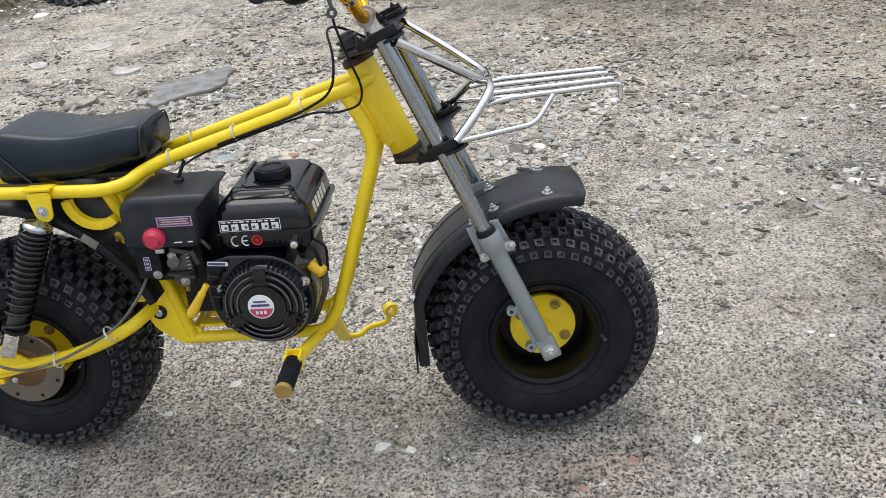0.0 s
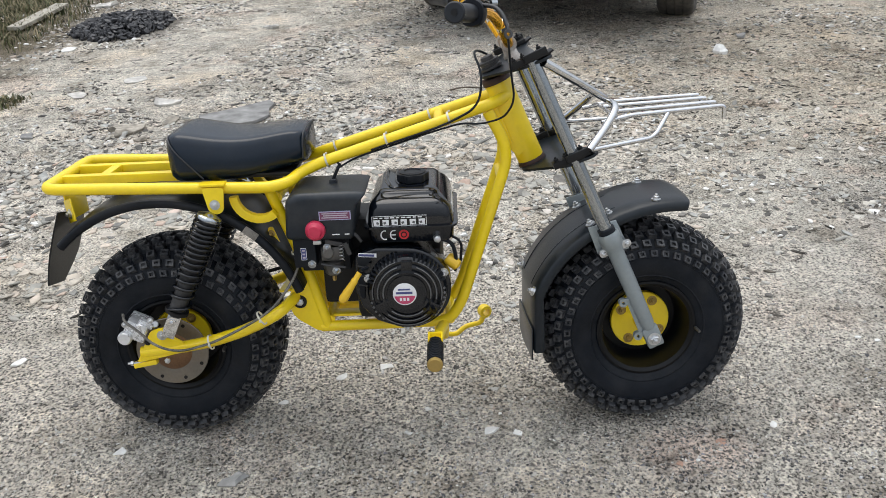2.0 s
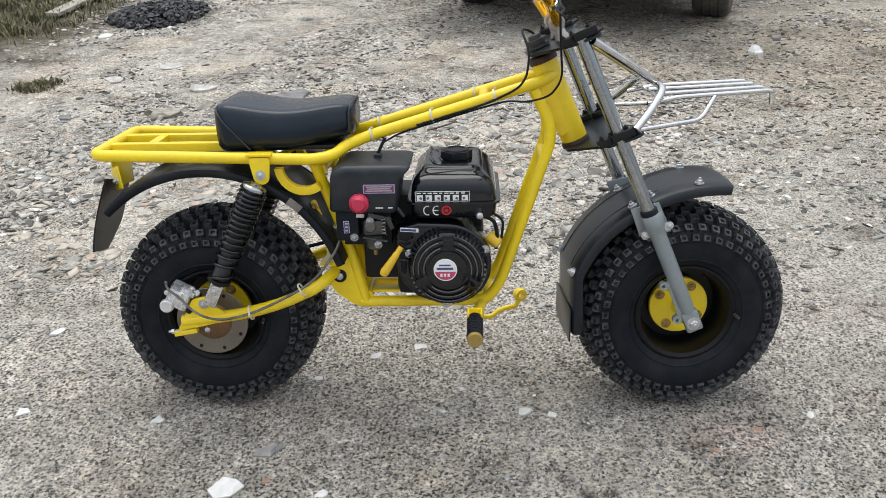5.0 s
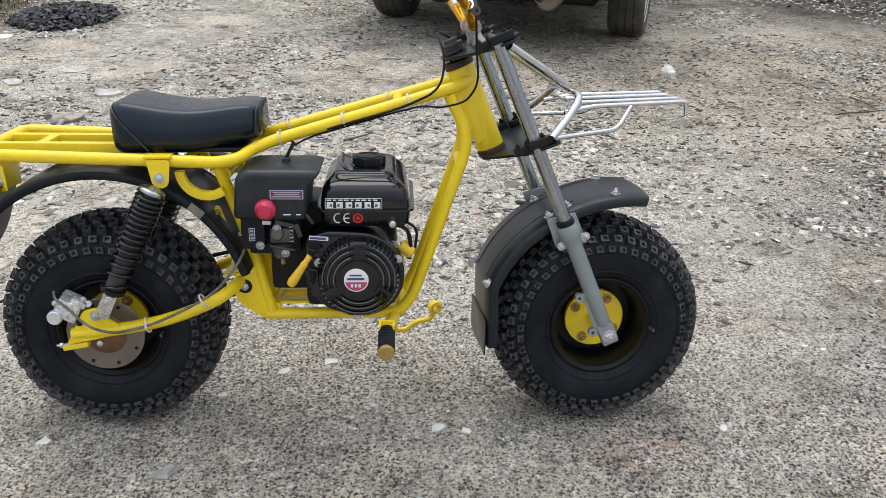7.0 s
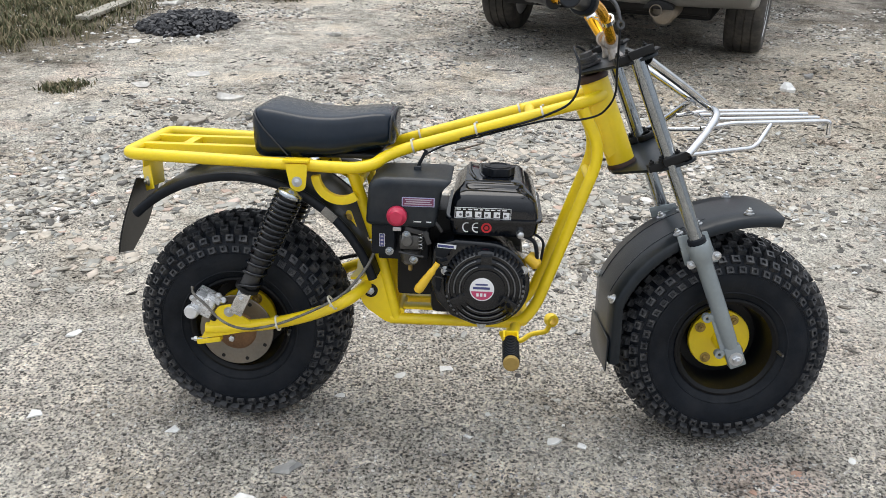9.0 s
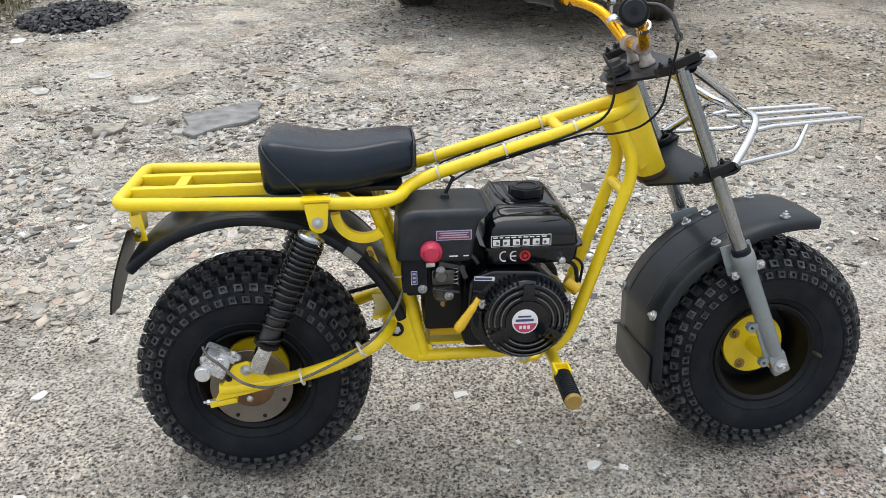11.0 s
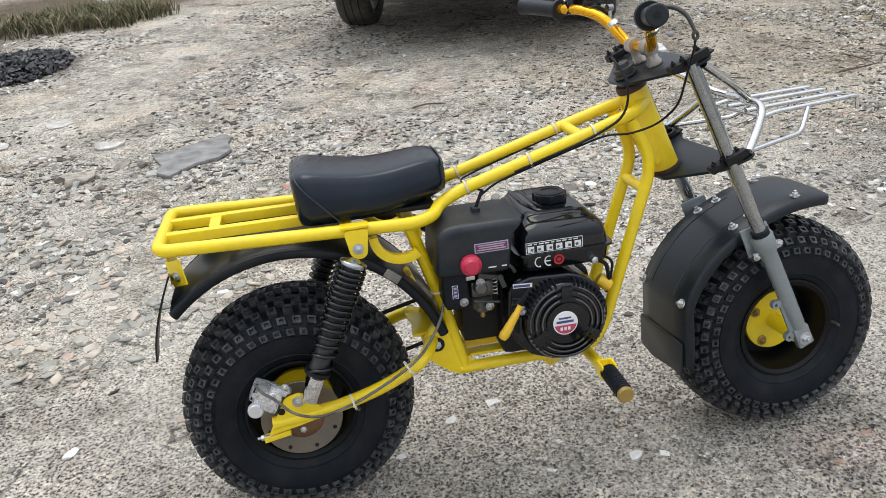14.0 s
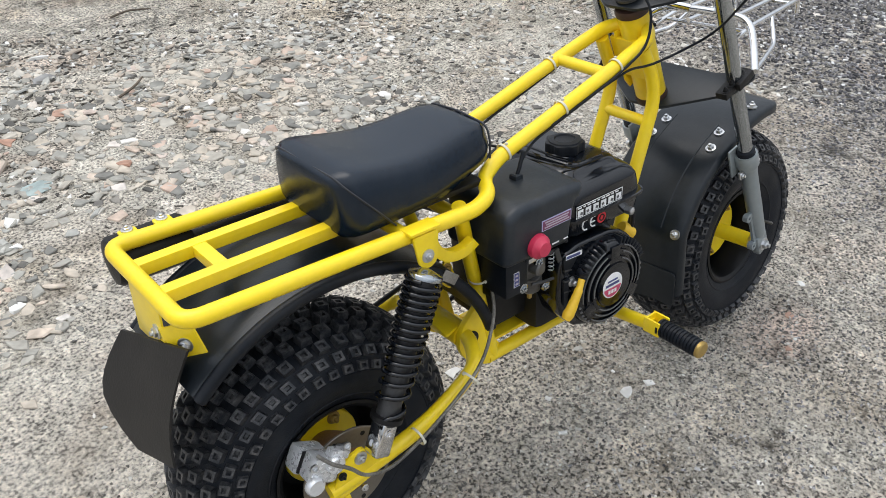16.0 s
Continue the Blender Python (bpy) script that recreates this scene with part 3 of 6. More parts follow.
bm = bmesh.new()
rings = []
N_SEAT = 26
for k in range(N_SEAT + 1):
    u = k / N_SEAT
    x = 0.066 + u * 0.292
    zb, zt, hw = seat_bottom(u), seat_top(u), seat_half(u)
    endf = min(1.0, 0.86 + 0.14 * math.sqrt(max(0, min(u, 1 - u) / 0.06))) if min(u, 1 - u) < 0.06 else 1.0
    mid = (zb + zt) / 2
    prof = [(-0.80, zb), (-0.97, zb + 0.012), (-1.0, zb + 0.030), (-0.965, zb + (zt - zb) * 0.60), (-0.905, zt - 0.016), (-0.85, zt - 0.005), (-0.75, zt), (-0.6, zt + 0.001), (-0.3, zt + 0.002), (0, zt + 0.003)]
    prof = prof + [(-a, z) for a, z in reversed(prof[:-1])]
    lean = 0.004 * (1 - u)
    rings.append([bm.verts.new((x - lean * (z - mid) / 0.07 * (1 if u < 0.5 else 0.4), a * hw * endf, mid + (z - mid) * (endf if z > mid else 1))) for a, z in prof])
for a, b in zip(rings, rings[1:]):
    for j in range(len(a) - 1):
        bm.faces.new((a[j], a[j + 1], b[j + 1], b[j]))
    bm.faces.new((a[-1], a[0], b[0], b[-1]))
tail = rings[0]
for dx, f in ((-0.004, 0.96), (-0.0075, 0.86), (-0.0095, 0.6)):
    nxt = [bm.verts.new((v.co.x + dx, v.co.y * f, 0.698 + (v.co.z - 0.698) * f)) for v in rings[0]]
    for j in range(len(tail)):
        i = (j + 1) % len(tail)
        bm.faces.new((tail[j], tail[i], nxt[i], nxt[j]))
    tail = nxt
bm.faces.new(tail)
bm.faces.new(rings[-1])
part("cushion", bm, leather, seat, "", 180)
# seams: round the back panel and down to the side
bm = bmesh.new()
seam = []
for s in (-1, 1):
    side = [(0.138, s * 0.1135, 0.654), (0.112, s * 0.1145, 0.684), (0.084, s * 0.1120, 0.714), (0.067, s * 0.0970, 0.7345), (0.0630, s * 0.080, 0.7430)]
    seam += side if s < 0 else side[::-1]
tube(bm, seam, 0.0017, 6, 0.02)
part("seam", bm, piping, seat, "raised seam piping")
bm = bmesh.new()
tube(bm, [(0.351, -0.082, 0.684), (0.353, -0.0810, 0.715), (0.354, -0.071, 0.737), (0.355, 0, 0.742), (0.354, 0.071, 0.737), (0.353, 0.0810, 0.715), (0.351, 0.082, 0.684)], 0.0020, 6, 0.02)
part("seam", bm, piping, seat, "raised seam piping")
bm = bmesh.new()
box(bm, (0.205, 0, 0.652), (0.25, 0.18, 0.010), 0.003)
part("seat_base", bm, matt_black, seat, "black seat pan")

# ---- fork and yokes ----
fork = new("fork")
fork.parent = bike
fork.matrix_basis = STEER
fork["label"] = "telescopic front fork, grey sliders, steel stanchions"
for s in (-1, 1):
    y = s * 0.143
    bm = bmesh.new()
    tube(bm, [leg(0.876, y), leg(0.47, y)], 0.0150, 20)
    part("stanchion", bm, stanchion, fork, "dull steel fork stanchion")
    bm = bmesh.new()
    d = leg(0.3, y) - leg(0.5, y)
    lathe(bm, [(0.0225, -0.004), (0.0240, 0.0), (0.0240, 0.026), (0.0195, 0.034), (0.0180, 0.05), (0.0175, 0.16), (0.0165, 0.235), (0.013, 0.250)], leg(0.497, y), d, 24)
    box(bm, tuple(leg(0.247, y)), (0.038, 0.020, 0.052), 0.006, Matrix.Rotation(-RAKE, 4, "Y"))
    part("slider", bm, slider, fork, "grey painted fork slider")
    bm = bmesh.new()
    lathe(bm, [(0.0165, -0.014), (0.0190, -0.012), (0.0190, -0.002), (0.0225, 0.0)], leg(0.499, y), d, 24)
    part("fork_seal", bm, rubber, fork, "black dust seal")
    # lugs behind the slider
    bm = bmesh.new()
    for zz in (0.345, 0.262):
        c = leg(zz, y) + FWD * -0.030
        lathe(bm, [(0.004, -0.006), (0.010, -0.006), (0.010, 0.006), (0.004, 0.006)], c, (0, 1, 0), 14, closed=True)
        box(bm, tuple(c + FWD * 0.012), (0.02, 0.010, 0.012), 0.002, Matrix.Rotation(-RAKE, 4, "Y"))
    a, b = leg(0.345, y) - FWD * 0.03, leg(0.262, y) - FWD * 0.03
    plate(bm, [(a.x + 0.008, a.z), (a.x + 0.016, a.z + 0.01), (b.x + 0.022, b.z), (b.x + 0.006, b.z)], y - 0.003, y + 0.003)
    part("lug", bm, slider, fork)
    bm = bmesh.new()
    bolt(bm, tuple(leg(0.243, y + s * 0.010)), (0, s, 0), 0.010, 0.010)
    part("axle_nut", bm, zinc, fork, "zinc axle nut")
    bm = bmesh.new()
    for off in (-0.026, 0.030):
        c = leg(0.462, y) + FWD * off
        bolt(bm, tuple(c), (0, s, 0), 0.006, 0.006)
    box(bm, tuple(leg(0.462, y * 0.985)), (0.066, 0.006, 0.018), 0.002, Matrix.Rotation(-RAKE, 4, "Y"))
    part("guard_clamp", bm, zinc, fork)
    # stay from the slider up to the mudguard
    bm = bmesh.new()
    p, q = leg(0.455, y * 0.93), Vector((0.958, y * 0.62, 0.520))
    q2 = Vector((1.020, y * 0.62, 0.522))
    plate(bm, [(p.x - 0.035, p.z - 0.01), (p.x + 0.035, p.z + 0.0), (q2.x, q2.z), (q.x, q.z - 0.012)], y * 0.86, y * 0.89, 0.001)
    part("guard_stay", bm, slider, fork, "grey steel mudguard stay")


def yoke(name, z_axis, tip, low):
    """A dark plate from the steering stem to both legs, with a clamp at each leg."""
    yk = new(name)
    yk.parent = bike
    yk.matrix_basis = STEER
    yk["label"] = "black steel fork yoke with bolted clamps"
    o = HEAD + UP * z_axis
    rot = Matrix.Rotation(-RAKE, 4, "Y")
    bm = bmesh.new()
    out = round_outline([(-0.030, -0.036), (-0.030, 0.036), (0.052, 0.150), (0.098 + tip, 0.166), (0.116 + tip, 0.150), (0.098, 0.092), (0.098, -0.092), (0.116 + tip, -0.150), (0.098 + tip, -0.166), (0.052, -0.150)], 0.010)
    tmp = bmesh.new()
    plate(tmp, out, -0.003, 0.003, 0.0008, axis="z")
    bmesh.ops.transform(tmp, matrix=Matrix.Translation(o) @ rot, verts=tmp.verts)
    join(bm, tmp)
    part("plate", bm, fender_plastic, yk, "dark grey yoke plate")
    for s in (-1, 1):
        bm = bmesh.new()
        c = o + FWD * 0.0876 + Vector((0, s * 0.140, 0)) + UP * 0.014
        if low:
            lathe(bm, [(0.0152, -0.011), (0.0205, -0.011), (0.0212, -0.010), (0.0212, 0.002), (0.0205, 0.003), (0.0152, 0.003)], c, UP, 20, closed=True)
        else:
            box(bm, tuple(c + UP * -0.005), (0.034, 0.034, 0.010), 0.0015, rot)
        box(bm, tuple(c + FWD * -0.040 + UP * -0.003 + Vector((0, s * 0.002, 0))), (0.040, 0.024, 0.014), 0.0015, rot)
        box(bm, tuple(c + FWD * -0.006 + UP * 0.001 + Vector((0, s * 0.020, 0))), (0.050, 0.010, 0.016), 0.0015, rot)
        box(bm, tuple(c + FWD * 0.022 + UP * -0.007), (0.020, 0.036, 0.004), 0.001, rot @ Matrix.Rotation(radians(-10), 4, "Y"))
        part("clamp", bm, matt_black, yk, "black clamp block")
        for dx, h in ((-0.050, 0.006), (-0.030, 0.006), (0.006, 0.010)):
            bm = bmesh.new()
            bolt(bm, tuple(c + FWD * dx + UP * h * 0.6 + Vector((0, s * 0.006, 0))), UP, 0.005, 0.007)
            part("clamp_bolt", bm, matt_black, yk)
    return yk


lower_yoke = yoke("lower_yoke", -0.012, 0.012, True)
upper_yoke = yoke("upper_yoke", 0.215, 0.0, False)
for h in (-0.012, 0.190):
    bm = bmesh.new()
    lathe(bm, [(0.018, -0.003), (0.032, -0.002), (0.0325, 0.006), (0.030, 0.012), (0.018, 0.014)], HEAD + UP * h, UP, 26, closed=True)
    part("bearing_cup", bm, cup_rust, fork, "dark rusty steering bearing cup")
bm = bmesh.new()
lathe(bm, [(0.012, 0.19), (0.012, 0.220), (0.026, 0.221), (0.026, 0.226), (0.020, 0.227), (0.020, 0.233), (0.024, 0.234), (0.024, 0.239), (0.015, 0.240), (0.014, 0.248), (0.010, 0.249)], HEAD, UP, 18)
part("stem_nut", bm, carb_metal, fork, "steel steering stem nut")

# ---- handlebar ----
grip_rubber = node_mat("grip_rubber", (0.010, 0.013, 0.018), 0.45, spread=0.2, spec=0.4)
bar = new("handlebar")
bar.parent = bike
bar.matrix_basis = STEER
bar["label"] = "gold handlebar with black rubber grips"
C = Vector((0.803, 0, 0.902))
bm = bmesh.new()
half = [(C.x, 0, C.z), (C.x, 0.052, C.z), (C.x - 0.035, 0.105, C.z + 0.060), (C.x - 0.065, 0.160, C.z + 0.078), (0.712, 0.220, 0.980), (0.668, 0.335, 0.990)]
tube(bm, [(x, -y, z) for x, y, z in half[::-1]] + half[1:], 0.011, 14, 0.05)
part("bar", bm, gold, bar, "gold anodised bar")
bm = bmesh.new()
tube(bm, [(C.x - 0.020, -0.088, C.z + 0.040), (C.x - 0.020, 0.092, C.z + 0.044)], 0.0050, 10)
for s in (-1, 1):
    lathe(bm, [(0.011, -0.005), (0.0145, -0.005), (0.0145, 0.005), (0.011, 0.005)], (C.x - 0.020, s * 0.088, C.z + 0.042), (-0.035, s * 0.053, 0.060), 18, closed=True)
part("brace", bm, chrome, bar, "silver cross brace")
for s in (-1, 1):
    g0, g1 = Vector((0.714, s * 0.213, 0.979)), Vector((0.667, s * 0.338, 0.990))
    bm = bmesh.new()
    lathe(bm, [(0.011, 0.0), (0.0225, 0.001), (0.023, 0.007), (0.018, 0.011), (0.0165, 0.03), (0.0175, 0.034), (0.0165, 0.05), (0.0175, 0.06), (0.0165, 0.08), (0.0175, 0.10), (0.0165, 0.115), (0.0195, 0.124), (0.0195, 0.129), (0.017, 0.1315)], g0, g1 - g0, 24)
    part("grip", bm, grip_rubber, bar, "ribbed black rubber grip")
    # small black disc in place of the shaded hole at the grip's end
    bm = bmesh.new()
    lathe(bm, [(0.006, 0.0), (0.006, 0.002)], g1 + (g1 - g0).normalized() * -0.0015, g1 - g0, 12)
    part("grip_hole_disc", bm, matt_black, bar)
    bm = bmesh.new()
    base = HEAD + UP * 0.219 + FWD * 0.052 + Vector((0, s * 0.034, 0))
    lathe(bm, [(0.016, 0.0), (0.0165, 0.004), (0.0125, 0.012), (0.011, 0.036), (0.0, 0.038)], base, UP, 18)
    tube(bm, [(C.x, s * 0.020, C.z), (C.x, s * 0.046, C.z)], 0.0165, 18)
    part("riser", bm, corroded, bar, "corroded alloy bar riser")
# brake cylinder on the left, throttle housing on the right
bm = bmesh.new()
box(bm, (C.x - 0.038, 0.165, C.z + 0.100), (0.050, 0.046, 0.036), 0.003)
box(bm, (C.x - 0.038, 0.165, C.z + 0.120), (0.056, 0.052, 0.006), 0.002)
box(bm, (C.x - 0.070, 0.185, C.z + 0.084), (0.030, 0.018, 0.034), 0.004)
lathe(bm, [(0.0, 0.0), (0.008, 0.0), (0.008, 0.003), (0.005, 0.003)], (C.x - 0.038, 0.1415, C.z + 0.098), (0, -1, 0), 16)
part("brake_cylinder", bm, gloss_black, bar, "black brake master cylinder")
bm = bmesh.new()
tube(bm, [(C.x - 0.05, 0.195, C.z + 0.096), (C.x - 0.02, 0.225, C.z + 0.092), (C.x - 0.055, 0.30, C.z + 0.088)], 0.0055, 8, 0.03)
part("brake_lever", bm, cast_alloy, bar, "silver brake lever")
bm = bmesh.new()
tube(bm, [(C.x - 0.02, 0.142, C.z + 0.082), (C.x - 0.010, 0.125, C.z + 0.076), (C.x - 0.012, 0.118, C.z + 0.045)], 0.0040, 8, 0.015)
lathe(bm, [(0.0075, -0.007), (0.0075, 0.007)], (C.x - 0.010, 0.125, C.z + 0.076), (1, 0.3, 0), 12)
part("hose_union", bm, stanchion, bar, "silver hose union")
bm = bmesh.new()
lathe(bm, [(0.012, 0.0), (0.0255, 0.0), (0.0265, 0.004), (0.0265, 0.024), (0.025, 0.028), (0.012, 0.028)], (0.716, -0.208, 0.979), (-0.35, -0.93, 0.08), 24, closed=True)
part("throttle_housing", bm, plastic, bar, "black throttle housing")
bm = bmesh.new()
tube(bm, [(0.738, -0.222, 1.000), (0.766, -0.240, 0.999), (0.782, -0.256, 0.984), (0.789, -0.270, 0.957)], [0.0042, 0.0042, 0.0038, 0.003], 10, 0.015)
lathe(bm, [(0.004, -0.002), (0.0085, -0.002), (0.0085, 0.002), (0.004, 0.002)], (0.789, -0.2726, 0.950), (0.5, -1.0, 0.2), 16, closed=True)
part("cable_elbow", bm, carb_metal, bar, "dark throttle cable elbow", 38, STEER.inverted())

# ---- cables and ties ----
def cable(points, r=0.004, mat=plastic, label="black control cable", name="cable", m=None, fillet=0.06):
    bm = bmesh.new()
    tube(bm, points, r, 8, fillet)
    return part(name, bm, mat, bike, label, 60, m)


cable([(0.789, -0.272, 0.945), (0.790, -0.268, 0.930), (0.797, -0.220, 0.868), (0.808, -0.165, 0.804), (0.787, -0.100, 0.757), (0.738, -0.080, 0.742), (0.70, -0.072, 0.745), (0.64, -0.068, 0.729), (0.46, -0.069, 0.676), (0.425, -0.080, 0.658)], 0.0023)
cable([(C.x - 0.01, 0.06, C.z - 0.05), (0.745, 0.02, 0.885), (0.728, -0.030, 0.890), (0.746, -0.072, 0.85), (0.738, -0.078, 0.780), (0.66, -0.074, 0.741), (0.50, -0.073, 0.694)], 0.0026)
cable([(0.69, 0.052, 0.752), (0.60, 0.052, 0.722), (0.45, 0.052, 0.675), (0.40, 0.03, 0.664), (0.415, -0.03, 0.668), (0.425, -0.072, 0.667)], 0.0023)
cable([(0.430, -0.076, 0.668), (0.418, -0.080, 0.645), (0.410, -0.080, 0.628)], 0.0036)
# armoured brake hose from the caliper along the swingarm and up the seat tube
hose_mat = node_mat("braided_hose", (0.17, 0.16, 0.14), 0.45, metal=0.3, spread=0.9, scale=120, bump=0.6, bump_scale=600)
cable([(-0.070, -0.165, 0.366), (-0.060, -0.190, 0.360), (-0.032, -0.192, 0.337), (-0.009, -0.186, 0.302), (0.022, -0.182, 0.283), (0.055, -0.178, 0.277), (0.119, -0.170, 0.289), (0.20, -0.164, 0.325), (0.265, -0.156, 0.362), (0.315, -0.130, 0.425), (0.330, -0.100, 0.470), (0.325, -0.098, 0.535)], 0.0031, hose_mat, "braided brake hose tied along the swingarm", "brake_hose")
for x, y, z, r, d in ((0.400, -0.062, 0.6725, 0.0150, 0), (0.534, -0.061, 0.712, 0.0150, 0), (0.672, -0.060, 0.7525, 0.0150, 0), (0.405, 0.062, 0.674, 0.0150, 0), (0.627, 0.060, 0.739, 0.0150, 0)):
    bm = bmesh.new()
    ax = Vector((0.27, 0, 0.079))
    lathe(bm, [(r, -0.0022), (r + 0.0011, -0.0022), (r + 0.0011, 0.0022), (r, 0.0022)], (x, y, z), ax, 18, closed=True)
    box(bm, (x, y + random.uniform(-0.006, 0.006), z + r + 0.002), (0.005, 0.004, 0.004), 0.001)
    part("cable_tie", bm, nylon, bike, "cream nylon cable tie")
for x, y, z, ax in ((0.115, -0.160, 0.288, (1, 0.05, 0.25)), (0.235, -0.155, 0.340, (0.8, 0.1, 0.5)), (0.320, -0.082, 0.470, (0.2, 0, -1))):
    bm = bmesh.new()
    lathe(bm, [(0.0165, -0.002), (0.0175, -0.002), (0.0175, 0.002), (0.0165, 0.002)], (x, y, z), ax, 18, closed=True)
    box(bm, (x, y - 0.018, z), (0.005, 0.004, 0.005), 0.001)
    part("cable_tie", bm, nylon, bike, "cream nylon cable tie")

# ---- front luggage rack ----
rack = new("front_rack")
rack.parent = bike
rack.matrix_basis = STEER
rack["label"] = "chromed front luggage rack with worn plating"
bm = bmesh.new()
hoop = [(0.950, -0.166, 0.690), (0.985, -0.140, 0.722), (1.024, -0.104, 0.766), (1.022, 0.0, 0.770), (1.024, 0.104, 0.766), (0.985, 0.140, 0.722), (0.950, 0.166, 0.690)]
tube(bm, hoop, 0.0085, 14, 0.035)
part("hoop", bm, chrome, rack, "thick chromed hoop")
for s in (-1, 1):
    bm = bmesh.new()
    tube(bm, [(0.860, s * 0.148, 0.872), (0.950, s * 0.108, 0.816), (1.010, s * 0.070, 0.776), (1.022, s * 0.030, 0.770)], 0.0085, 12, 0.03)
    part("stay", bm, chrome, rack, "chromed stay with rust bloom")
    bm = bmesh.new()
    tube(bm, [(0.956, s * 0.164, 0.690), (1.100, s * 0.122, 0.700), (1.138, s * 0.089, 0.744)], 0.0052, 10, 0.02)
    part("lower_rod", bm, chrome, rack)
for y in (-0.095, -0.035, 0.035, 0.095):
    bm = bmesh.new()
    tube(bm, [(0.992 if abs(y) > 0.05 else 1.026, y, 0.733 if abs(y) > 0.05 else 0.744), (1.060, y * 0.98, 0.745), (1.256, y * 0.84, 0.752)] + ([(1.264, y * 0.84, 0.750), (1.265, y * 0.84, 0.724)] if y < -0.05 else [(1.262, y * 0.84, 0.751)]), 0.0052, 10, 0.006)
    part("rod", bm, chrome, rack)
for x, z, w in ((1.250, 0.746, 0.083), (1.030, 0.738, 0.097)):
    bm = bmesh.new()
    tube(bm, [(x, -w, z), (x, w, z)], 0.0042, 10)
    part("cross_rod", bm, chrome, rack)

# ---- mudguards ----
def guard(name, cx, cz, sections, thick, parent, mat, m=None, lip=0.012, label=""):
    """Curved guard: sections of (angle, radius, half width), flat-topped with turned-down edges."""
    bm = bmesh.new()
    top, low = [], []
    for ang, r, hw in sections:
        a = radians(ang)
        n = Vector((math.cos(a), 0, math.sin(a)))
        o = Vector((cx, 0, cz))
        prof = [(-hw, -lip), (-hw * 0.985, -lip * 0.3), (-hw * 0.93, 0), (-hw * 0.5, 0.0035), (0, 0.0045), (hw * 0.5, 0.0035), (hw * 0.93, 0), (hw * 0.985, -lip * 0.3), (hw, -lip)]
        top.append([bm.verts.new(o + n * (r + d) + Vector((0, y, 0))) for y, d in prof])
        low.append([bm.verts.new(o + n * (r + d - thick) + Vector((0, y * 0.985, 0))) for y, d in prof])
    n = len(top[0])
    for k in range(len(top) - 1):
        for j in range(n - 1):
            bm.faces.new((top[k][j], top[k][j + 1], top[k + 1][j + 1], top[k + 1][j]))
            bm.faces.new((low[k][j], low[k + 1][j], low[k + 1][j + 1], low[k][j + 1]))
        for j in (0, n - 1):
            bm.faces.new((top[k][j], top[k + 1][j], low[k + 1][j], low[k][j]))
    for k in (0, -1):
        for j in range(n - 1):
            bm.faces.new((top[k][j], top[k][j + 1], low[k][j + 1], low[k][j]))
    return part(name, bm, mat, parent, label, 45, m)


front_guard = new("front_mudguard")
front_guard.parent = bike
front_guard.matrix_basis = STEER
front_guard["label"] = "black plastic front mudguard fixed with zinc bolts"
def front_radius(a):
    """Lifts off the tyre towards the tip, straight down behind below the fold."""
    if a < 112:
        return 0.291 + 0.028 * max(0.0, (112 - a) / 37) ** 1.15
    if a < 158:
        return 0.291 - 0.004 * (a - 112) / 46
    return 0.266 / math.cos(radians(a - 180))


secs = [(73.5, 0.318, 0.080), (74.5, 0.319, 0.100)]
secs += [(a, front_radius(a), 0.106) for a in range(77, 191, 3)]
guard("shell", FRONT_X, FRONT_Z, secs, 0.004, front_guard, fender_plastic, None, 0.018)
# the flap is a second sheet lapped over the foot of the shell
bm = bmesh.new()
plate(bm, round_outline([(-0.100, 0.262), (0.100, 0.262), (0.100, 0.182), (0.040, 0.172), (-0.060, 0.182), (-0.098, 0.178)], 0.012), FRONT_X - 0.2730, FRONT_X - 0.2700, 0.001, axis="x")
part("flap", bm, fender_plastic, front_guard, "flat rubber flap lapped over the guard")
for s in (-1, 1):
    bm = bmesh.new()
    tube(bm, [(FRONT_X + math.cos(radians(a)) * (front_radius(a) + 0.0028), s * 0.052, FRONT_Z + math.sin(radians(a)) * (front_radius(a) + 0.0028)) for a in range(104, 157, 4)], 0.0022, 6, 0)
    part("crease", bm, fender_plastic, front_guard, "moulded crease along the guard")
for ang, y in ((87.5, 0.078), (108, 0.066), (117, 0.074), (157, 0.088)):
    for s in (-1, 1):
        a = radians(ang)
        n = Vector((math.cos(a), 0, math.sin(a)))
        bm = bmesh.new()
        bolt(bm, tuple(Vector((FRONT_X, s * y, FRONT_Z)) + n * (front_radius(ang) + 0.003)), n, 0.0072, 0.008)
        part("guard_bolt", bm, zinc, front_guard, "zinc bolt with washer")

old_sticker = node_mat("old_sticker", (0.22, 0.205, 0.18), 0.5, spread=0.5, scale=60)
rear_guard = new("rear_mudguard")
rear_guard.parent = bike
rear_guard["label"] = "black plastic rear mudguard with rolled edges and flap"
secs = []
for a in range(24, 129, 4):
    secs.append((a, 0.352 + 0.020 * math.sin(math.pi * (a - 24) / 100), 0.112))
guard("shell", REAR_X, AXLE_Z, secs, 0.003, rear_guard, fender_plastic, None, 0.010)
for s in (-1, 1):
    bm = bmesh.new()
    pts = []
    for a, r, hw in secs:
        t = radians(a)
        pts.append((REAR_X + math.cos(t) * (r - 0.010), s * hw, AXLE_Z + math.sin(t) * (r - 0.010)))
    tube(bm, pts, 0.0105, 12, 0)
    part("rolled_edge", bm, plastic, rear_guard, "rounded guard edge")
bm = bmesh.new()
rows = []
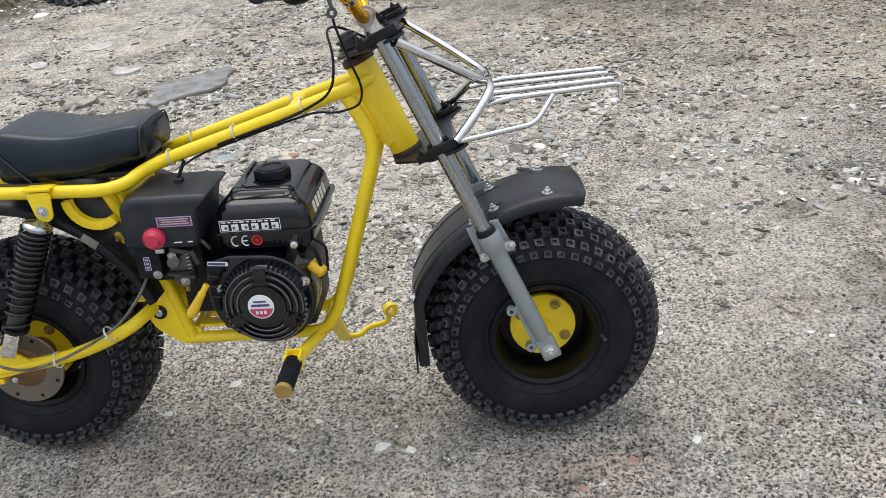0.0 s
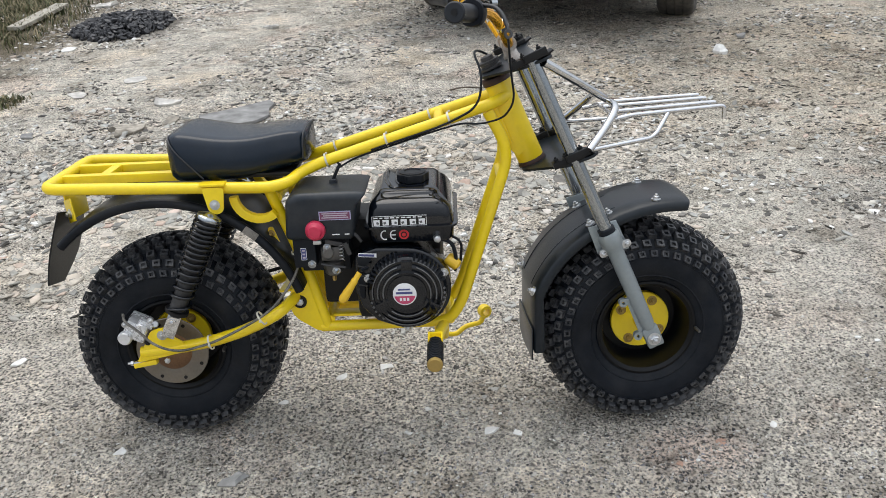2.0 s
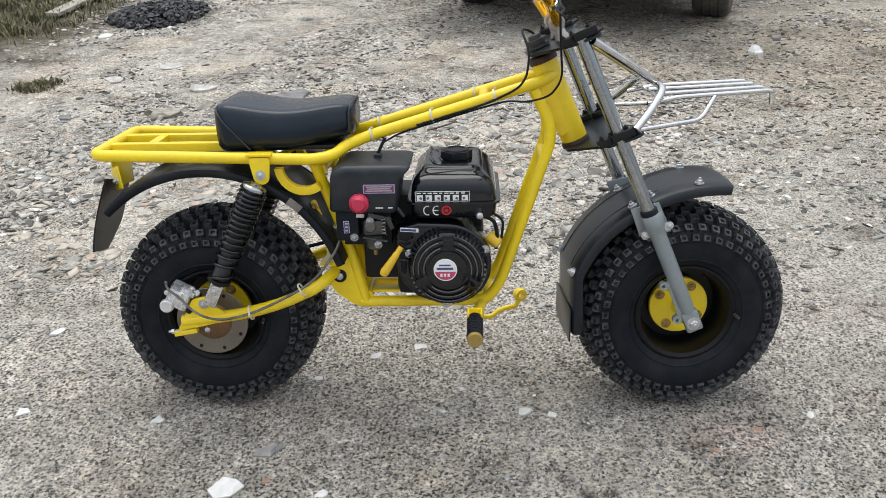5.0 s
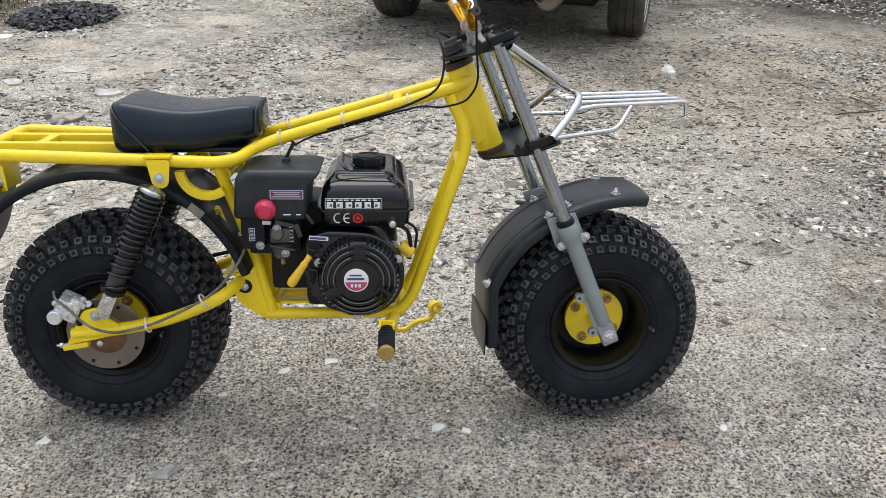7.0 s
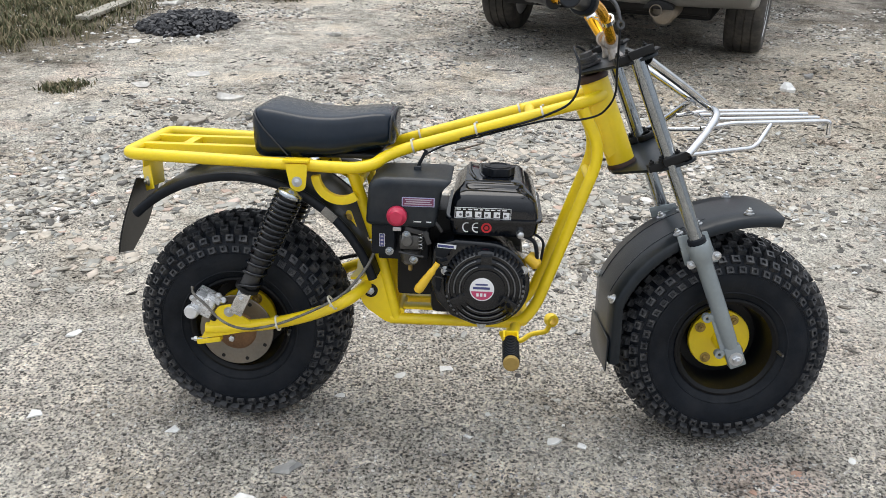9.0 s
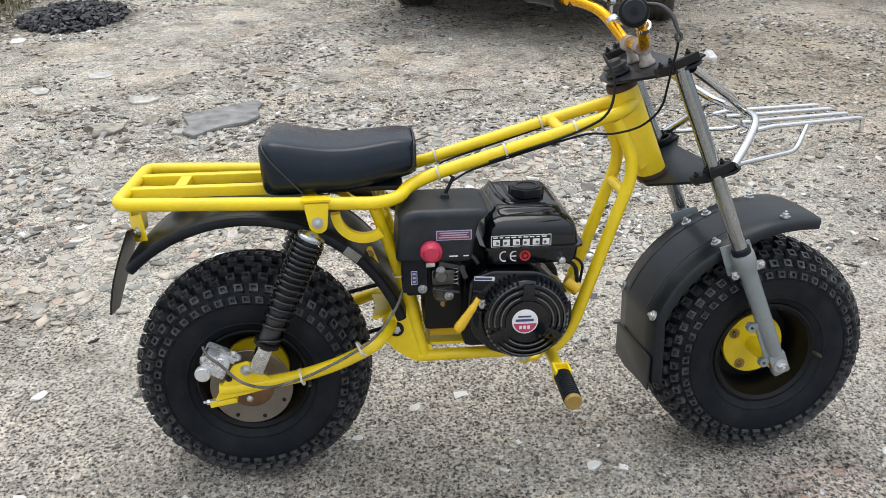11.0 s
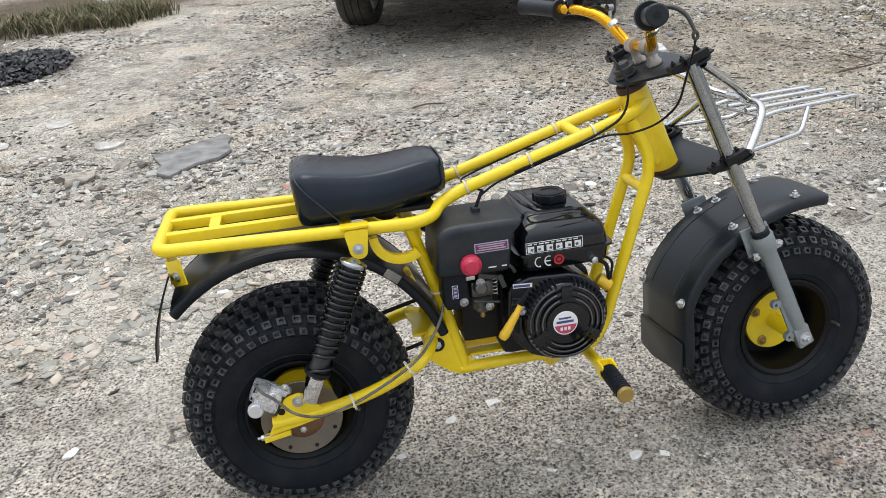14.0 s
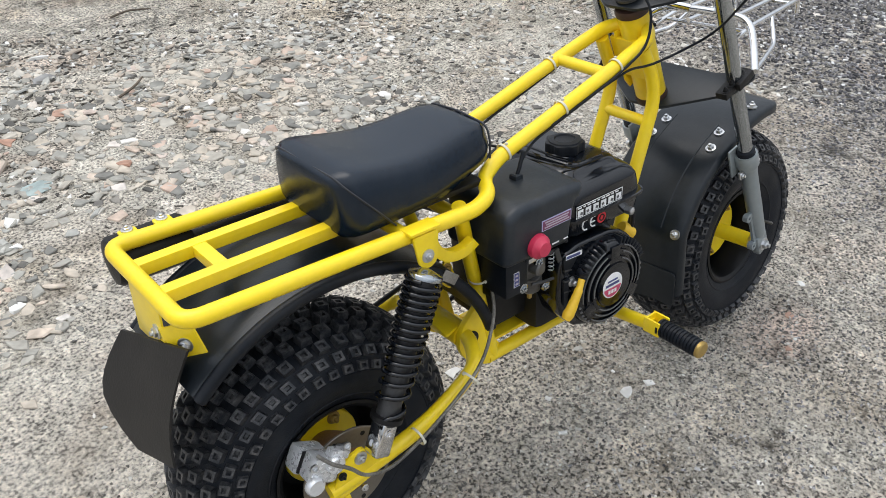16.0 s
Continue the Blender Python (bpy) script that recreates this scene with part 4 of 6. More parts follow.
for k in range(9):
    u = k / 8
    x, z = -0.200 - 0.056 * math.sin(u * 1.45), 0.590 - 0.174 * u
    near, far = -0.102 + 0.010 * math.sin(math.pi * u), 0.090 + 0.030 * math.sin(math.pi * u) - 0.085 * max(0.0, (u - 0.55) / 0.45) ** 1.5
    rows.append([[bm.verts.new((x + dx - 0.15 * (y - near), y, z - 0.28 * (y - near))) for y in [near + (far - near) * j / 8 for j in range(9)]] for dx in (0, 0.004)])
for a, b in zip(rows, rows[1:]):
    for j in range(8):
        bm.faces.new((a[0][j], a[0][j + 1], b[0][j + 1], b[0][j]))
        bm.faces.new((a[1][j], b[1][j], b[1][j + 1], a[1][j + 1]))
    for j in (0, 8):
        bm.faces.new((a[0][j], b[0][j], b[1][j], a[1][j]))
for r in (rows[0], rows[-1]):
    for j in range(8):
        bm.faces.new((r[0][j], r[0][j + 1], r[1][j + 1], r[1][j]))
part("flap", bm, flap_rubber, rear_guard, "hanging black mud flap", 60)
bm = bmesh.new()
box(bm, (0.226, -0.1235, 0.530), (0.034, 0.0015, 0.018), 0.0004, Matrix.Rotation(radians(40), 4, "Y"))
part("sticker", bm, old_sticker, rear_guard, "pale worn sticker")

# ---- swingarm, shocks, brake ----
swing = new("swingarm")
swing.parent = bike
swing["label"] = "yellow swingarm of round tube"
for s in (-1, 1):
    bm = bmesh.new()
    tube(bm, [(-0.05, s * 0.146, 0.262), (0.02, s * 0.146, 0.268), (0.112, s * 0.146, 0.282), (0.195, s * 0.142, 0.306), (0.268, s * 0.132, 0.338), (0.296, s * 0.080, 0.352), (0.302, s * 0.040, 0.350)], 0.0135, 14, 0.04)
    part("arm", bm, yellow, swing)
    bm = bmesh.new()
    plate(bm, round_outline([(-0.062, 0.240), (-0.050, 0.262), (-0.020, 0.318), (0.012, 0.326), (0.030, 0.300), (0.055, 0.285), (0.050, 0.264), (0.0, 0.252)], 0.008), s * 0.150, s * 0.156, 0.001)
    box(bm, (-0.045, s * 0.146, 0.235), (0.055, 0.018, 0.012), 0.002, Matrix.Rotation(radians(-10), 4, "Y"))
    part("axle_plate", bm, yellow, swing)
    bm = bmesh.new()
    bolt(bm, (0.006, s * 0.157, 0.308), (0, s, 0), 0.0075, 0.006)
    part("shock_bolt", bm, zinc, swing)
    bm = bmesh.new()
    bolt(bm, (0.008, s * 0.152, 0.2425), (0, s, 0), 0.007, 0.006, False)
    part("axle_bolt", bm, zinc, swing)
    bm = bmesh.new()
    tube(bm, [(-0.085, s * 0.150, 0.236), (-0.03, s * 0.150, 0.240)], 0.003, 8)
    lathe(bm, [(0.006, 0), (0.006, 0.006)], (-0.078, s * 0.150, 0.2365), (1, 0, 0), 6)
    part("chain_adjuster", bm, zinc, swing, "threaded zinc adjuster")
bm = bmesh.new()
tube(bm, [(0.302, -0.055, 0.342), (0.302, 0.055, 0.342)], 0.022, 20)
part("pivot_tube", bm, yellow, swing)
bm = bmesh.new()
plate(bm, round_outline([(0.258, -0.062), (0.300, -0.050), (0.300, 0.050), (0.258, 0.062), (0.266, 0.0)], 0.01), 0.360, 0.366, 0.001, axis="z")
part("brace_plate", bm, yellow, swing, "yellow bracing plate")


def shock(s):
    sh = new("shock_absorber")
    sh.parent = bike
    sh["label"] = "black coil-over shock absorber with chrome eyes"
    a, b = Vector((0.160, s * 0.158, 0.600)), Vector((0.028, s * 0.172, 0.318))
    d = (b - a).normalized()
    L = (b - a).length
    bm = bmesh.new()
    lathe(bm, [(0.008, 0.010), (0.016, 0.013), (0.026, 0.016), (0.0275, 0.018), (0.0275, 0.023), (0.020, 0.026)], a, d, 26)
    part("top_cap", bm, stanchion, sh, "dull metal spring seat")
    bm = bmesh.new()
    tube(bm, [a + d * 0.02, a + d * (L - 0.05)], 0.0185, 16)
    part("damper", bm, carb_metal, sh, "dull grey damper body")
    bm = bmesh.new()
    n, turns = 300, 15
    o1 = d.orthogonal().normalized()
    o2 = d.cross(o1)
    pts = []
    for k in range(n + 1):
        u = k / n
        t = 2 * math.pi * turns * (1 - (1 - u) ** 1.5)
        r = 0.0270 - 0.0045 * u ** 2
        pts.append(a + d * (0.026 + (L - 0.088) * u) + (o1 * math.cos(t) + o2 * math.sin(t)) * r)
    tube(bm, pts, 0.0038, 8, 0)
    part("spring", bm, gloss_black, sh, "black coil spring", 70)
    bm = bmesh.new()
    lathe(bm, [(0.013, 0.0), (0.026, 0.002), (0.026, 0.010), (0.018, 0.014)], a + d * (L - 0.066), d, 20)
    part("lower_seat", bm, matt_black, sh)
    bm = bmesh.new()
    rot = d.to_track_quat("Z", "Y").to_matrix().to_4x4()
    box(bm, tuple(a + d * (L - 0.025)), (0.030, 0.030, 0.058), 0.004, rot)
    bolt(bm, tuple(a + d * (L - 0.036) + Vector((0, s * 0.015, 0))), (0, s, 0), 0.006, 0.004)
    part("clevis", bm, chrome, sh, "chromed lower clevis")


shock(-1)
shock(1)
caliper = new("brake_caliper")
caliper.parent = bike
caliper.matrix_basis = pose(0.036 - 0.082, 0.018 - 0.150, 0.310) @ Matrix.Scale(0.84, 4) @ pose(0.082, 0.150, -0.310)
caliper["label"] = "cast alloy brake caliper with two pistons"
bm = bmesh.new()
rc = Matrix.Rotation(radians(28), 4, "Y")
box(bm, (-0.092, -0.158, 0.318), (0.062, 0.040, 0.052), 0.008, rc)
box(bm, (-0.100, -0.118, 0.316), (0.060, 0.040, 0.050), 0.008, rc)
for dx, dz in ((-0.028, -0.014), (0.018, 0.010)):
    lathe(bm, [(0.019, 0.0), (0.019, 0.010), (0.016, 0.014), (0.0, 0.014)], (-0.092 + dx, -0.176, 0.318 + dz), (0, -1, 0), 20)
box(bm, (-0.060, -0.170, 0.340), (0.040, 0.022, 0.018), 0.004, rc)
part("body", bm, cast_alloy, caliper)
bm = bmesh.new()
box(bm, (-0.096, -0.1385, 0.318), (0.060, 0.006, 0.044), 0.001, rc)
part("pad_gap", bm, matt_black, caliper, "dark brake pad backing")
for x, z in ((-0.045, 0.352), (-0.115, 0.342), (-0.062, 0.288)):
    bm = bmesh.new()
    bolt(bm, (x, -0.180, z), (0, -1, 0), 0.0055, 0.006)
    part("caliper_bolt", bm, matt_black if z < 0.3 else zinc, caliper)
bm = bmesh.new()
lathe(bm, [(0.011, 0), (0.011, 0.018), (0.008, 0.022)], (-0.050, -0.155, 0.330), (0.6, -0.7, 0.3), 14)
part("piston_cap", bm, zinc, caliper)

# ---- foot controls ----
for s in (-1,):
    peg = new("footpeg")
    peg.parent = bike
    peg["label"] = "ribbed rubber footpeg on a yellow tube"
    bm = bmesh.new()
    tube(bm, [(0.640, s * 0.055, 0.262), (0.632, s * 0.140, 0.282), (0.624, s * 0.228, 0.300)], 0.0125, 14, 0.03)
    part("mount_tube", bm, yellow, peg)
    bm = bmesh.new()
    for dx in (-0.014, 0.014):
        box(bm, (0.624 + dx, s * 0.234, 0.306), (0.004, 0.036, 0.030), 0.001)
    box(bm, (0.624, s * 0.220, 0.306), (0.030, 0.004, 0.030), 0.001)
    part("fork_bracket", bm, yellow, peg)
    bm = bmesh.new()
    prof = [(0.008, 0.0)]
    for k in range(12):
        prof += [(0.0175, 0.004 + k * 0.0072), (0.0175, 0.0085 + k * 0.0072), (0.0155, 0.009 + k * 0.0072), (0.0155, 0.0105 + k * 0.0072)]
    prof += [(0.0165, 0.092)]
    lathe(bm, prof, (0.624, s * 0.240, 0.305), (0, s, -0.03), 16)
    part("rubber", bm, rubber, peg, "black ribbed rubber")
    bm = bmesh.new()
    lathe(bm, [(0.0165, 0.0), (0.0165, 0.006), (0.014, 0.008)], (0.624, s * 0.331, 0.302), (0, s, -0.03), 16)
    part("end_cap", bm, brass, peg, "worn brass-coloured end cap")
pedal = new("pedal")
pedal.parent = bike
pedal["label"] = "bent yellow foot lever with looped end"
bm = bmesh.new()
tube(bm, [(0.642, 0.058, 0.262), (0.638, 0.13, 0.185), (0.634, 0.205, 0.106)], 0.0125, 14, 0.03)
part("mount_tube", bm, yellow, pedal)
bm = bmesh.new()
plate(bm, round_outline([(0.606, 0.135), (0.630, 0.140), (0.636, 0.105), (0.622, 0.098)], 0.006), 0.196, 0.200, 0.001)
part("mount_plate", bm, yellow, pedal)
bm = bmesh.new()
tube(bm, [(0.634, 0.205, 0.108), (0.668, 0.222, 0.098), (0.690, 0.232, 0.116), (0.735, 0.245, 0.120), (0.742, 0.250, 0.136)], 0.007, 10, 0.02)
part("lever", bm, yellow, pedal)
bm = bmesh.new()
lathe(bm, [(0.010, -0.012), (0.017, -0.010), (0.019, 0.0), (0.017, 0.010), (0.010, 0.012)], (0.746, 0.250, 0.152), (0.5, -1, 0), 18, closed=True)
part("pad", bm, yellow, pedal)

# ---- engine ----
slot_grey = node_mat("grey_slot_edge", (0.11, 0.11, 0.11), 0.5, spread=0.4, scale=60)
engine = new("engine")
engine.parent = bike
engine["label"] = "black single-cylinder utility engine with recoil starter"
EX, EZ = 0.559, 0.398
bm = bmesh.new()
box(bm, (0.545, -0.005, 0.385), (0.200, 0.180, 0.170), 0.018)
box(bm, (0.480, 0.0, 0.475), (0.110, 0.13, 0.12), 0.01)
box(bm, (0.432, -0.005, 0.415), (0.130, 0.120, 0.170), 0.012)
part("crankcase", bm, matt_black, engine)
bm = bmesh.new()
for k in range(6):
    box(bm, (0.440, 0.0, 0.400 + k * 0.014), (0.120, 0.12, 0.005), 0.001)
part("cylinder_fins", bm, carb_metal, engine, "dull dark cooling fins")
# fan housing and starter
SX, SZ = EX + 0.006, EZ - 0.005
bm = bmesh.new()
house = [(SX + 0.097 * math.cos(a), SZ + 0.096 * math.sin(a)) for a in [radians(-105 + 7 * k) for k in range(29)]]
house += [(0.500, 0.492), (0.462, 0.481), (0.452, 0.466), (0.449, 0.392), (0.462, 0.352), (0.494, 0.318)]
plate(bm, house, -0.070, -0.146, 0.007, 3)
part("fan_housing", bm, gloss_black, engine, "black pressed fan housing")
bm = bmesh.new()
plate(bm, round_outline([(0.456, 0.478), (0.505, 0.486), (0.478, 0.452), (0.462, 0.440)], 0.006), -0.146, -0.150, 0.001)
plate(bm, round_outline([(0.458, 0.432), (0.474, 0.436), (0.470, 0.372), (0.460, 0.380)], 0.006), -0.146, -0.151, 0.001)
part("housing_pad", bm, plastic, engine, "raised pad on the fan housing")
bm = bmesh.new()
lathe(bm, [(0.089, -0.132), (0.089, -0.146), (0.087, -0.158), (0.083, -0.166), (0.076, -0.1705), (0.0745, -0.1705), (0.0735, -0.1665), (0.0690, -0.1665), (0.0680, -0.1715), (0.0620, -0.1735), (0.0610, -0.1690), (0.0565, -0.1690), (0.0555, -0.1745), (0.0495, -0.1755), (0.0485, -0.1715), (0.0445, -0.1715), (0.0435, -0.1760), (0.034, -0.1765), (0.0, -0.1765)], (SX, 0, SZ), (0, 1, 0), 64)
part("recoil_starter", bm, gloss_black, engine, "glossy black starter cover with ring slots", 25)
# three spokes bridge the ring slots
for q in range(3):
    a = radians(88 + 120 * q)
    bm = bmesh.new()
    box(bm, (SX + 0.0585 * math.cos(a), -0.1700, SZ + 0.0585 * math.sin(a)), (0.040, 0.0085, 0.024), 0.003, Matrix.Rotation(-a, 4, "Y"))
    part("starter_spoke", bm, gloss_black, engine)
    for rr, y in ((0.0765, -0.1706), (0.0650, -0.1732), (0.0525, -0.1756)):
        bm = bmesh.new()
        a0, a1 = a + radians(19), a + radians(101)
        pts = [(SX + rr * math.cos(a0 + (a1 - a0) * k / 12), y, SZ + rr * math.sin(a0 + (a1 - a0) * k / 12)) for k in range(13)]
        tube(bm, pts, 0.0013, 6, 0)
        part("starter_slot", bm, slot_grey, engine, "thin grey edge of a ring slot")
for k in list(range(9)) + list(range(12, 21)):
    a = radians(20 + k * 7.0)
    bm = bmesh.new()
    box(bm, (SX + 0.0840 * math.cos(a), -0.160, SZ + 0.0840 * math.sin(a)), (0.015, 0.020, 0.0050), 0.0015, Matrix.Rotation(-a, 4, "Y"))
    part("starter_fin", bm, plastic, engine)
for k in range(12):
    a = radians(-42 + k * 8.0) if k < 7 else radians(195 + (k - 7) * 8.0)
    bm = bmesh.new()
    lathe(bm, [(0.0028, 0.0), (0.0028, 0.0015), (0.002, 0.002)], (SX + 0.082 * math.cos(a), -0.1665, SZ + 0.082 * math.sin(a)), (0.3 * math.cos(a), -1, 0.3 * math.sin(a)), 8)
    part("starter_stud", bm, slot_grey, engine)
for a in (25, 160, 268):
    bm = bmesh.new()
    bolt(bm, (SX + 0.090 * math.cos(radians(a)), -0.150, SZ + 0.090 * math.sin(radians(a))), (0, -1, 0), 0.0065, 0.010)
    part("cover_bolt", bm, zinc, engine)
bm = bmesh.new()
lathe(bm, [(0.026, 0.0), (0.026, 0.0012), (0.0255, 0.0014)], (EX + 0.001, -0.1757, EZ - 0.004), (0, -1, 0), 36)
badge = part("badge", bm, white_print, engine, "round white and pink maker's badge")


faint_print = node_mat("faint_print", (0.45, 0.40, 0.45), 0.4, spread=0.1)
crimson_print = node_mat("crimson_print", (0.50, 0.06, 0.14), 0.4, spread=0.1)


def print_bar(x, z, w, h, y, mat, tilt=0.0, name="print"):
    bm = bmesh.new()
    box(bm, (x, y, z), (w, 0.0008, h), 0, Matrix.Rotation(radians(tilt), 4, "Y"))
    return part(name, bm, mat, engine)


bm = bmesh.new()
seg = [(EX + 0.001 + 0.0235 * math.cos(a), EZ - 0.004 + 0.0235 * math.sin(a)) for a in [math.pi * (1.06 + 0.88 * k / 14) for k in range(15)]]
plate(bm, seg, -0.1770, -0.1776)
part("badge_field", bm, crimson_print, engine, "pink lower half of the badge")
for dx, dz, w, h in ((0.0, 0.010, 0.026, 0.0035), (0.0, 0.002, 0.036, 0.005)):
    print_bar(EX + dx, EZ + dz - 0.003, w, h, -0.1774, blue_print)
for dx in (-0.008, 0.0, 0.008):
    print_bar(EX + dx, EZ - 0.016, 0.005, 0.007, -0.1780, white_print)
# pull handle
bm = bmesh.new()
tube(bm, [(0.466, -0.186, 0.452), (0.455, -0.190, 0.436), (0.432, -0.192, 0.402), (0.424, -0.190, 0.390)], [0.0062, 0.0078, 0.0098, 0.0104, 0.0085], 14, 0.01)
part("pull_handle", bm, yellow_plastic, engine, "yellow pull-start handle", 60)
bm = bmesh.new()
tube(bm, [(0.468, -0.184, 0.456), (0.482, -0.165, 0.455)], 0.004, 8)
part("pull_cord", bm, plastic, engine)
# fuel tank: lofted sections, each a rounded rectangle
def loft(bm, levels, r):
    rings = []
    for z, x0, x1, y0, y1 in levels:
        out = round_outline([(x0, y0), (x1, y0), (x1, y1), (x0, y1)], r, 6)
        rings.append([bm.verts.new((x, y, z)) for x, y in out])
    for a, b in zip(rings, rings[1:]):
        for k in range(len(a)):
            j = (k + 1) % len(a)
            bm.faces.new((a[k], a[j], b[j], b[k]))
    bm.faces.new(rings[0])
    bm.faces.new(rings[-1])
    return bm


bm = bmesh.new()
loft(bm, [(0.538, 0.485, 0.6740, -0.139, 0.107), (0.556, 0.4865, 0.6715, -0.1385, 0.107), (0.574, 0.489, 0.6670, -0.1365, 0.106), (0.582, 0.492, 0.6620, -0.133, 0.105), (0.589, 0.497, 0.6560, -0.126, 0.102), (0.595, 0.504, 0.6490, -0.114, 0.097), (0.598, 0.508, 0.6440, -0.106, 0.093), (0.602, 0.510, 0.6420, -0.103, 0.091), (0.607, 0.514, 0.6360, -0.096, 0.087), (0.609, 0.520, 0.6280, -0.086, 0.080)], 0.026)
tank = part("fuel_tank", bm, gloss_black, engine, "glossy black fuel tank", 32)
bm = bmesh.new()
loft(bm, [(0.498, 0.498, 0.6610, -0.126, 0.096), (0.500, 0.490, 0.6680, -0.133, 0.102), (0.506, 0.487, 0.6720, -0.136, 0.105), (0.536, 0.484, 0.6750, -0.139, 0.108)], 0.024)
part("tank_base", bm, gloss_black, tank, "lower half of the tank", 40)
bm = bmesh.new()
loft(bm, [(0.5335, 0.480, 0.6790, -0.143, 0.112), (0.5340, 0.4765, 0.6825, -0.1465, 0.1155), (0.5385, 0.4765, 0.6825, -0.1465, 0.1155), (0.5395, 0.480, 0.6790, -0.143, 0.112)], 0.030)
part("tank_seam", bm, gloss_black, tank, "rolled tank seam")
bm = bmesh.new()
tube(bm, [(0.522, 0.075, 0.609), (0.524, -0.02, 0.611), (0.540, -0.088, 0.608), (0.612, -0.090, 0.607)], 0.0045, 8, 0.02)
tube(bm, [(0.545, 0.075, 0.608), (0.547, -0.030, 0.609), (0.556, -0.060, 0.609)], 0.0035, 8, 0.02)
part("tank_rib", bm, gloss_black, tank, "pressed rib on the tank top")
bm = bmesh.new()
cap_c = Vector((0.584, -0.024, 0.606))
gear = []
for k in range(48):
    r = 0.0345 + 0.0030 * max(-0.6, math.cos(7 * math.pi * k / 24))
    gear.append((cap_c.x + r * math.cos(math.pi * k / 24), cap_c.y + r * math.sin(math.pi * k / 24)))
plate(bm, gear, cap_c.z + 0.004, cap_c.z + 0.021, 0.0012, axis="z")
lathe(bm, [(0.031, 0.019), (0.029, 0.0235), (0.020, 0.0250), (0.018, 0.0225), (0.0, 0.0225)], cap_c, (0, 0, 1), 32)
lathe(bm, [(0.030, -0.004), (0.030, 0.006)], cap_c, (0, 0, 1), 28)
part("fuel_cap", bm, plastic, tank, "ribbed black fuel cap")
# tank prints
bm = bmesh.new()
box(bm, (0.5555, -0.1392, 0.5510), (0.118, 0.0008, 0.0235), 0)
part("label_field", bm, gloss_black, tank, "black pictogram label")
for x, z, w, h in ((0.5555, 0.5622, 0.118, 0.0010), (0.5555, 0.5398, 0.118, 0.0010), (0.4968, 0.5510, 0.0010, 0.0230), (0.6142, 0.5510, 0.0010, 0.0230)):
    print_bar(x, z, w, h, -0.1400, white_print)
for k in range(9):
    print_bar(0.5045 + k * 0.0120, 0.5585, 0.0092 - 0.003 * (k % 3 == 1), 0.0022, -0.1400, white_print)
for k in range(6):
    print_bar(0.5065 + k * 0.0196, 0.5480, 0.0135, 0.0125, -0.1401, white_print, name="pictogram")
    print_bar(0.5065 + k * 0.0196 + 0.002 * (-1) ** k, 0.5472, 0.0055, 0.0050, -0.1407, slot_grey, 20 * (-1) ** k, name="pictogram_mark")
for dx in (0.0, 0.0205):
    bm = bmesh.new()
    a0, a1 = radians(68), radians(292)
    cx, cz = 0.5225 + dx, 0.5190
    tube(bm, [(cx + 0.0085 * math.cos(a0 + (a1 - a0) * k / 12), -0.1388, cz + 0.0100 * math.sin(a0 + (a1 - a0) * k / 12)) for k in range(13)], 0.0014, 6, 0)
    if dx:
        tube(bm, [(cx - 0.0085, -0.1388, cz), (cx + 0.003, -0.1388, cz)], 0.0014, 6)
    part("ce_mark", bm, white_print, tank, "white CE mark letter")
bm = bmesh.new()
lathe(bm, [(0.011, 0.0), (0.011, 0.0008)], (0.5640, -0.1381, 0.5190), (0, -1, 0), 24)
part("red_sign", bm, red_print, tank, "red warning roundel")
bm = bmesh.new()
lathe(bm, [(0.0045, 0.0), (0.007, 0.0), (0.007, 0.0012), (0.0045, 0.0012)], (0.5640, -0.1387, 0.5190), (0, -1, 0), 20, closed=True)
part("red_sign_ring", bm, matt_black, tank)
# front writing of the tank, unreadable from the side
for k in range(5):
    bm = bmesh.new()
    box(bm, (0.6712, -0.080 + k * 0.026, 0.560), (0.0012, 0.016, 0.022), 0, Matrix.Rotation(radians(-9), 4, "Y"))
    part("tank_print", bm, white_print, tank)
# air cleaner
air_out = round_outline([(0.309, 0.522), (0.456, 0.518), (0.461, 0.555), (0.470, 0.600), (0.492, 0.622), (0.470, 0.626), (0.340, 0.626), (0.316, 0.612)], 0.012)
bm = bmesh.new()
puff(bm, air_out, -0.165, -0.006, 0.015, 6)
air = part("air_cleaner", bm, cover_plastic, engine, "black plastic air cleaner cover", 40)
bm = bmesh.new()
lathe(bm, [(0.021, 0.0), (0.022, 0.004), (0.0205, 0.012), (0.0155, 0.016), (0.013, 0.022), (0.0, 0.023)], (0.377, -0.163, 0.546), (0, -1, 0), 32)
part("red_knob", bm, red_plastic, air, "red plastic knob")
bm = bmesh.new()
lathe(bm, [(0.012, -0.002), (0.011, 0.010), (0.008, 0.012)], (0.412, -0.078, 0.623), (0, 0, 1), 4)
part("cover_clip", bm, cover_plastic, air)
bm = bmesh.new()
box(bm, (0.421, -0.1656, 0.577), (0.068, 0.0008, 0.0195), 0)
part("label_field", bm, lilac_print, air)
bm = bmesh.new()
box(bm, (0.421, -0.1662, 0.577), (0.064, 0.0008, 0.016), 0)
part("label_print", bm, pink_print, air, "small pink warning label")
for k, w in enumerate((0.055, 0.050, 0.057)):
    print_bar(0.421, 0.582 - k * 0.0045, w, 0.0022, -0.1668, faint_print)
for dx, w in ((0.0, 0.016), (0.024, 0.010)):
    print_bar(0.420 + dx, 0.5345, w, 0.0022, -0.1656, white_print)
# carburettor and controls under the cleaner
bm = bmesh.new()
box(bm, (0.346, -0.118, 0.490), (0.050, 0.066, 0.072), 0.006)
box(bm, (0.385, -0.090, 0.470), (0.110, 0.040, 0.080), 0.006)
part("control_panel", bm, plastic, engine)
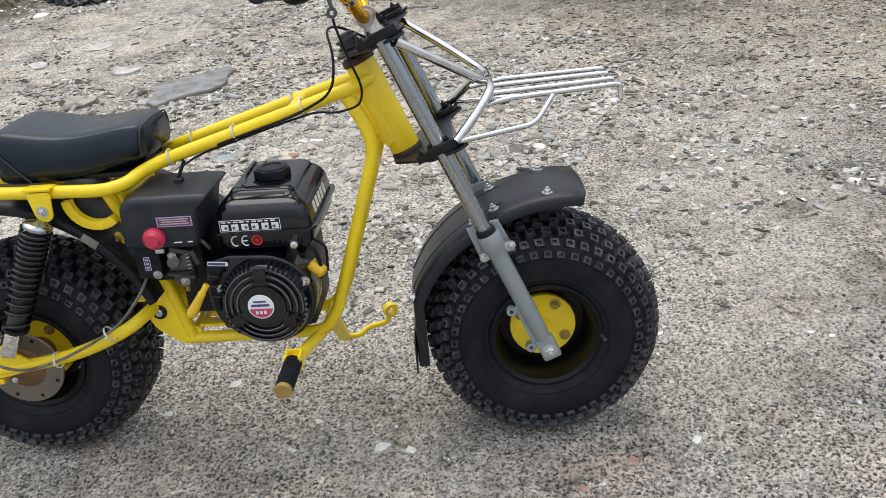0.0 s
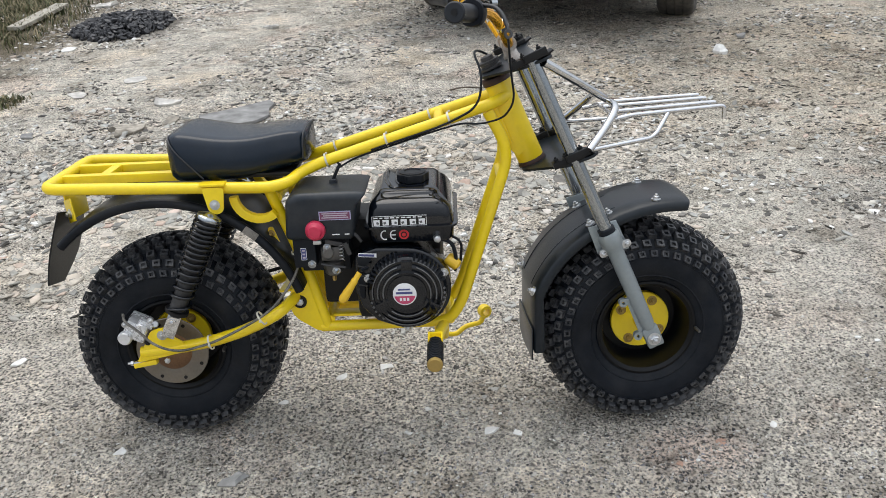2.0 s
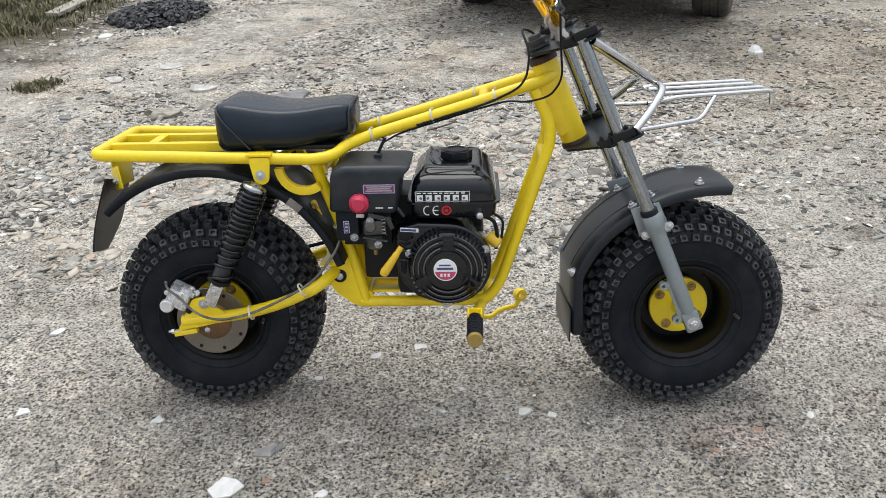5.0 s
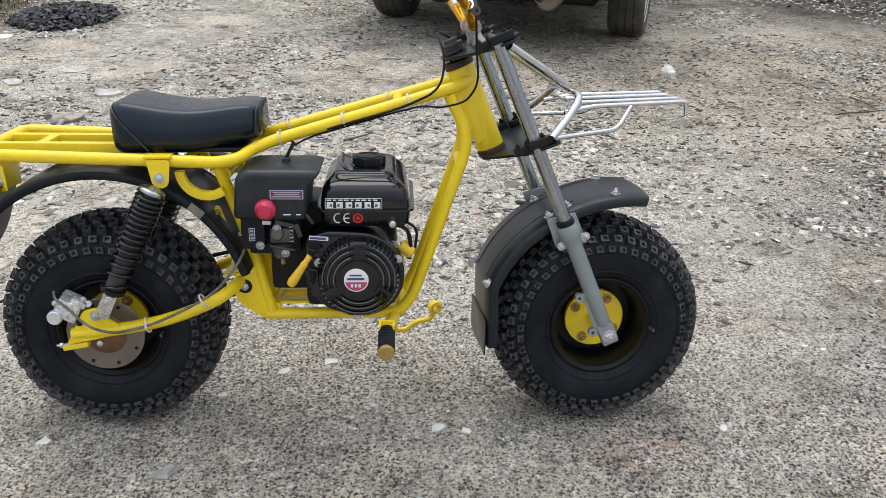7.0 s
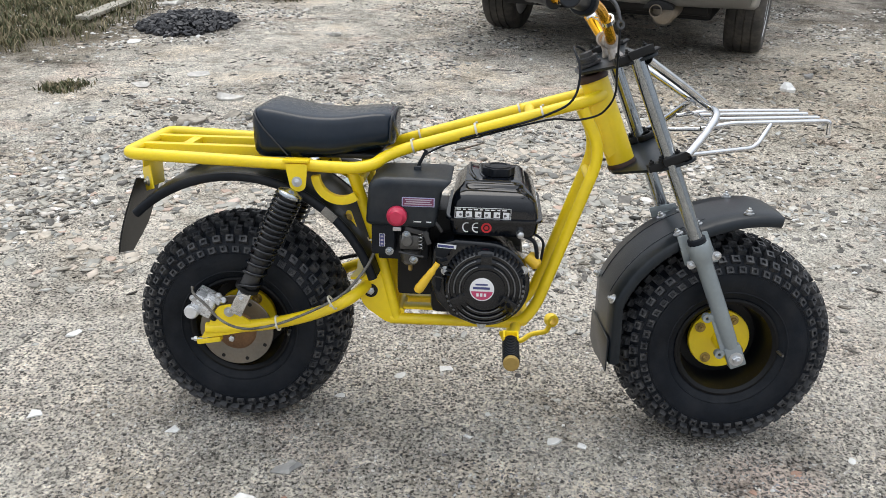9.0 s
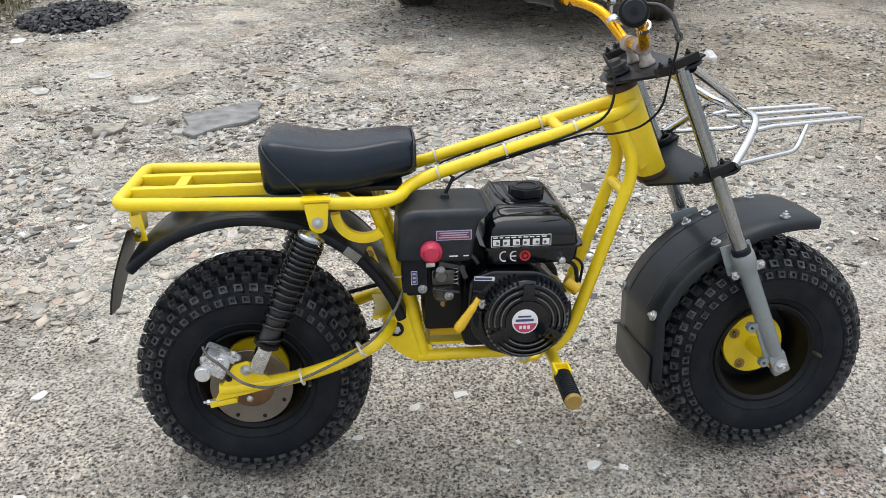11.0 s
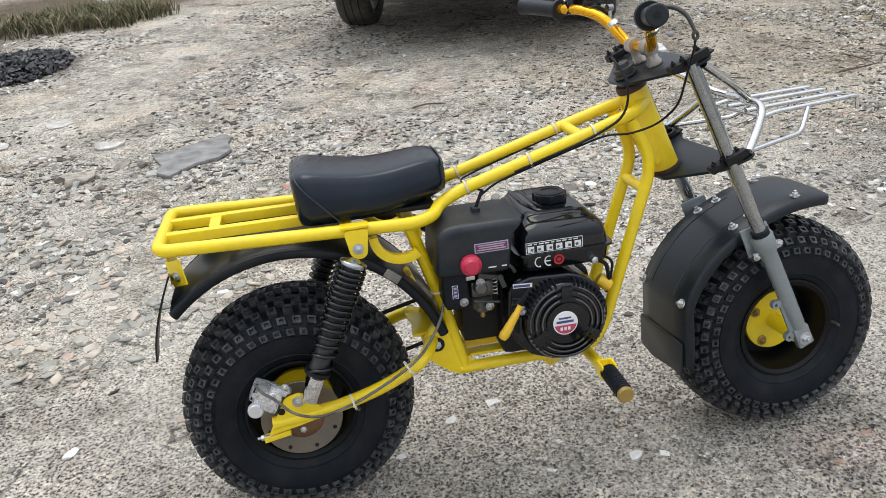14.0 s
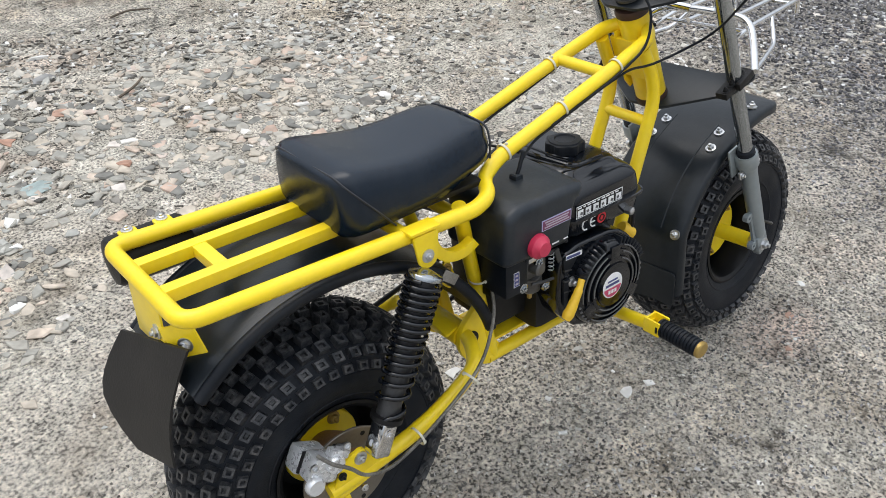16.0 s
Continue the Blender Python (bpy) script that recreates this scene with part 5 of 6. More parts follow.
bm = bmesh.new()
lathe(bm, [(0.017, 0.0), (0.022, 0.003), (0.022, 0.018), (0.019, 0.022), (0.019, 0.030), (0.012, 0.036), (0.0, 0.037)], (0.402, -0.122, 0.462), (0, 0, -1), 22)
box(bm, (0.402, -0.118, 0.480), (0.046, 0.044, 0.034), 0.006)
lathe(bm, [(0.013, 0.0), (0.013, 0.016), (0.010, 0.019)], (0.394, -0.138, 0.487), (0.2, -1, 0), 18)
part("carburettor", bm, cast_dark, engine, "small dull cast carburettor")
bm = bmesh.new()
lathe(bm, [(0.005, 0.0), (0.005, 0.014), (0.0035, 0.016)], (0.402, -0.122, 0.427), (0, 0, -1), 6)
part("drain_screw", bm, brass, engine)
bm = bmesh.new()
turns = [(0.426 + 0.005 * math.cos(k * 0.9), -0.150 + 0.005 * math.sin(k * 0.9), 0.468 + k * 0.0011) for k in range(36)]
tube(bm, turns, 0.0009, 5, 0)
part("governor_spring", bm, zinc, engine, "fine governor spring")
bm = bmesh.new()
box(bm, (0.418, -0.150, 0.508), (0.052, 0.004, 0.010), 0.001, Matrix.Rotation(radians(14), 4, "Y"))
box(bm, (0.440, -0.152, 0.496), (0.010, 0.004, 0.030), 0.001, Matrix.Rotation(radians(-20), 4, "Y"))
tube(bm, [(0.380, -0.150, 0.462), (0.405, -0.154, 0.458), (0.432, -0.150, 0.452)], 0.0028, 8, 0.01)
part("choke_lever", bm, carb_metal, engine)
bm = bmesh.new()
box(bm, (0.376, -0.152, 0.514), (0.018, 0.010, 0.009), 0.002)
part("linkage_block", bm, zinc, engine, "zinc linkage block")
for x, z in ((0.360, 0.463), (0.396, 0.500), (0.412, 0.446)):
    bm = bmesh.new()
    bolt(bm, (x, -0.151, z), (0, -1, 0), 0.006, 0.005)
    part("panel_bolt", bm, stanchion, engine)
print_bar(0.344, 0.487, 0.012, 0.028, -0.1512, white_print)
print_bar(0.344, 0.487, 0.0105, 0.0265, -0.1514, blue_print)
for k in range(3):
    print_bar(0.344, 0.495 - k * 0.008, 0.006, 0.0035, -0.1520, faint_print)
bm = bmesh.new()
tube(bm, [(0.445, -0.140, 0.535), (0.462, -0.145, 0.522), (0.470, -0.142, 0.508)], 0.004, 8, 0.01)
part("fuel_tap", bm, carb_metal, engine)
print_bar(0.482, 0.4785, 0.040, 0.009, -0.1508, white_print, 4)
print_bar(0.480, 0.4785, 0.034, 0.005, -0.1514, blue_print, 4)
for k in range(3):
    bm = bmesh.new()
    box(bm, (0.468, -0.149, 0.452 - k * 0.022), (0.018, 0.006, 0.003), 0.001, Matrix.Rotation(radians(12), 4, "Y"))
    part("housing_rib", bm, carb_metal, engine)
# things by the cylinder head: plug cap, yellow filler
bm = bmesh.new()
lathe(bm, [(0.012, 0.0), (0.015, 0.005), (0.013, 0.03), (0.008, 0.034)], (0.655, -0.110, 0.452), (0.7, -0.2, -0.6), 12)
part("oil_cap", bm, yellow_plastic, engine, "yellow oil filler cap")
bm = bmesh.new()
tube(bm, [(0.640, -0.12, 0.500), (0.668, -0.125, 0.492), (0.676, -0.12, 0.455), (0.672, -0.11, 0.42)], 0.0045, 8, 0.02)
tube(bm, [(0.650, -0.10, 0.505), (0.69, -0.11, 0.490), (0.684, -0.10, 0.43)], 0.003, 8, 0.02)
part("throttle_wire", bm, plastic, engine)
bm = bmesh.new()
lathe(bm, [(0.008, 0), (0.008, 0.014), (0.005, 0.016)], (0.634, -0.135, 0.508), (0.2, -1, 0), 6)
part("governor_nut", bm, zinc, engine)
bm = bmesh.new()
lathe(bm, [(0.020, 0.0), (0.055, 0.002), (0.055, 0.06), (0.020, 0.064)], (0.545, 0.085, 0.375), (0, 1, 0), 28)
part("clutch_drum", bm, matt_black, engine, "black clutch drum")
# drive chain and exhaust on the far side
bm = bmesh.new()
for z0, z1 in ((0.43, 0.300), (0.32, 0.185)):
    tube(bm, [(0.545, 0.118, z0), (0.010, 0.118, z1)], 0.005, 6)
part("chain", bm, matt_black, engine, "oily drive chain")
exhaust = new("exhaust")
exhaust.parent = bike
exhaust["label"] = "black exhaust pipe and silencer under the rack"
bm = bmesh.new()
tube(bm, [(0.47, 0.10, 0.46), (0.40, 0.16, 0.50), (0.28, 0.178, 0.56), (0.10, 0.178, 0.600), (-0.08, 0.168, 0.600)], 0.016, 14, 0.06)
part("pipe", bm, matt_black, exhaust)
bm = bmesh.new()
lathe(bm, [(0.012, -0.004), (0.036, 0.0), (0.040, 0.006), (0.040, 0.118), (0.036, 0.124), (0.012, 0.128)], (-0.075, 0.165, 0.606), (-1, 0, 0), 24)
part("silencer", bm, matt_black, exhaust, "matt black silencer")
for x in (-0.11, -0.165):
    bm = bmesh.new()
    plate(bm, round_outline([(x - 0.014, 0.135), (x + 0.014, 0.135), (x + 0.014, 0.168), (x - 0.014, 0.168)], 0.006), 0.6475, 0.6515, 0.001, axis="z")
    part("hanger", bm, yellow, exhaust, "yellow hanger tab")
    bm = bmesh.new()
    bolt(bm, (x, 0.160, 0.652), (0, 0, 1), 0.006, 0.005)
    part("hanger_bolt", bm, zinc, exhaust)

# ---------------- ground ----------------
def ground_z(x, y):
    """Gently uneven yard, level under the bike."""
    far = max(0.0, min(1.0, (math.hypot(x + 0.3, y - 1.6) - 1.2) / 2.0))
    rise = 0.02 * math.exp(-(((x + 0.2) / 1.0) ** 2 + ((y - 6.9) / 0.9) ** 2))
    rut = 0.007 * math.exp(-(((x - 0.25) / 0.22) ** 2 + ((y - 1.50) / 0.13) ** 2))
    return rise - rut + (0.010 * noise.noise((x * 0.9, y * 0.9, 3.1)) + 0.006 * noise.noise((x * 4, y * 4, 7.7)) + 0.004 * noise.noise((x * 11, y * 11, 2.3))) * far - 0.002


def steps(lo, hi, fine, edge, n_edge):
    mid = list(np.arange(lo, hi + 1e-6, fine))
    out = [hi + edge * ((k / n_edge) ** 3) for k in range(1, n_edge + 1)]
    return [lo - (v - hi) for v in reversed(out)] + mid + out


xs, ys = steps(-4.5, 10.0, 0.045, 400, 14), steps(-1.5, 9.0, 0.045, 400, 14)
gv = [(x, y, ground_z(x, y)) for y in ys for x in xs]
gf = [(j * len(xs) + i, j * len(xs) + i + 1, (j + 1) * len(xs) + i + 1, (j + 1) * len(xs) + i) for j in range(len(ys) - 1) for i in range(len(xs) - 1)]


def ground_material():
    m = bpy.data.materials.new("yard_ground")
    m.use_nodes = True
    n, ln = m.node_tree.nodes, m.node_tree.links
    b = n["Principled BSDF"]
    co = n.new("ShaderNodeTexCoord")

    def tex(kind, scale, detail=6, rough=0.6):
        t = n.new(kind)
        t.inputs["Scale"].default_value = scale
        if kind == "ShaderNodeTexNoise":
            t.inputs["Detail"].default_value, t.inputs["Roughness"].default_value = detail, rough
        ln.new(co.outputs["Object"], t.inputs["Vector"])
        return t

    def ramp(src, stops):
        r = n.new("ShaderNodeValToRGB")
        e = r.color_ramp.elements
        while len(e) < len(stops):
            e.new(0.5)
        for k, (p, c) in enumerate(stops):
            e[k].position, e[k].color = p, (*c, 1) if isinstance(c, tuple) else (c, c, c, 1)
        ln.new(src, r.inputs[0])
        return r.outputs[0]

    def mix(fac, a, c):
        q = n.new("ShaderNodeMix")
        q.data_type = "RGBA"
        for s, v in ((q.inputs[0], fac), (q.inputs[6], a), (q.inputs[7], c)):
            if isinstance(v, (tuple, float)):
                s.default_value = (*v, 1) if isinstance(v, tuple) else v
            else:
                ln.new(v, s)
        return q.outputs[2]

    def mixed(a, c):
        q = n.new("ShaderNodeMix")
        q.data_type, q.blend_type = "RGBA", "MULTIPLY"
        q.inputs[0].default_value = 1.0
        ln.new(a, q.inputs[6])
        ln.new(c, q.inputs[7])
        return q.outputs[2]

    def blob(cx, cy, rx, ry, soft=0.5):
        """A patch on the plan, with a ragged edge."""
        sep = n.new("ShaderNodeVectorMath")
        sep.operation = "SUBTRACT"
        ln.new(co.outputs["Object"], sep.inputs[0])
        sep.inputs[1].default_value = (cx, cy, 0)
        dv = n.new("ShaderNodeVectorMath")
        dv.operation = "DIVIDE"
        ln.new(sep.outputs[0], dv.inputs[0])
        dv.inputs[1].default_value = (rx, ry, 1000)
        le = n.new("ShaderNodeVectorMath")
        le.operation = "LENGTH"
        ln.new(dv.outputs[0], le.inputs[0])
        ad = n.new("ShaderNodeMath")
        ad.operation = "MULTIPLY_ADD"
        ln.new(ragged.outputs[0], ad.inputs[0])
        ad.inputs[1].default_value = 1.3
        ln.new(le.outputs["Value"], ad.inputs[2])
        mr = n.new("ShaderNodeMapRange")
        mr.interpolation_type = "SMOOTHSTEP"
        mr.inputs[1].default_value, mr.inputs[2].default_value, mr.inputs[3].default_value, mr.inputs[4].default_value = 1.65 - soft, 1.65 + soft, 1.0, 0.0
        ln.new(ad.outputs[0], mr.inputs[0])
        return mr.outputs[0]

    ragged = tex("ShaderNodeTexNoise", 2.2, 8, 0.65)
    big, mid, fine = tex("ShaderNodeTexNoise", 0.8, 5), tex("ShaderNodeTexNoise", 6.0, 8, 0.7), tex("ShaderNodeTexNoise", 90, 6, 0.75)
    grit = tex("ShaderNodeTexVoronoi", 130)
    grit2 = tex("ShaderNodeTexVoronoi", 55)
    coarse = tex("ShaderNodeTexNoise", 42, 5, 0.7)
    sand = ramp(mid.outputs[0], [(0.28, (0.27, 0.242, 0.205)), (0.42, (0.49, 0.448, 0.385)), (0.58, (0.64, 0.59, 0.515)), (0.75, (0.76, 0.715, 0.64))])
    sand = mix(ramp(big.outputs[0], [(0.42, 0.0), (0.60, 0.65)]), sand, (0.56, 0.515, 0.445))
    pale = tex("ShaderNodeTexNoise", 1.3, 6, 0.6)
    sand = mix(ramp(pale.outputs[0], [(0.48, 0.0), (0.58, 0.85)]), sand, mix(fine.outputs[0], (0.58, 0.53, 0.455), (0.80, 0.745, 0.655)))
    tint = tex("ShaderNodeTexNoise", 1.7, 5, 0.6)
    sand = mixed(sand, ramp(tint.outputs[0], [(0.36, (1.02, 0.985, 0.93)), (0.46, (1.0, 1.0, 1.0)), (0.54, (0.97, 1.0, 1.01)), (0.64, (1.05, 0.99, 0.97))]))
    cell = tex("ShaderNodeTexVoronoi", 26)
    warp = n.new("ShaderNodeVectorMath")
    warp.operation = "MULTIPLY_ADD"
    ln.new(mid.outputs["Color"], warp.inputs[0])
    warp.inputs[1].default_value = (0.09, 0.09, 0.0)
    ln.new(co.outputs["Object"], warp.inputs[2])
    ln.new(warp.outputs[0], cell.inputs["Vector"])
    sand = mix(ramp(pale.outputs[0], [(0.45, 0.85), (0.6, 0.3)]), sand, mixed(sand, ramp(cell.outputs["Color"], [(0.0, 0.5), (0.3, 0.85), (0.7, 1.05), (1.0, 1.35)])))
    dark = ramp(grit2.outputs["Color"], [(0.0, (0.035, 0.035, 0.037)), (0.5, (0.11, 0.108, 0.11)), (0.85, (0.21, 0.205, 0.205)), (1.0, (0.40, 0.39, 0.38))])
    col = mix(blob(2.95, 2.05, 1.25, 1.2), sand, dark)
    col = mix(blob(4.1, 4.1, 1.3, 0.95), col, mix(fine.outputs[0], (0.09, 0.072, 0.036), (0.32, 0.265, 0.155)))
    col = mix(blob(5.7, 6.9, 3.0, 2.0), col, mix(fine.outputs[0], (0.035, 0.030, 0.025), (0.12, 0.105, 0.088)))
    col = mix(blob(-2.2, 8.7, 1.3, 1.0), col, mix(fine.outputs[0], (0.09, 0.065, 0.045), (0.25, 0.20, 0.15)))
    col = mix(blob(2.3, 4.6, 1.5, 1.5, 0.7), col, mix(coarse.outputs[0], mixed(sand, ramp(coarse.outputs[0], [(0.0, (0.44, 0.385, 0.30)), (1.0, (0.66, 0.60, 0.50))])), sand))
    col = mix(blob(-0.45, 8.3, 0.22, 0.12, 0.4), col, (0.05, 0.045, 0.04))
    col = mix(blob(-3.6, 6.4, 1.2, 1.6), col, mix(fine.outputs[0], (0.06, 0.052, 0.032), (0.20, 0.165, 0.11)))
    col = mix(blob(-2.2, 6.35, 0.33, 0.34), col, (0.02, 0.02, 0.02))
    # foreground darkened in colour, adding to the bike's soft shadow
    col = mix(blob(0.6, 0.75, 2.4, 0.85, 0.9), col, mix(0.16, sand, dark))
    col = mix(blob(1.85, 1.75, 0.95, 1.0, 0.8), col, mix(0.48, sand, dark))
    # pale sand under the bike, painted lighter still to offset its shade
    col = mix(blob(-0.25, 1.95, 1.1, 0.42, 0.8), col, mix(fine.outputs[0], (0.48, 0.44, 0.38), (0.75, 0.70, 0.62)))
    # brick-tinted patches, their colour lifted to offset shade by the front wheel
    col = mix(blob(0.34, 1.31, 0.13, 0.07, 0.7), col, (0.62, 0.52, 0.45))
    col = mix(blob(0.95, 1.22, 0.12, 0.08, 0.7), col, (0.60, 0.51, 0.45))
    wide = n.new("ShaderNodeVectorMath")
    wide.operation = "MULTIPLY_ADD"
    ln.new(ragged.outputs["Color"], wide.inputs[0])
    wide.inputs[1].default_value = (0.7, 0.7, 0.0)
    ln.new(co.outputs["Object"], wide.inputs[2])
    split = n.new("ShaderNodeTexVoronoi")
    split.feature = "DISTANCE_TO_EDGE"
    split.inputs["Scale"].default_value = 3.2
    ln.new(wide.outputs[0], split.inputs["Vector"])
    here = tex("ShaderNodeTexNoise", 3.4, 4, 0.6)
    # cracks have no relief: their inner shade is painted as dark lines
    crack_shade = mix(ramp(here.outputs[0], [(0.54, 0.0), (0.60, 1.0)]), (1.0, 1.0, 1.0), ramp(split.outputs["Distance"], [(0.0, 0.22), (0.018, 0.45), (0.04, 1.0)]))
    pep = tex("ShaderNodeTexNoise", 125, 2, 0.5)
    speck = ramp(pep.outputs[0], [(0.36, 0.14), (0.44, 0.76), (0.53, 1.08), (0.65, 1.40)])
    speck = mix(ramp(pale.outputs[0], [(0.44, 1.0), (0.60, 0.6)]), (1.0, 1.0, 1.0), speck)
    speck = mixed(speck, ramp(coarse.outputs[0], [(0.32, 0.46), (0.43, 0.98), (0.56, 1.14), (0.70, 1.45)]))
    speck = mixed(speck, crack_shade)
    damp = tex("ShaderNodeTexNoise", 3.6, 7, 0.68)
    speck = mixed(speck, ramp(damp.outputs[0], [(0.34, (0.62, 0.59, 0.55)), (0.44, (0.90, 0.89, 0.87)), (0.52, (1.06, 1.05, 1.04)), (0.66, (1.14, 1.12, 1.10))]))
    tone = n.new("ShaderNodeMix")
    tone.data_type, tone.blend_type = "RGBA", "MULTIPLY"
    tone.inputs[0].default_value = 1.0
    ln.new(col, tone.inputs[6])
    ln.new(speck, tone.inputs[7])
    ln.new(tone.outputs[2], b.inputs["Base Color"])
    b.inputs["Roughness"].default_value = 0.95
    b.inputs["Specular IOR Level"].default_value = 0.2
    hs = n.new("ShaderNodeMath")
    hs.operation = "MULTIPLY_ADD"
    ln.new(grit2.outputs["Distance"], hs.inputs[0])
    hs.inputs[1].default_value = -0.7
    ln.new(fine.outputs[0], hs.inputs[2])
    h2 = n.new("ShaderNodeMath")
    h2.operation = "MULTIPLY_ADD"
    ln.new(grit.outputs["Distance"], h2.inputs[0])
    h2.inputs[1].default_value = -0.5
    ln.new(hs.outputs[0], h2.inputs[2])
    bp = n.new("ShaderNodeBump")
    bp.inputs["Strength"].default_value, bp.inputs["Distance"].default_value = 1.0, 0.010
    h3 = n.new("ShaderNodeMath")
    h3.operation = "MULTIPLY_ADD"
    ln.new(coarse.outputs[0], h3.inputs[0])
    h3.inputs[1].default_value = 2.5
    ln.new(h2.outputs[0], h3.inputs[2])
    h4 = n.new("ShaderNodeMath")
    h4.operation = "MULTIPLY_ADD"
    ln.new(pep.outputs[0], h4.inputs[0])
    h4.inputs[1].default_value = 1.0
    ln.new(h3.outputs[0], h4.inputs[2])
    ln.new(h4.outputs[0], bp.inputs["Height"])
    ln.new(bp.outputs[0], b.inputs["Normal"])
    return m


ground = mesh_object("ground", gv, gf, ground_material(), smooth=True)
tagged(ground, "trampled sandy yard strewn with gravel and rubble", "ground", kind="structure")

# ---------------- loose stone ----------------
def chip_shapes(count, sides, flat, rng):
    """A few irregular stones: a ragged outline, a wider middle and a tilted top."""
    shapes = []
    for _ in range(count):
        n = sides + rng.randint(-1, 1)
        ph = rng.random() * 6.28
        rad = [rng.uniform(0.45, 1.4) for _ in range(n)]
        v = []
        for lv, f in ((0.0, 0.9), (0.5, 1.0), (1.0, 0.87)):
            for k in range(n):
                a = ph + 2 * math.pi * k / n
                v.append((f * rad[k] * math.cos(a), f * rad[k] * math.sin(a) * 0.75, flat * (lv + (rng.uniform(-0.2, 0.2) if lv == 1 else 0))))
        f = [tuple(2 * n + k for k in range(n))]
        for lv in range(2):
            for k in range(n):
                f.append((lv * n + k, lv * n + (k + 1) % n, (lv + 1) * n + (k + 1) % n, (lv + 1) * n + k))
        shapes.append((np.array(v), f))
    return shapes


def scatter(name, count, place, size, flat, material, label, category, seed, sides=6, tilt=0.25, sink=0.25, thin=1.0, turn=6.283, heap=None):
    rng = random.Random(seed)
    shapes = chip_shapes(12, sides, flat, rng)
    verts, faces, base = [], [], 0
    made = 0
    while made < count:
        x, y = place(rng)
        if x is None:
            continue
        v, f = shapes[rng.randrange(len(shapes))]
        s = size(rng, x, y) * (1.0 if x > 1.6 else 0.36 + 0.64 * max(0.0, min(1.0, (y - 1.45) / 0.45)))  # only crumbs on the trodden side
        m = np.array((Matrix.Rotation((rng.random() - 0.5) * turn, 3, "Z") @ Matrix.Rotation(rng.gauss(0, tilt), 3, "X") @ Matrix.Rotation(rng.gauss(0, tilt), 3, "Y")))
        w = (v * s * np.array((1, thin, 1))) @ m.T
        w += np.array((x, y, ground_z(x, y) - s * flat * sink + (heap(x, y) * rng.random() if heap else 0)))
        verts.append(w)
        faces += [tuple(i + base for i in q) for q in f]
        base += len(w)
        made += 1
    ob = mesh_object(name, np.concatenate(verts).tolist(), faces, material)
    return tagged(ob, label, category, kind="stuff")


def grit(name, count, area, size, material, label, seed, tall=0.8):
    """Tiny blunt grains laid out in one go: area(rs, n) gives their places."""
    rs = np.random.RandomState(seed)
    xy = area(rs, count)
    n = len(xy)
    zs = np.array([ground_z(x, y) for x, y in xy])
    s = rs.uniform(*size, n) * (1 + 0.14 * np.maximum(0, xy[:, 1]))
    a = rs.uniform(0, 6.283, n)
    ang = a[:, None] + np.array([0, 1.5708, 3.1416, 4.7124])[None] + rs.uniform(-0.7, 0.7, (n, 4))
    low = rs.uniform(0.5, 1.45, (n, 4)) * s[:, None]
    top = low * rs.uniform(0.6, 0.95, (n, 4))
    v = np.zeros((n, 8, 3))
    v[:, :4, 0], v[:, :4, 1] = xy[:, :1] + low * np.cos(ang), xy[:, 1:] + low * np.sin(ang)
    v[:, 4:, 0], v[:, 4:, 1] = xy[:, :1] + top * np.cos(ang), xy[:, 1:] + top * np.sin(ang)
    v[:, :4, 2] = (zs - 0.0015)[:, None]
    v[:, 4:, 2] = zs[:, None] + s[:, None] * tall * rs.uniform(0.35, 1.0, (n, 4))
    quad = np.array([[0, 1, 5, 4], [1, 2, 6, 5], [2, 3, 7, 6], [3, 0, 4, 7], [4, 5, 6, 7]])
    f = (quad[None] + 8 * np.arange(n)[:, None, None]).reshape(-1)
    me = bpy.data.meshes.new(name)
    me.vertices.add(8 * n)
    me.vertices.foreach_set("co", v.reshape(-1))
    me.loops.add(len(f))
    me.loops.foreach_set("vertex_index", f)
    me.polygons.add(5 * n)
    me.polygons.foreach_set("loop_start", np.arange(5 * n) * 4)
    me.update(calc_edges=True)
    me.materials.append(material)
    return tagged(new(name, me), label, "gravel", kind="stuff")


def rubbly(x, y):
    """How stony the yard is at a place: bare trodden sand lies between stony patches."""
    m = noise.noise((x * 0.9, y * 1.0, 5.5)) + 0.7 * noise.noise((x * 2.7, y * 2.7, 1.2)) + 0.45 * noise.noise((x * 8, y * 8, 4.4))
    return max(0.02, min(1.0, 0.30 + 2.1 * m))


def thinned(area):
    def f(rs, n):
        xy = area(rs, int(n * 1.5))
        keep = np.array([rubbly(x, y) for x, y in xy]) * 0.5 + 0.5 * np.clip((1.9 - xy[:, 1]) / 0.6, 0, 1) > rs.random_sample(len(xy)) * 0.5
        return xy[keep][:n]
    return f


def yard_area(rs, n):
    y = -0.4 + 6.0 * rs.random_sample(n) ** 1.7
    w = 1.7 + 0.5 * (y + 0.4)
    return np.stack([-0.1 + rs.uniform(-1, 1, n) * w + 0.28 * np.maximum(0, y - 1.5), y], 1)


def oval_area(cx, cy, rx, ry):
    def f(rs, n):
        a, r = rs.uniform(0, 6.283, n), np.sqrt(rs.random_sample(n)) * (0.7 + 0.4 * rs.random_sample(n))
        return np.stack([cx + rx * r * np.cos(a), cy + ry * r * np.sin(a)], 1)
    return f


def in_yard(rng):
    """More stones near the bike, thinning towards the car."""
    y = -0.4 + 7.5 * rng.random() ** 1.5
    w = 1.6 + 0.50 * (y + 0.4)
    return -0.1 + rng.uniform(-w, w) + 0.28 * max(0, y - 1.5), y


def patch(cx, cy, rx, ry):
    def f(rng):
        a, r = rng.random() * 6.283, math.sqrt(rng.random()) * (0.75 + 0.35 * rng.random())
        return cx + rx * r * math.cos(a), cy + ry * r * math.sin(a)
    return f


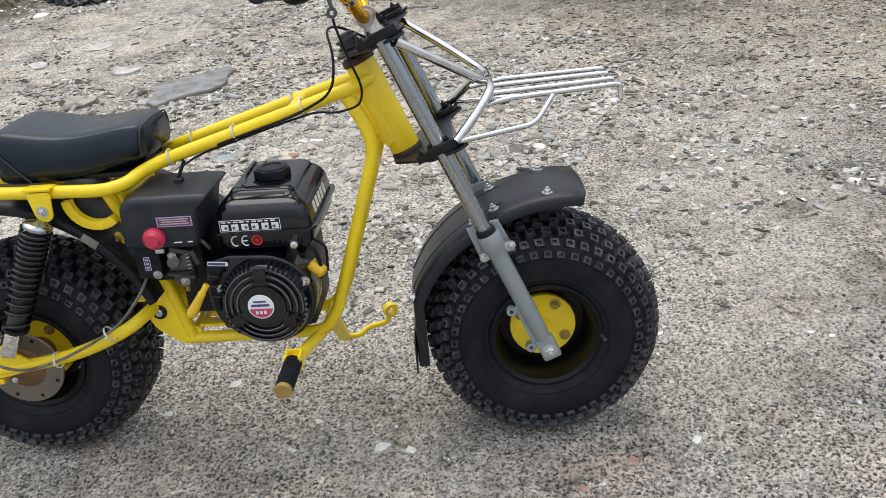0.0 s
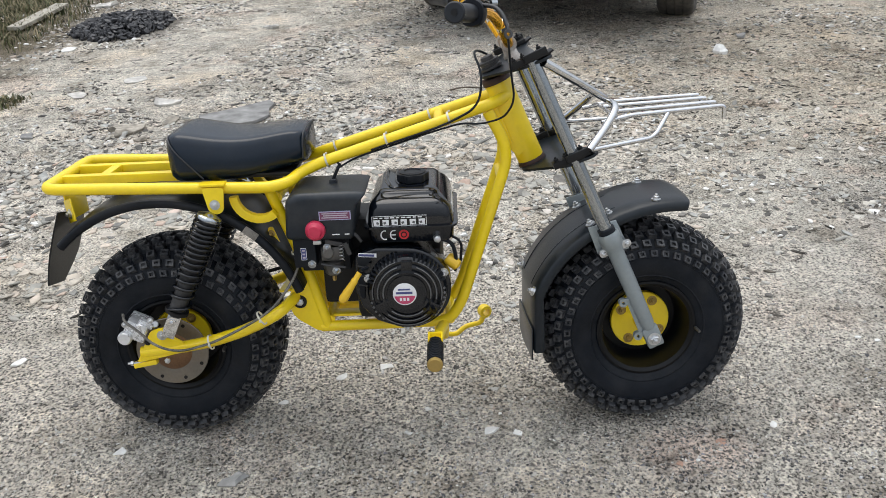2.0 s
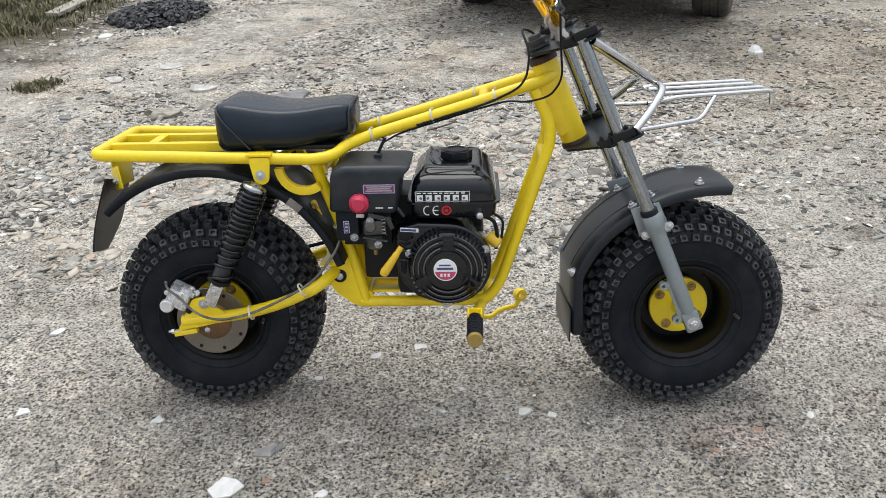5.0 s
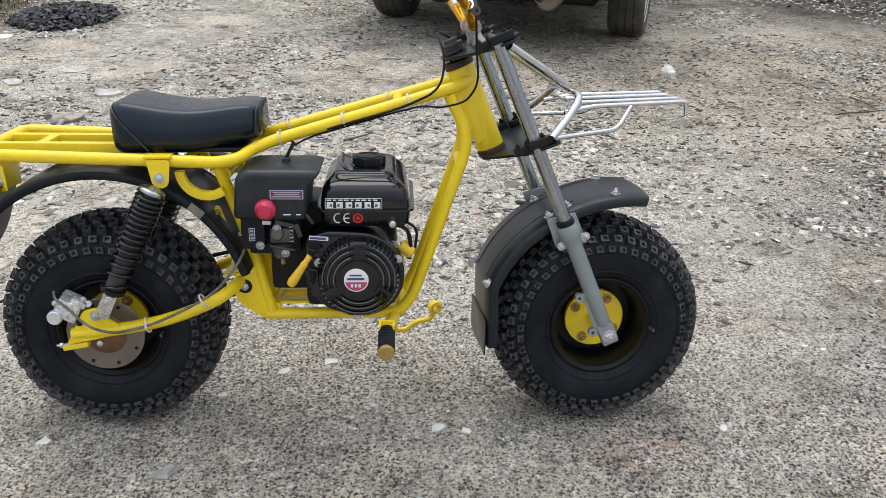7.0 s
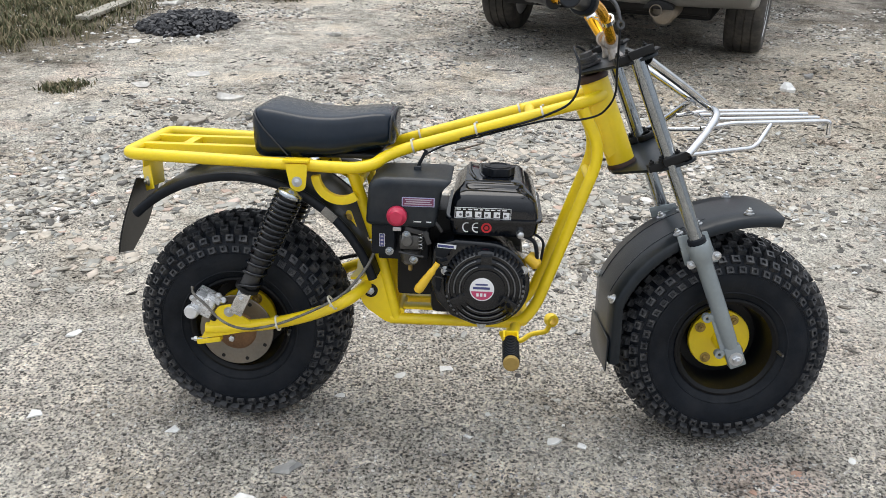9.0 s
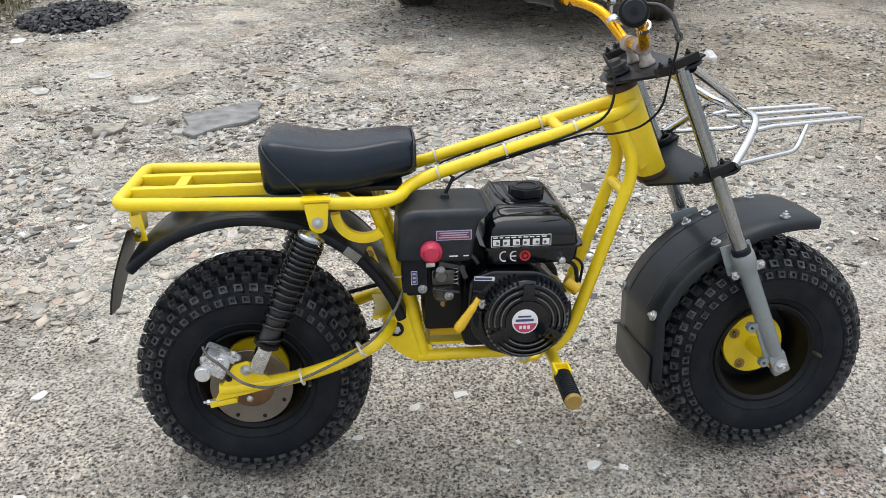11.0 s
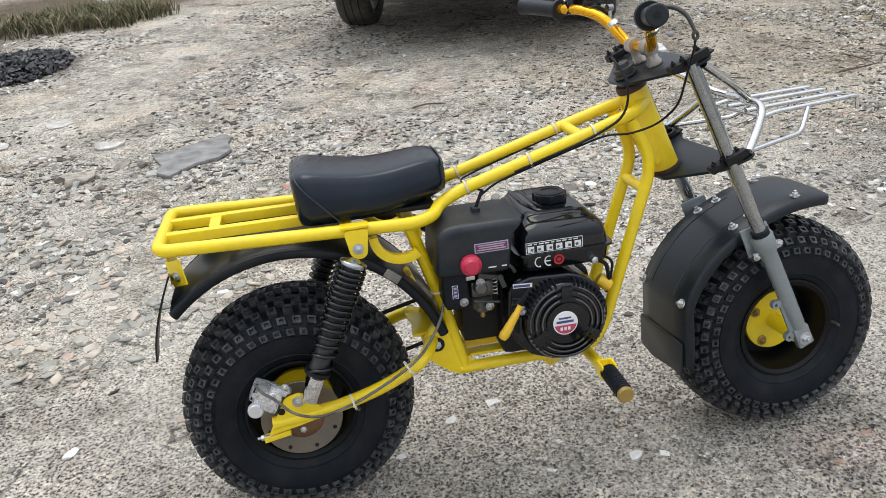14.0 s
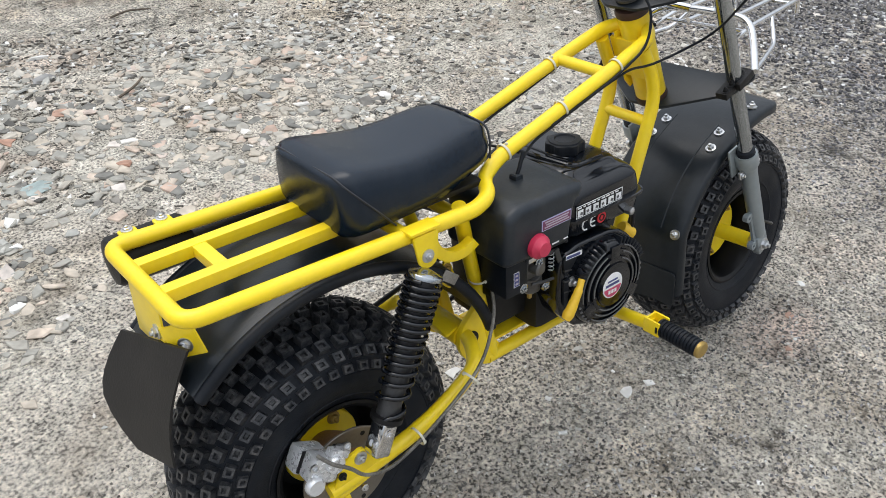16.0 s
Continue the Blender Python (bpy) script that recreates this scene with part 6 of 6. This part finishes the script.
def stony(place):
    def f(rng):
        x, y = place(rng)
        return (x, y) if rubbly(x, y) > rng.random() else (None, None)
    return f


def clumped(scale, cut, seed):
    def f(rng):
        x, y = in_yard(rng)
        if noise.noise((x * scale, y * scale, seed)) < cut or rubbly(x, y) < rng.random():
            return None, None
        return x, y
    return f


grit("gravel", 46000, thinned(yard_area), (0.0016, 0.0044), grain_mat, "fine grey and beige gravel grains", 11)
grit("gravel", 24000, oval_area(-0.1, 1.3, 1.6, 0.85), (0.0016, 0.0042), grain_mat, "crushed gravel grains round the bike", 12, 0.7)
scatter("white_chips", 260, patch(-0.3, 1.8, 1.0, 0.45), lambda r, x, y: r.uniform(0.004, 0.012), 0.35, pale_stone, "pale stone flakes under the bike", "gravel", 33, 4, 0.3)
scatter("rubble", 2300, stony(patch(-0.1, 1.9, 1.5, 0.6)), lambda r, x, y: r.uniform(0.005, 0.015), 0.3, rubble_mat, "small angular stone flakes under the bike", "rubble", 14, 5, 0.3)
scatter("gravel", 5200, clumped(1.4, 0.0, 4.0), lambda r, x, y: r.uniform(0.006, 0.016) * (1 + 0.06 * y), 0.35, rubble_mat, "flat broken stone chips", "gravel", 12)
scatter("gravel", 15000, patch(2.95, 2.05, 1.35, 1.25), lambda r, x, y: r.uniform(0.004, 0.011), 0.7, dark_chip_mat, "dark crushed gravel", "gravel", 13, 5)
scatter("rubble", 1500, stony(patch(-0.75, 3.2, 1.4, 0.95)), lambda r, x, y: r.uniform(0.007, 0.024) * (1 if r.random() < 0.93 else 1.7), 0.30, rubble_mat, "flat shards of slate, brick and mortar", "rubble", 15, 5, 0.28, 0.15)
scatter("rubble", 900, stony(patch(0.5, 3.0, 1.3, 0.9)), lambda r, x, y: r.uniform(0.007, 0.022), 0.30, rubble_mat, "flat shards of slate, brick and mortar", "rubble", 16, 6, 0.2)
scatter("rubble", 1900, patch(4.1, 4.3, 1.25, 1.2), lambda r, x, y: r.uniform(0.008, 0.024) * (1 if r.random() < 0.93 else 2.2), 0.35, moss_rubble, "broken stone among dry grass", "rubble", 17, 6, 0.25)
scatter("rubble", 320, patch(6.6, 5.6, 1.8, 1.0), lambda r, x, y: r.uniform(0.03, 0.11), 0.35, dim_rubble, "heap of flat broken stones", "rubble", 18, 6, 0.3)
scatter("white_chips", 1100, stony(in_yard), lambda r, x, y: r.uniform(0.004, 0.012) * (1 + 0.14 * y), 0.45, white_stone, "scattered white stone flakes", "gravel", 19, 4)
scatter("rubble", 1700, clumped(0.9, 0.05, 9.0), lambda r, x, y: r.uniform(0.010, 0.024) * (1 + 0.08 * y), 0.28, rubble_mat, "flat pale stone shards pressed into the soil", "rubble", 22, 5, 0.12, 0.45)
scatter("coal_heap", 2000, patch(-2.25, 6.4, 0.34, 0.46), lambda r, x, y: r.uniform(0.008, 0.030), 0.8, coal_mat, "heap of black coal on the ground", "coal", 20, 6, 0.6, 0.0, heap=lambda x, y: 0.07 * max(0.0, 1 - ((x + 2.25) / 0.36) ** 2 - ((y - 6.4) / 0.5) ** 2))
scatter("twigs", 260, patch(3.4, 4.2, 1.8, 1.3), lambda r, x, y: r.uniform(0.01, 0.03), 0.15, twig_mat, "dry twigs and chips of bark", "twigs", 21, 4)


def far_area(rs, n):
    y = 2.2 + 5.3 * rs.random_sample(n)
    w = 1.8 + 0.5 * (y - 2)
    return np.stack([0.05 + rs.uniform(-1, 1, n) * w + 0.25 * np.maximum(0, y - 2), y], 1)


def far_yard(rng):
    y = 2.0 + 5.6 * rng.random()
    w = 1.8 + 0.5 * (y - 2)
    x = 0.05 + rng.uniform(-w, w) + 0.25 * (y - 2)
    return (x, y) if rubbly(x, y) > rng.random() else (None, None)


grit("gravel", 7000, oval_area(1.8, 1.40, 0.9, 0.65), (0.0024, 0.0060), dark_chip_mat, "dark gravel grains beside the front wheel", 28, 0.6)
grit("gravel", 6500, oval_area(0.2, 0.85, 1.7, 0.55), (0.0020, 0.0046), dark_chip_mat, "dark fine gravel grains", 29, 0.6)
scatter("rubble", 800, patch(-0.1, 3.25, 0.8, 0.55), lambda r, x, y: r.uniform(0.010, 0.036), 0.22, slate_rubble, "flat broken pieces of grey-green slate", "rubble", 30, 5, 0.16)
scatter("rubble", 700, patch(-1.5, 2.9, 0.8, 0.7), lambda r, x, y: r.uniform(0.010, 0.034), 0.22, slate_rubble, "flat broken pieces of grey-green slate", "rubble", 31, 5, 0.16)
grit("gravel", 17000, thinned(far_area), (0.0026, 0.0070), chip_mat, "coarse grains of mixed stone", 23, 0.6)
# thin dark slivers added in place of shaded crevice lines
scatter("crumbs", 4200, far_yard, lambda r, x, y: r.uniform(0.006, 0.024), 0.25, crevice_mat, "dark slivers standing in for shaded crevices", "crumbs", 24, 5, 0.2, 0.2, 0.35, 1.6)
scatter("rubble", 420, patch(0.1, 2.25, 0.95, 0.4), lambda r, x, y: r.uniform(0.006, 0.021), 0.28, rubble_mat, "broken flakes of pale stone behind the bike", "rubble", 34, 5, 0.25)
scatter("rubble", 1700, far_yard, lambda r, x, y: r.uniform(0.008, 0.028), 0.30, rubble_mat, "thin tilted shards of pale stone", "rubble", 25, 5, 0.3, 0.3, 0.6, 2.4)
scatter("rubble", 1100, patch(1.9, 4.2, 1.4, 1.5), lambda r, x, y: r.uniform(0.008, 0.026), 0.30, slate_rubble, "small flat shards of grey stone in brown soil", "rubble", 35, 5, 0.22, 0.3, 0.6)
# more dark slivers drawn as shaded crevices, here in the brown soil
scatter("crumbs", 1500, patch(1.9, 4.2, 1.5, 1.5), lambda r, x, y: r.uniform(0.006, 0.020), 0.28, crevice_mat, "dark slivers standing in for shaded crevices in brown soil", "crumbs", 36, 5, 0.2, 0.2, 0.4, 1.8)
scatter("rubble", 650, patch(1.4, 2.9, 0.8, 0.6), lambda r, x, y: r.uniform(0.006, 0.018), 0.30, rubble_mat, "broken flakes of stone beside the front wheel", "rubble", 37, 5, 0.25)
scatter("white_chips", 800, far_yard, lambda r, x, y: r.uniform(0.009, 0.022), 0.35, white_stone, "small white stone flakes", "gravel", 26, 4, 0.3, 0.3, 0.7)
scatter("rubble", 1300, patch(5.8, 6.9, 2.2, 1.6), lambda r, x, y: r.uniform(0.012, 0.05), 0.35, dim_rubble, "grey stones half sunk in dark soil", "rubble", 27, 6, 0.3)


def stone(x, y, s, flat, material, turn, label, seed, name="stone", sides=7):
    rng = random.Random(seed)
    (v, f), = chip_shapes(1, sides, flat, rng)
    rim = len(v) // 3
    lean = rng.random() * 6.283
    # broken top: drawn in and sloping to one side
    v[2 * rim:, :2] = v[2 * rim:, :2] * 0.62 + np.array((math.cos(lean), math.sin(lean))) * 0.22
    v[2 * rim:, 2] *= 0.75 + 0.45 * (v[2 * rim:, 0] * math.cos(lean) + v[2 * rim:, 1] * math.sin(lean))
    bm = bmesh.new()
    vs = [bm.verts.new(p) for p in (v * s).tolist()]
    for q in f:
        bm.faces.new([vs[i] for i in q])
    bmesh.ops.bevel(bm, geom=bm.edges[:], offset=s * 0.03, segments=1, affect="EDGES")
    ob = part(name, bm, material, None, "", 12, pose(x, y, ground_z(x, y) - s * flat * 0.12, 0, 0, turn))
    return tagged(ob, label, "stone", "loose stones")


for k, (x, y, s, fl, mt, turn) in enumerate((
        (-0.118, 1.439, 0.020, 0.35, white_stone, 20), (-0.051, 1.426, 0.014, 0.3, white_stone, 60), (-0.368, 1.746, 0.018, 0.4, white_stone, 10),
        (-0.265, 1.546, 0.011, 0.4, white_stone, 80), (1.654, 4.651, 0.048, 1.05, white_stone, -55), (-2.453, 5.727, 0.075, 0.25, white_stone, 10), (-2.60, 7.26, 0.11, 0.4, pale_stone, 30), (-1.517, 4.344, 0.075, 0.45, pale_stone, 5), (-1.115, 6.04, 0.055, 0.6, pale_stone, 50), (-1.02, 2.61, 0.03, 0.4, white_stone, 30), (-1.81, 8.78, 0.13, 0.8, white_stone, 0), (-1.364, 1.535, 0.024, 0.4, white_stone, 15),
        (-0.729, 1.338, 0.030, 0.35, grey_stone, 5), (-1.015, 1.478, 0.018, 0.35, white_stone, 40), (-0.637, 1.621, 0.014, 0.35, white_stone, 30),
        (0.562, 1.374, 0.013, 0.3, white_stone, 70), (-0.318, 1.459, 0.010, 0.5, white_stone, 0), (0.344, 1.277, 0.008, 0.5, white_stone, 0),
        (0.991, 1.686, 0.009, 0.5, white_stone, 0), (-0.485, 1.716, 0.016, 0.4, white_stone, 45), (-1.386, 2.734, 0.02, 0.4, white_stone, 12),
        (-0.368, 4.050, 0.035, 0.4, white_stone, 0), (3.142, 4.095, 0.06, 0.6, white_stone, 25), (0.806, 3.348, 0.030, 0.4, white_stone, 0),
        (-1.418, 1.906, 0.025, 0.3, white_stone, 70), (0.945, 1.707, 0.009, 0.5, white_stone, 0))):
    stone(x, y, s, fl, mt, turn, "pale angular stone flake" if mt is not grey_stone else "flat grey stone on the gravel", 50 + k)
for k, (x, y, s, fl, turn) in enumerate(((-0.80, 1.22, 0.042, 0.35, 40), (-0.59, 1.19, 0.016, 0.4, 0), (-0.50, 1.14, 0.014, 0.4, 30), (-0.55, 1.15, 0.011, 0.5, 0))):
    stone(x, y, s, fl, white_stone, turn, "white broken stone flake", 90 + k)
for k, (x, y, s, mt) in enumerate(((0.42, 1.33, 0.014, brick_mat), (0.30, 1.27, 0.012, brick_mat), (-0.72, 1.24, 0.010, brick_mat), (-0.50, 3.55, 0.040, brick_mat), (-0.72, 3.46, 0.034, brick_mat))):
    stone(x, y, s, 0.2, mt, 30 * k, "crumbled piece of red brick", 120 + k, "brick_piece")

# slate slab
bm = bmesh.new()
plate(bm, [(-1.280, 4.070), (-1.201, 4.110), (-1.107, 4.150), (-1.033, 4.205), (-0.941, 4.262), (-0.907, 4.195), (-0.929, 4.114), (-0.917, 4.011), (-0.977, 3.926), (-1.088, 3.886), (-1.201, 3.768), (-1.257, 3.836), (-1.236, 3.930)], 0.000, 0.016, 0.004, 2, axis="z")
tagged(part("slate_slab", bm, slate_mat, None, "", 30), "flat grey slab of weathered slate on the ground", "slab")
# grey shard and dark flat stone further back
for k, (x, y, s, fl, mt) in enumerate(((-2.1, 3.95, 0.05, 0.35, grey_stone), (-1.61, 3.94, 0.10, 0.42, brown_stone), (-1.42, 4.05, 0.07, 0.25, brown_stone), (-1.50, 3.80, 0.05, 0.4, brown_stone), (-2.06, 4.64, 0.08, 0.15, pale_stone), (-1.82, 4.91, 0.09, 0.15, pale_stone), (-0.49, 3.10, 0.035, 0.3, brick_mat), (-0.77, 3.13, 0.045, 0.25, teal_shard), (-0.42, 3.85, 0.05, 0.2, slate_mat), (1.9, 5.0, 0.07, 0.5, grey_stone), (5.1, 6.9, 0.2, 0.2, grey_stone), (5.5, 6.7, 0.18, 0.2, grey_stone))):
    stone(x, y, s, fl, mt, 25 * k, "flat weathered stone lying on the yard", 140 + k)

# ---------------- greenery at the edges ----------------
def tufts(name, count, place, height, material, label, seed):
    rng = random.Random(seed)
    verts, faces = [], []
    for _ in range(count):
        x, y = place(rng)
        z = ground_z(x, y)
        for _ in range(7):
            a, h = rng.random() * 6.283, height * rng.uniform(0.5, 1.3)
            w, ln_ = 0.003 + 0.003 * rng.random(), h * rng.uniform(0.3, 1.0)
            ca, sa = math.cos(a), math.sin(a)
            ox, oy = x + rng.gauss(0, 0.03), y + rng.gauss(0, 0.03)
            i = len(verts)
            for u, f in ((0, 1.0), (0.5, 0.8), (1.0, 0.1)):
                px, py, pz = ox + ca * ln_ * u * u, oy + sa * ln_ * u * u, z + h * (u - 0.25 * u * u)
                verts += [(px - sa * w * f, py + ca * w * f, pz), (px + sa * w * f, py - ca * w * f, pz)]
            faces += [(i, i + 1, i + 3, i + 2), (i + 2, i + 3, i + 5, i + 4)]
    ob = mesh_object(name, verts, faces, material)
    return tagged(ob, label, "grass", kind="stuff")


tufts("grass", 1500, patch(-3.85, 6.9, 1.15, 1.9), 0.085, grass_mat, "dry and green grass at the yard's edge", 31)
tufts("grass", 50, patch(-2.45, 4.55, 0.13, 0.12), 0.04, grass_mat, "low tuft of green grass", 32)
tufts("grass", 420, patch(-1.95, 7.9, 0.8, 0.5), 0.14, grass_mat, "grass beside the coal heap", 33)
tufts("grass", 300, patch(4.0, 4.3, 1.3, 1.0), 0.022, grass_mat, "thin dry grass between stones", 34)


def weed(x, y, spread, count, seed):
    """Broad-leaved plant: stems and many small cupped leaves."""
    rng = random.Random(seed)
    plant = new("weed")
    plant.matrix_basis = pose(x, y, ground_z(x, y))
    tagged(plant, "low bright green broad-leaved weed", "plant")
    bm = bmesh.new()
    verts, faces = [], []
    for _ in range(count):
        a, r = rng.random() * 6.283, spread * math.sqrt(rng.random())
        top = Vector((r * math.cos(a), r * math.sin(a), 0.10 + 0.22 * rng.random() * (1 - 0.5 * r / spread)))
        if rng.random() < 0.3:
            tube(bm, [(top.x * 0.5, top.y * 0.5, 0), tuple(top * 0.8), tuple(top)], 0.003, 5, 0.05)
        m = Matrix.Translation(top) @ Euler((rng.gauss(0, 0.5), rng.gauss(0, 0.5), rng.random() * 6.283)).to_matrix().to_4x4()
        s = rng.uniform(0.025, 0.055)
        i = len(verts)
        for px, py, pz in ((-1, 0, 0), (-0.3, 0.55, 0.12), (0.5, 0.45, 0.1), (1.1, 0, -0.15), (0.5, -0.45, 0.1), (-0.3, -0.55, 0.12), (0, 0, -0.04)):
            verts.append(m @ (Vector((px, py, pz)) * s))
        faces += [(i + 6, i + k, i + (k + 1) % 6) for k in range(6)]
    part("stems", bm, grass_mat, plant)
    mesh_object("leaves", verts, faces, leaf_mat, plant)


weed(7.15, 6.0, 0.45, 420, 41)
weed(7.7, 5.3, 0.4, 300, 42)

# old planks and sheets at the back
def board(x, y, length, width, turn, name, mat, label, z=0.0, th=0.04):
    bm = bmesh.new()
    box(bm, (0, 0, th / 2), (length, width, th), 0.006)
    ob = part(name, bm, mat, None, "", 30, pose(x, y, z, 1.0, 0, turn))
    return tagged(ob, label, "board")


board(7.46, 8.35, 0.52, 2.0, -19, "board", plank_mat, "pale weathered board lying on the ground")
board(8.08, 8.12, 0.74, 2.0, -18, "board", plank_mat, "pale weathered board lying on the ground")
board(-2.99, 6.82, 0.85, 0.11, 84, "plank", plank_mat, "narrow weathered plank on the ground", 0.02, 0.03)
for k, pts in enumerate(([(2.24, 3.80, 0.008), (2.38, 3.81, 0.012), (2.51, 3.84, 0.010)], [(2.48, 4.10, 0.006), (2.50, 3.97, 0.010), (2.49, 3.86, 0.008)], [(3.9, 6.6, 0.012), (4.1, 7.0, 0.02)], [(0.02, 4.25, 0.008), (0.1, 4.27, 0.014), (0.2, 4.24, 0.01)], [(-0.30, 3.52, 0.010), (-0.23, 3.55, 0.016), (-0.16, 3.62, 0.012)])):
    bm = bmesh.new()
    tube(bm, pts, [0.005, 0.0045, 0.003], 6, 0.05)
    tagged(part("stick", bm, twig_mat, None), "thin dry stick on the ground", "stick", "sticks")

# ---------------- parked car ----------------
car = new("car")
CAR_TURN = radians(-24)
car.matrix_basis = pose(1.74 - 0.85 * 1.13 * math.cos(CAR_TURN) + 0.80 * 1.13 * math.sin(CAR_TURN), 5.75 - 0.85 * 1.13 * math.sin(CAR_TURN) - 0.80 * 1.13 * math.cos(CAR_TURN), 0.0, 0, 0.3, -24) @ Matrix.Scale(1.13, 4)
tagged(car, "dusty silver saloon car parked on the yard", "car")
CW = 0.93


def arch(cy, r, n=14):
    return [(cy + r * math.cos(math.pi * (1 - k / n)), 0.30 + r * math.sin(math.pi * (1 - k / n))) for k in range(n + 1)]


side = [(0.12, 0.36)] + arch(0.80, 0.345) + arch(3.52, 0.345) + [(4.30, 0.28), (4.38, 0.42), (4.34, 0.62), (4.05, 0.74), (3.10, 0.90), (0.75, 0.97), (0.10, 0.95), (0.02, 0.70)]
bm = bmesh.new()
plate(bm, side, -CW, CW, 0.05, 3, axis="x")
part("body", bm, car_paint, car, "silver painted body", 40)
bm = bmesh.new()
for s, w0, w1 in ((0, 0.78, 0.60),):
    lo = [(0.62, 0.95), (3.05, 0.90)]
    hi = [(1.15, 1.42), (2.45, 1.42)]
    v = [bm.verts.new((sx * (w0 if z < 1.2 else w1), y, z)) for sx in (-1, 1) for y, z in (lo[0], hi[0], hi[1], lo[1])]
    bm.faces.new(v[:4])
    bm.faces.new(v[4:])
    for k in range(4):
        bm.faces.new((v[k], v[(k + 1) % 4], v[4 + (k + 1) % 4], v[4 + k]))
bmesh.ops.bevel(bm, geom=bm.edges[:], offset=0.05, segments=3, affect="EDGES")
part("cabin", bm, car_glass, car, "dark glazed cabin", 40)
bm = bmesh.new()
plate(bm, round_outline([(-0.54, 1.20), (0.54, 1.20), (0.54, 2.42), (-0.54, 2.42)], 0.1), 1.405, 1.44, 0.012, axis="z")
part("roof", bm, car_paint, car)
# rear bumper, rounded at the corners, tucked under at the bottom
bm = bmesh.new()
rings = []
for z, out, w in ((0.345, 0.10, 0.80), (0.352, 0.03, 0.85), (0.375, -0.02, 0.885), (0.43, -0.055, 0.900), (0.50, -0.065, 0.905), (0.58, -0.06, 0.905), (0.62, -0.045, 0.903), (0.635, -0.02, 0.895), (0.66, 0.0, 0.89)):
    ring = []
    for k in range(25):
        u = -1 + k / 12
        cx = max(-1, min(1, u * 1.25))
        e = max(0.0, abs(u) - 0.8) / 0.2
        x = math.copysign(min(abs(u) / 0.86, 1.0), u) * w * 1.065 - 0.012
        y = out + 0.10 * abs(cx) ** 4 + (0.50 * max(0, abs(u) - 0.86) / 0.14)
        ring.append(bm.verts.new((x, y, z)))
    rings.append(ring)
for a, b in zip(rings, rings[1:]):
    for k in range(24):
        bm.faces.new((a[k], a[k + 1], b[k + 1], b[k]))
bmesh.ops.solidify(bm, geom=bm.faces[:], thickness=0.012)
part("rear_bumper", bm, car_paint, car, "silver rear bumper with scuffed lower edge", 40)
bm = bmesh.new()
box(bm, (0, 2.2, 0.30), (1.35, 3.9, 0.05), 0.01)
box(bm, (-0.38, 0.16, 0.315), (0.20, 0.10, 0.08), 0.02)
# long low slab added to keep light off the ground beneath
box(bm, (0.08, 2.0, 0.265), (1.20, 3.1, 0.10), 0.03)
part("underbody", bm, matt_black, car, "dark underbody with a lower slab added to block light")
bm = bmesh.new()
lathe(bm, [(0.029, 0.0), (0.033, 0.0), (0.033, 0.28), (0.029, 0.28)], (0.445, -0.075, 0.338), (0, 1, 0), 24, closed=True)
part("exhaust_tip", bm, disc_steel, car, "dull exhaust tail pipe")
bm = bmesh.new()
# bumper is not cut: a black plate draws the notch's shade
trim = [(0.455 + 0.078 * math.cos(radians(a)), 0.346 + 0.042 * math.sin(radians(a))) for a in range(0, 181, 12)]
plate(bm, trim, -0.062, 0.020, 0.002)
part("exhaust_notch_plate", bm, matt_black, car, "black plate standing in for the shaded notch round the tail pipe")
bm = bmesh.new()
lathe(bm, [(0.0, 0.0), (0.055, 0.006), (0.066, 0.02), (0.066, 0.40), (0.0, 0.42)], (0.475, -0.020, 0.318), (0, 1, 0), 24)
part("muffler", bm, disc_steel, car, "dull grey muffler under the bumper")
for s in (-1, 1):
    bm = bmesh.new()
    box(bm, (s * 0.66, 0.01, 0.80), (0.36, 0.08, 0.20), 0.03)
    part("tail_light", bm, lamp_red, car, "red tail light")
    bm = bmesh.new()
    box(bm, (s * 0.42, -0.066, 0.545), (0.16, 0.012, 0.035), 0.006)
    part("reflector", bm, lamp_red, car, "red bumper reflector")
bm = bmesh.new()
box(bm, (0, -0.012, 0.72), (0.52, 0.012, 0.112), 0.003)
part("plate_panel", bm, white_print, car)
for cy in (0.80, 3.52):
    for s in (-1, 1):
        wh = new("wheel")
        wh.parent = car
        wh.matrix_basis = pose(0.09 + s * 0.76, cy, 0.272) @ Matrix.Diagonal((1.12, 0.9, 0.9, 1.0))
        bm = bmesh.new()
        lathe(bm, [(0.195, -0.085), (0.215, -0.094), (0.270, -0.097), (0.288, -0.088), (0.298, -0.074), (0.303, -0.048), (0.303, -0.045), (0.296, -0.043), (0.296, -0.038), (0.304, -0.036), (0.305, -0.004), (0.297, -0.002), (0.297, 0.004), (0.305, 0.006), (0.304, 0.038), (0.296, 0.040), (0.296, 0.045), (0.303, 0.047), (0.298, 0.074), (0.288, 0.088), (0.270, 0.097), (0.215, 0.094), (0.195, 0.085)], (0, 0, 0), (1, 0, 0), 48, closed=True)
        part("tyre", bm, car_rubber, wh, "dusty grooved car tyre", 35)
        bm = bmesh.new()
        lathe(bm, [(0.02, s * 0.05), (0.06, s * 0.06), (0.15, s * 0.045), (0.185, s * 0.06), (0.200, s * 0.09), (0.200, s * -0.08), (0.15, s * -0.06), (0.02, s * -0.05)], (0, 0, 0), (1, 0, 0), 36, closed=True)
        part("rim", bm, rim_alloy, wh, "dull alloy rim", 35)
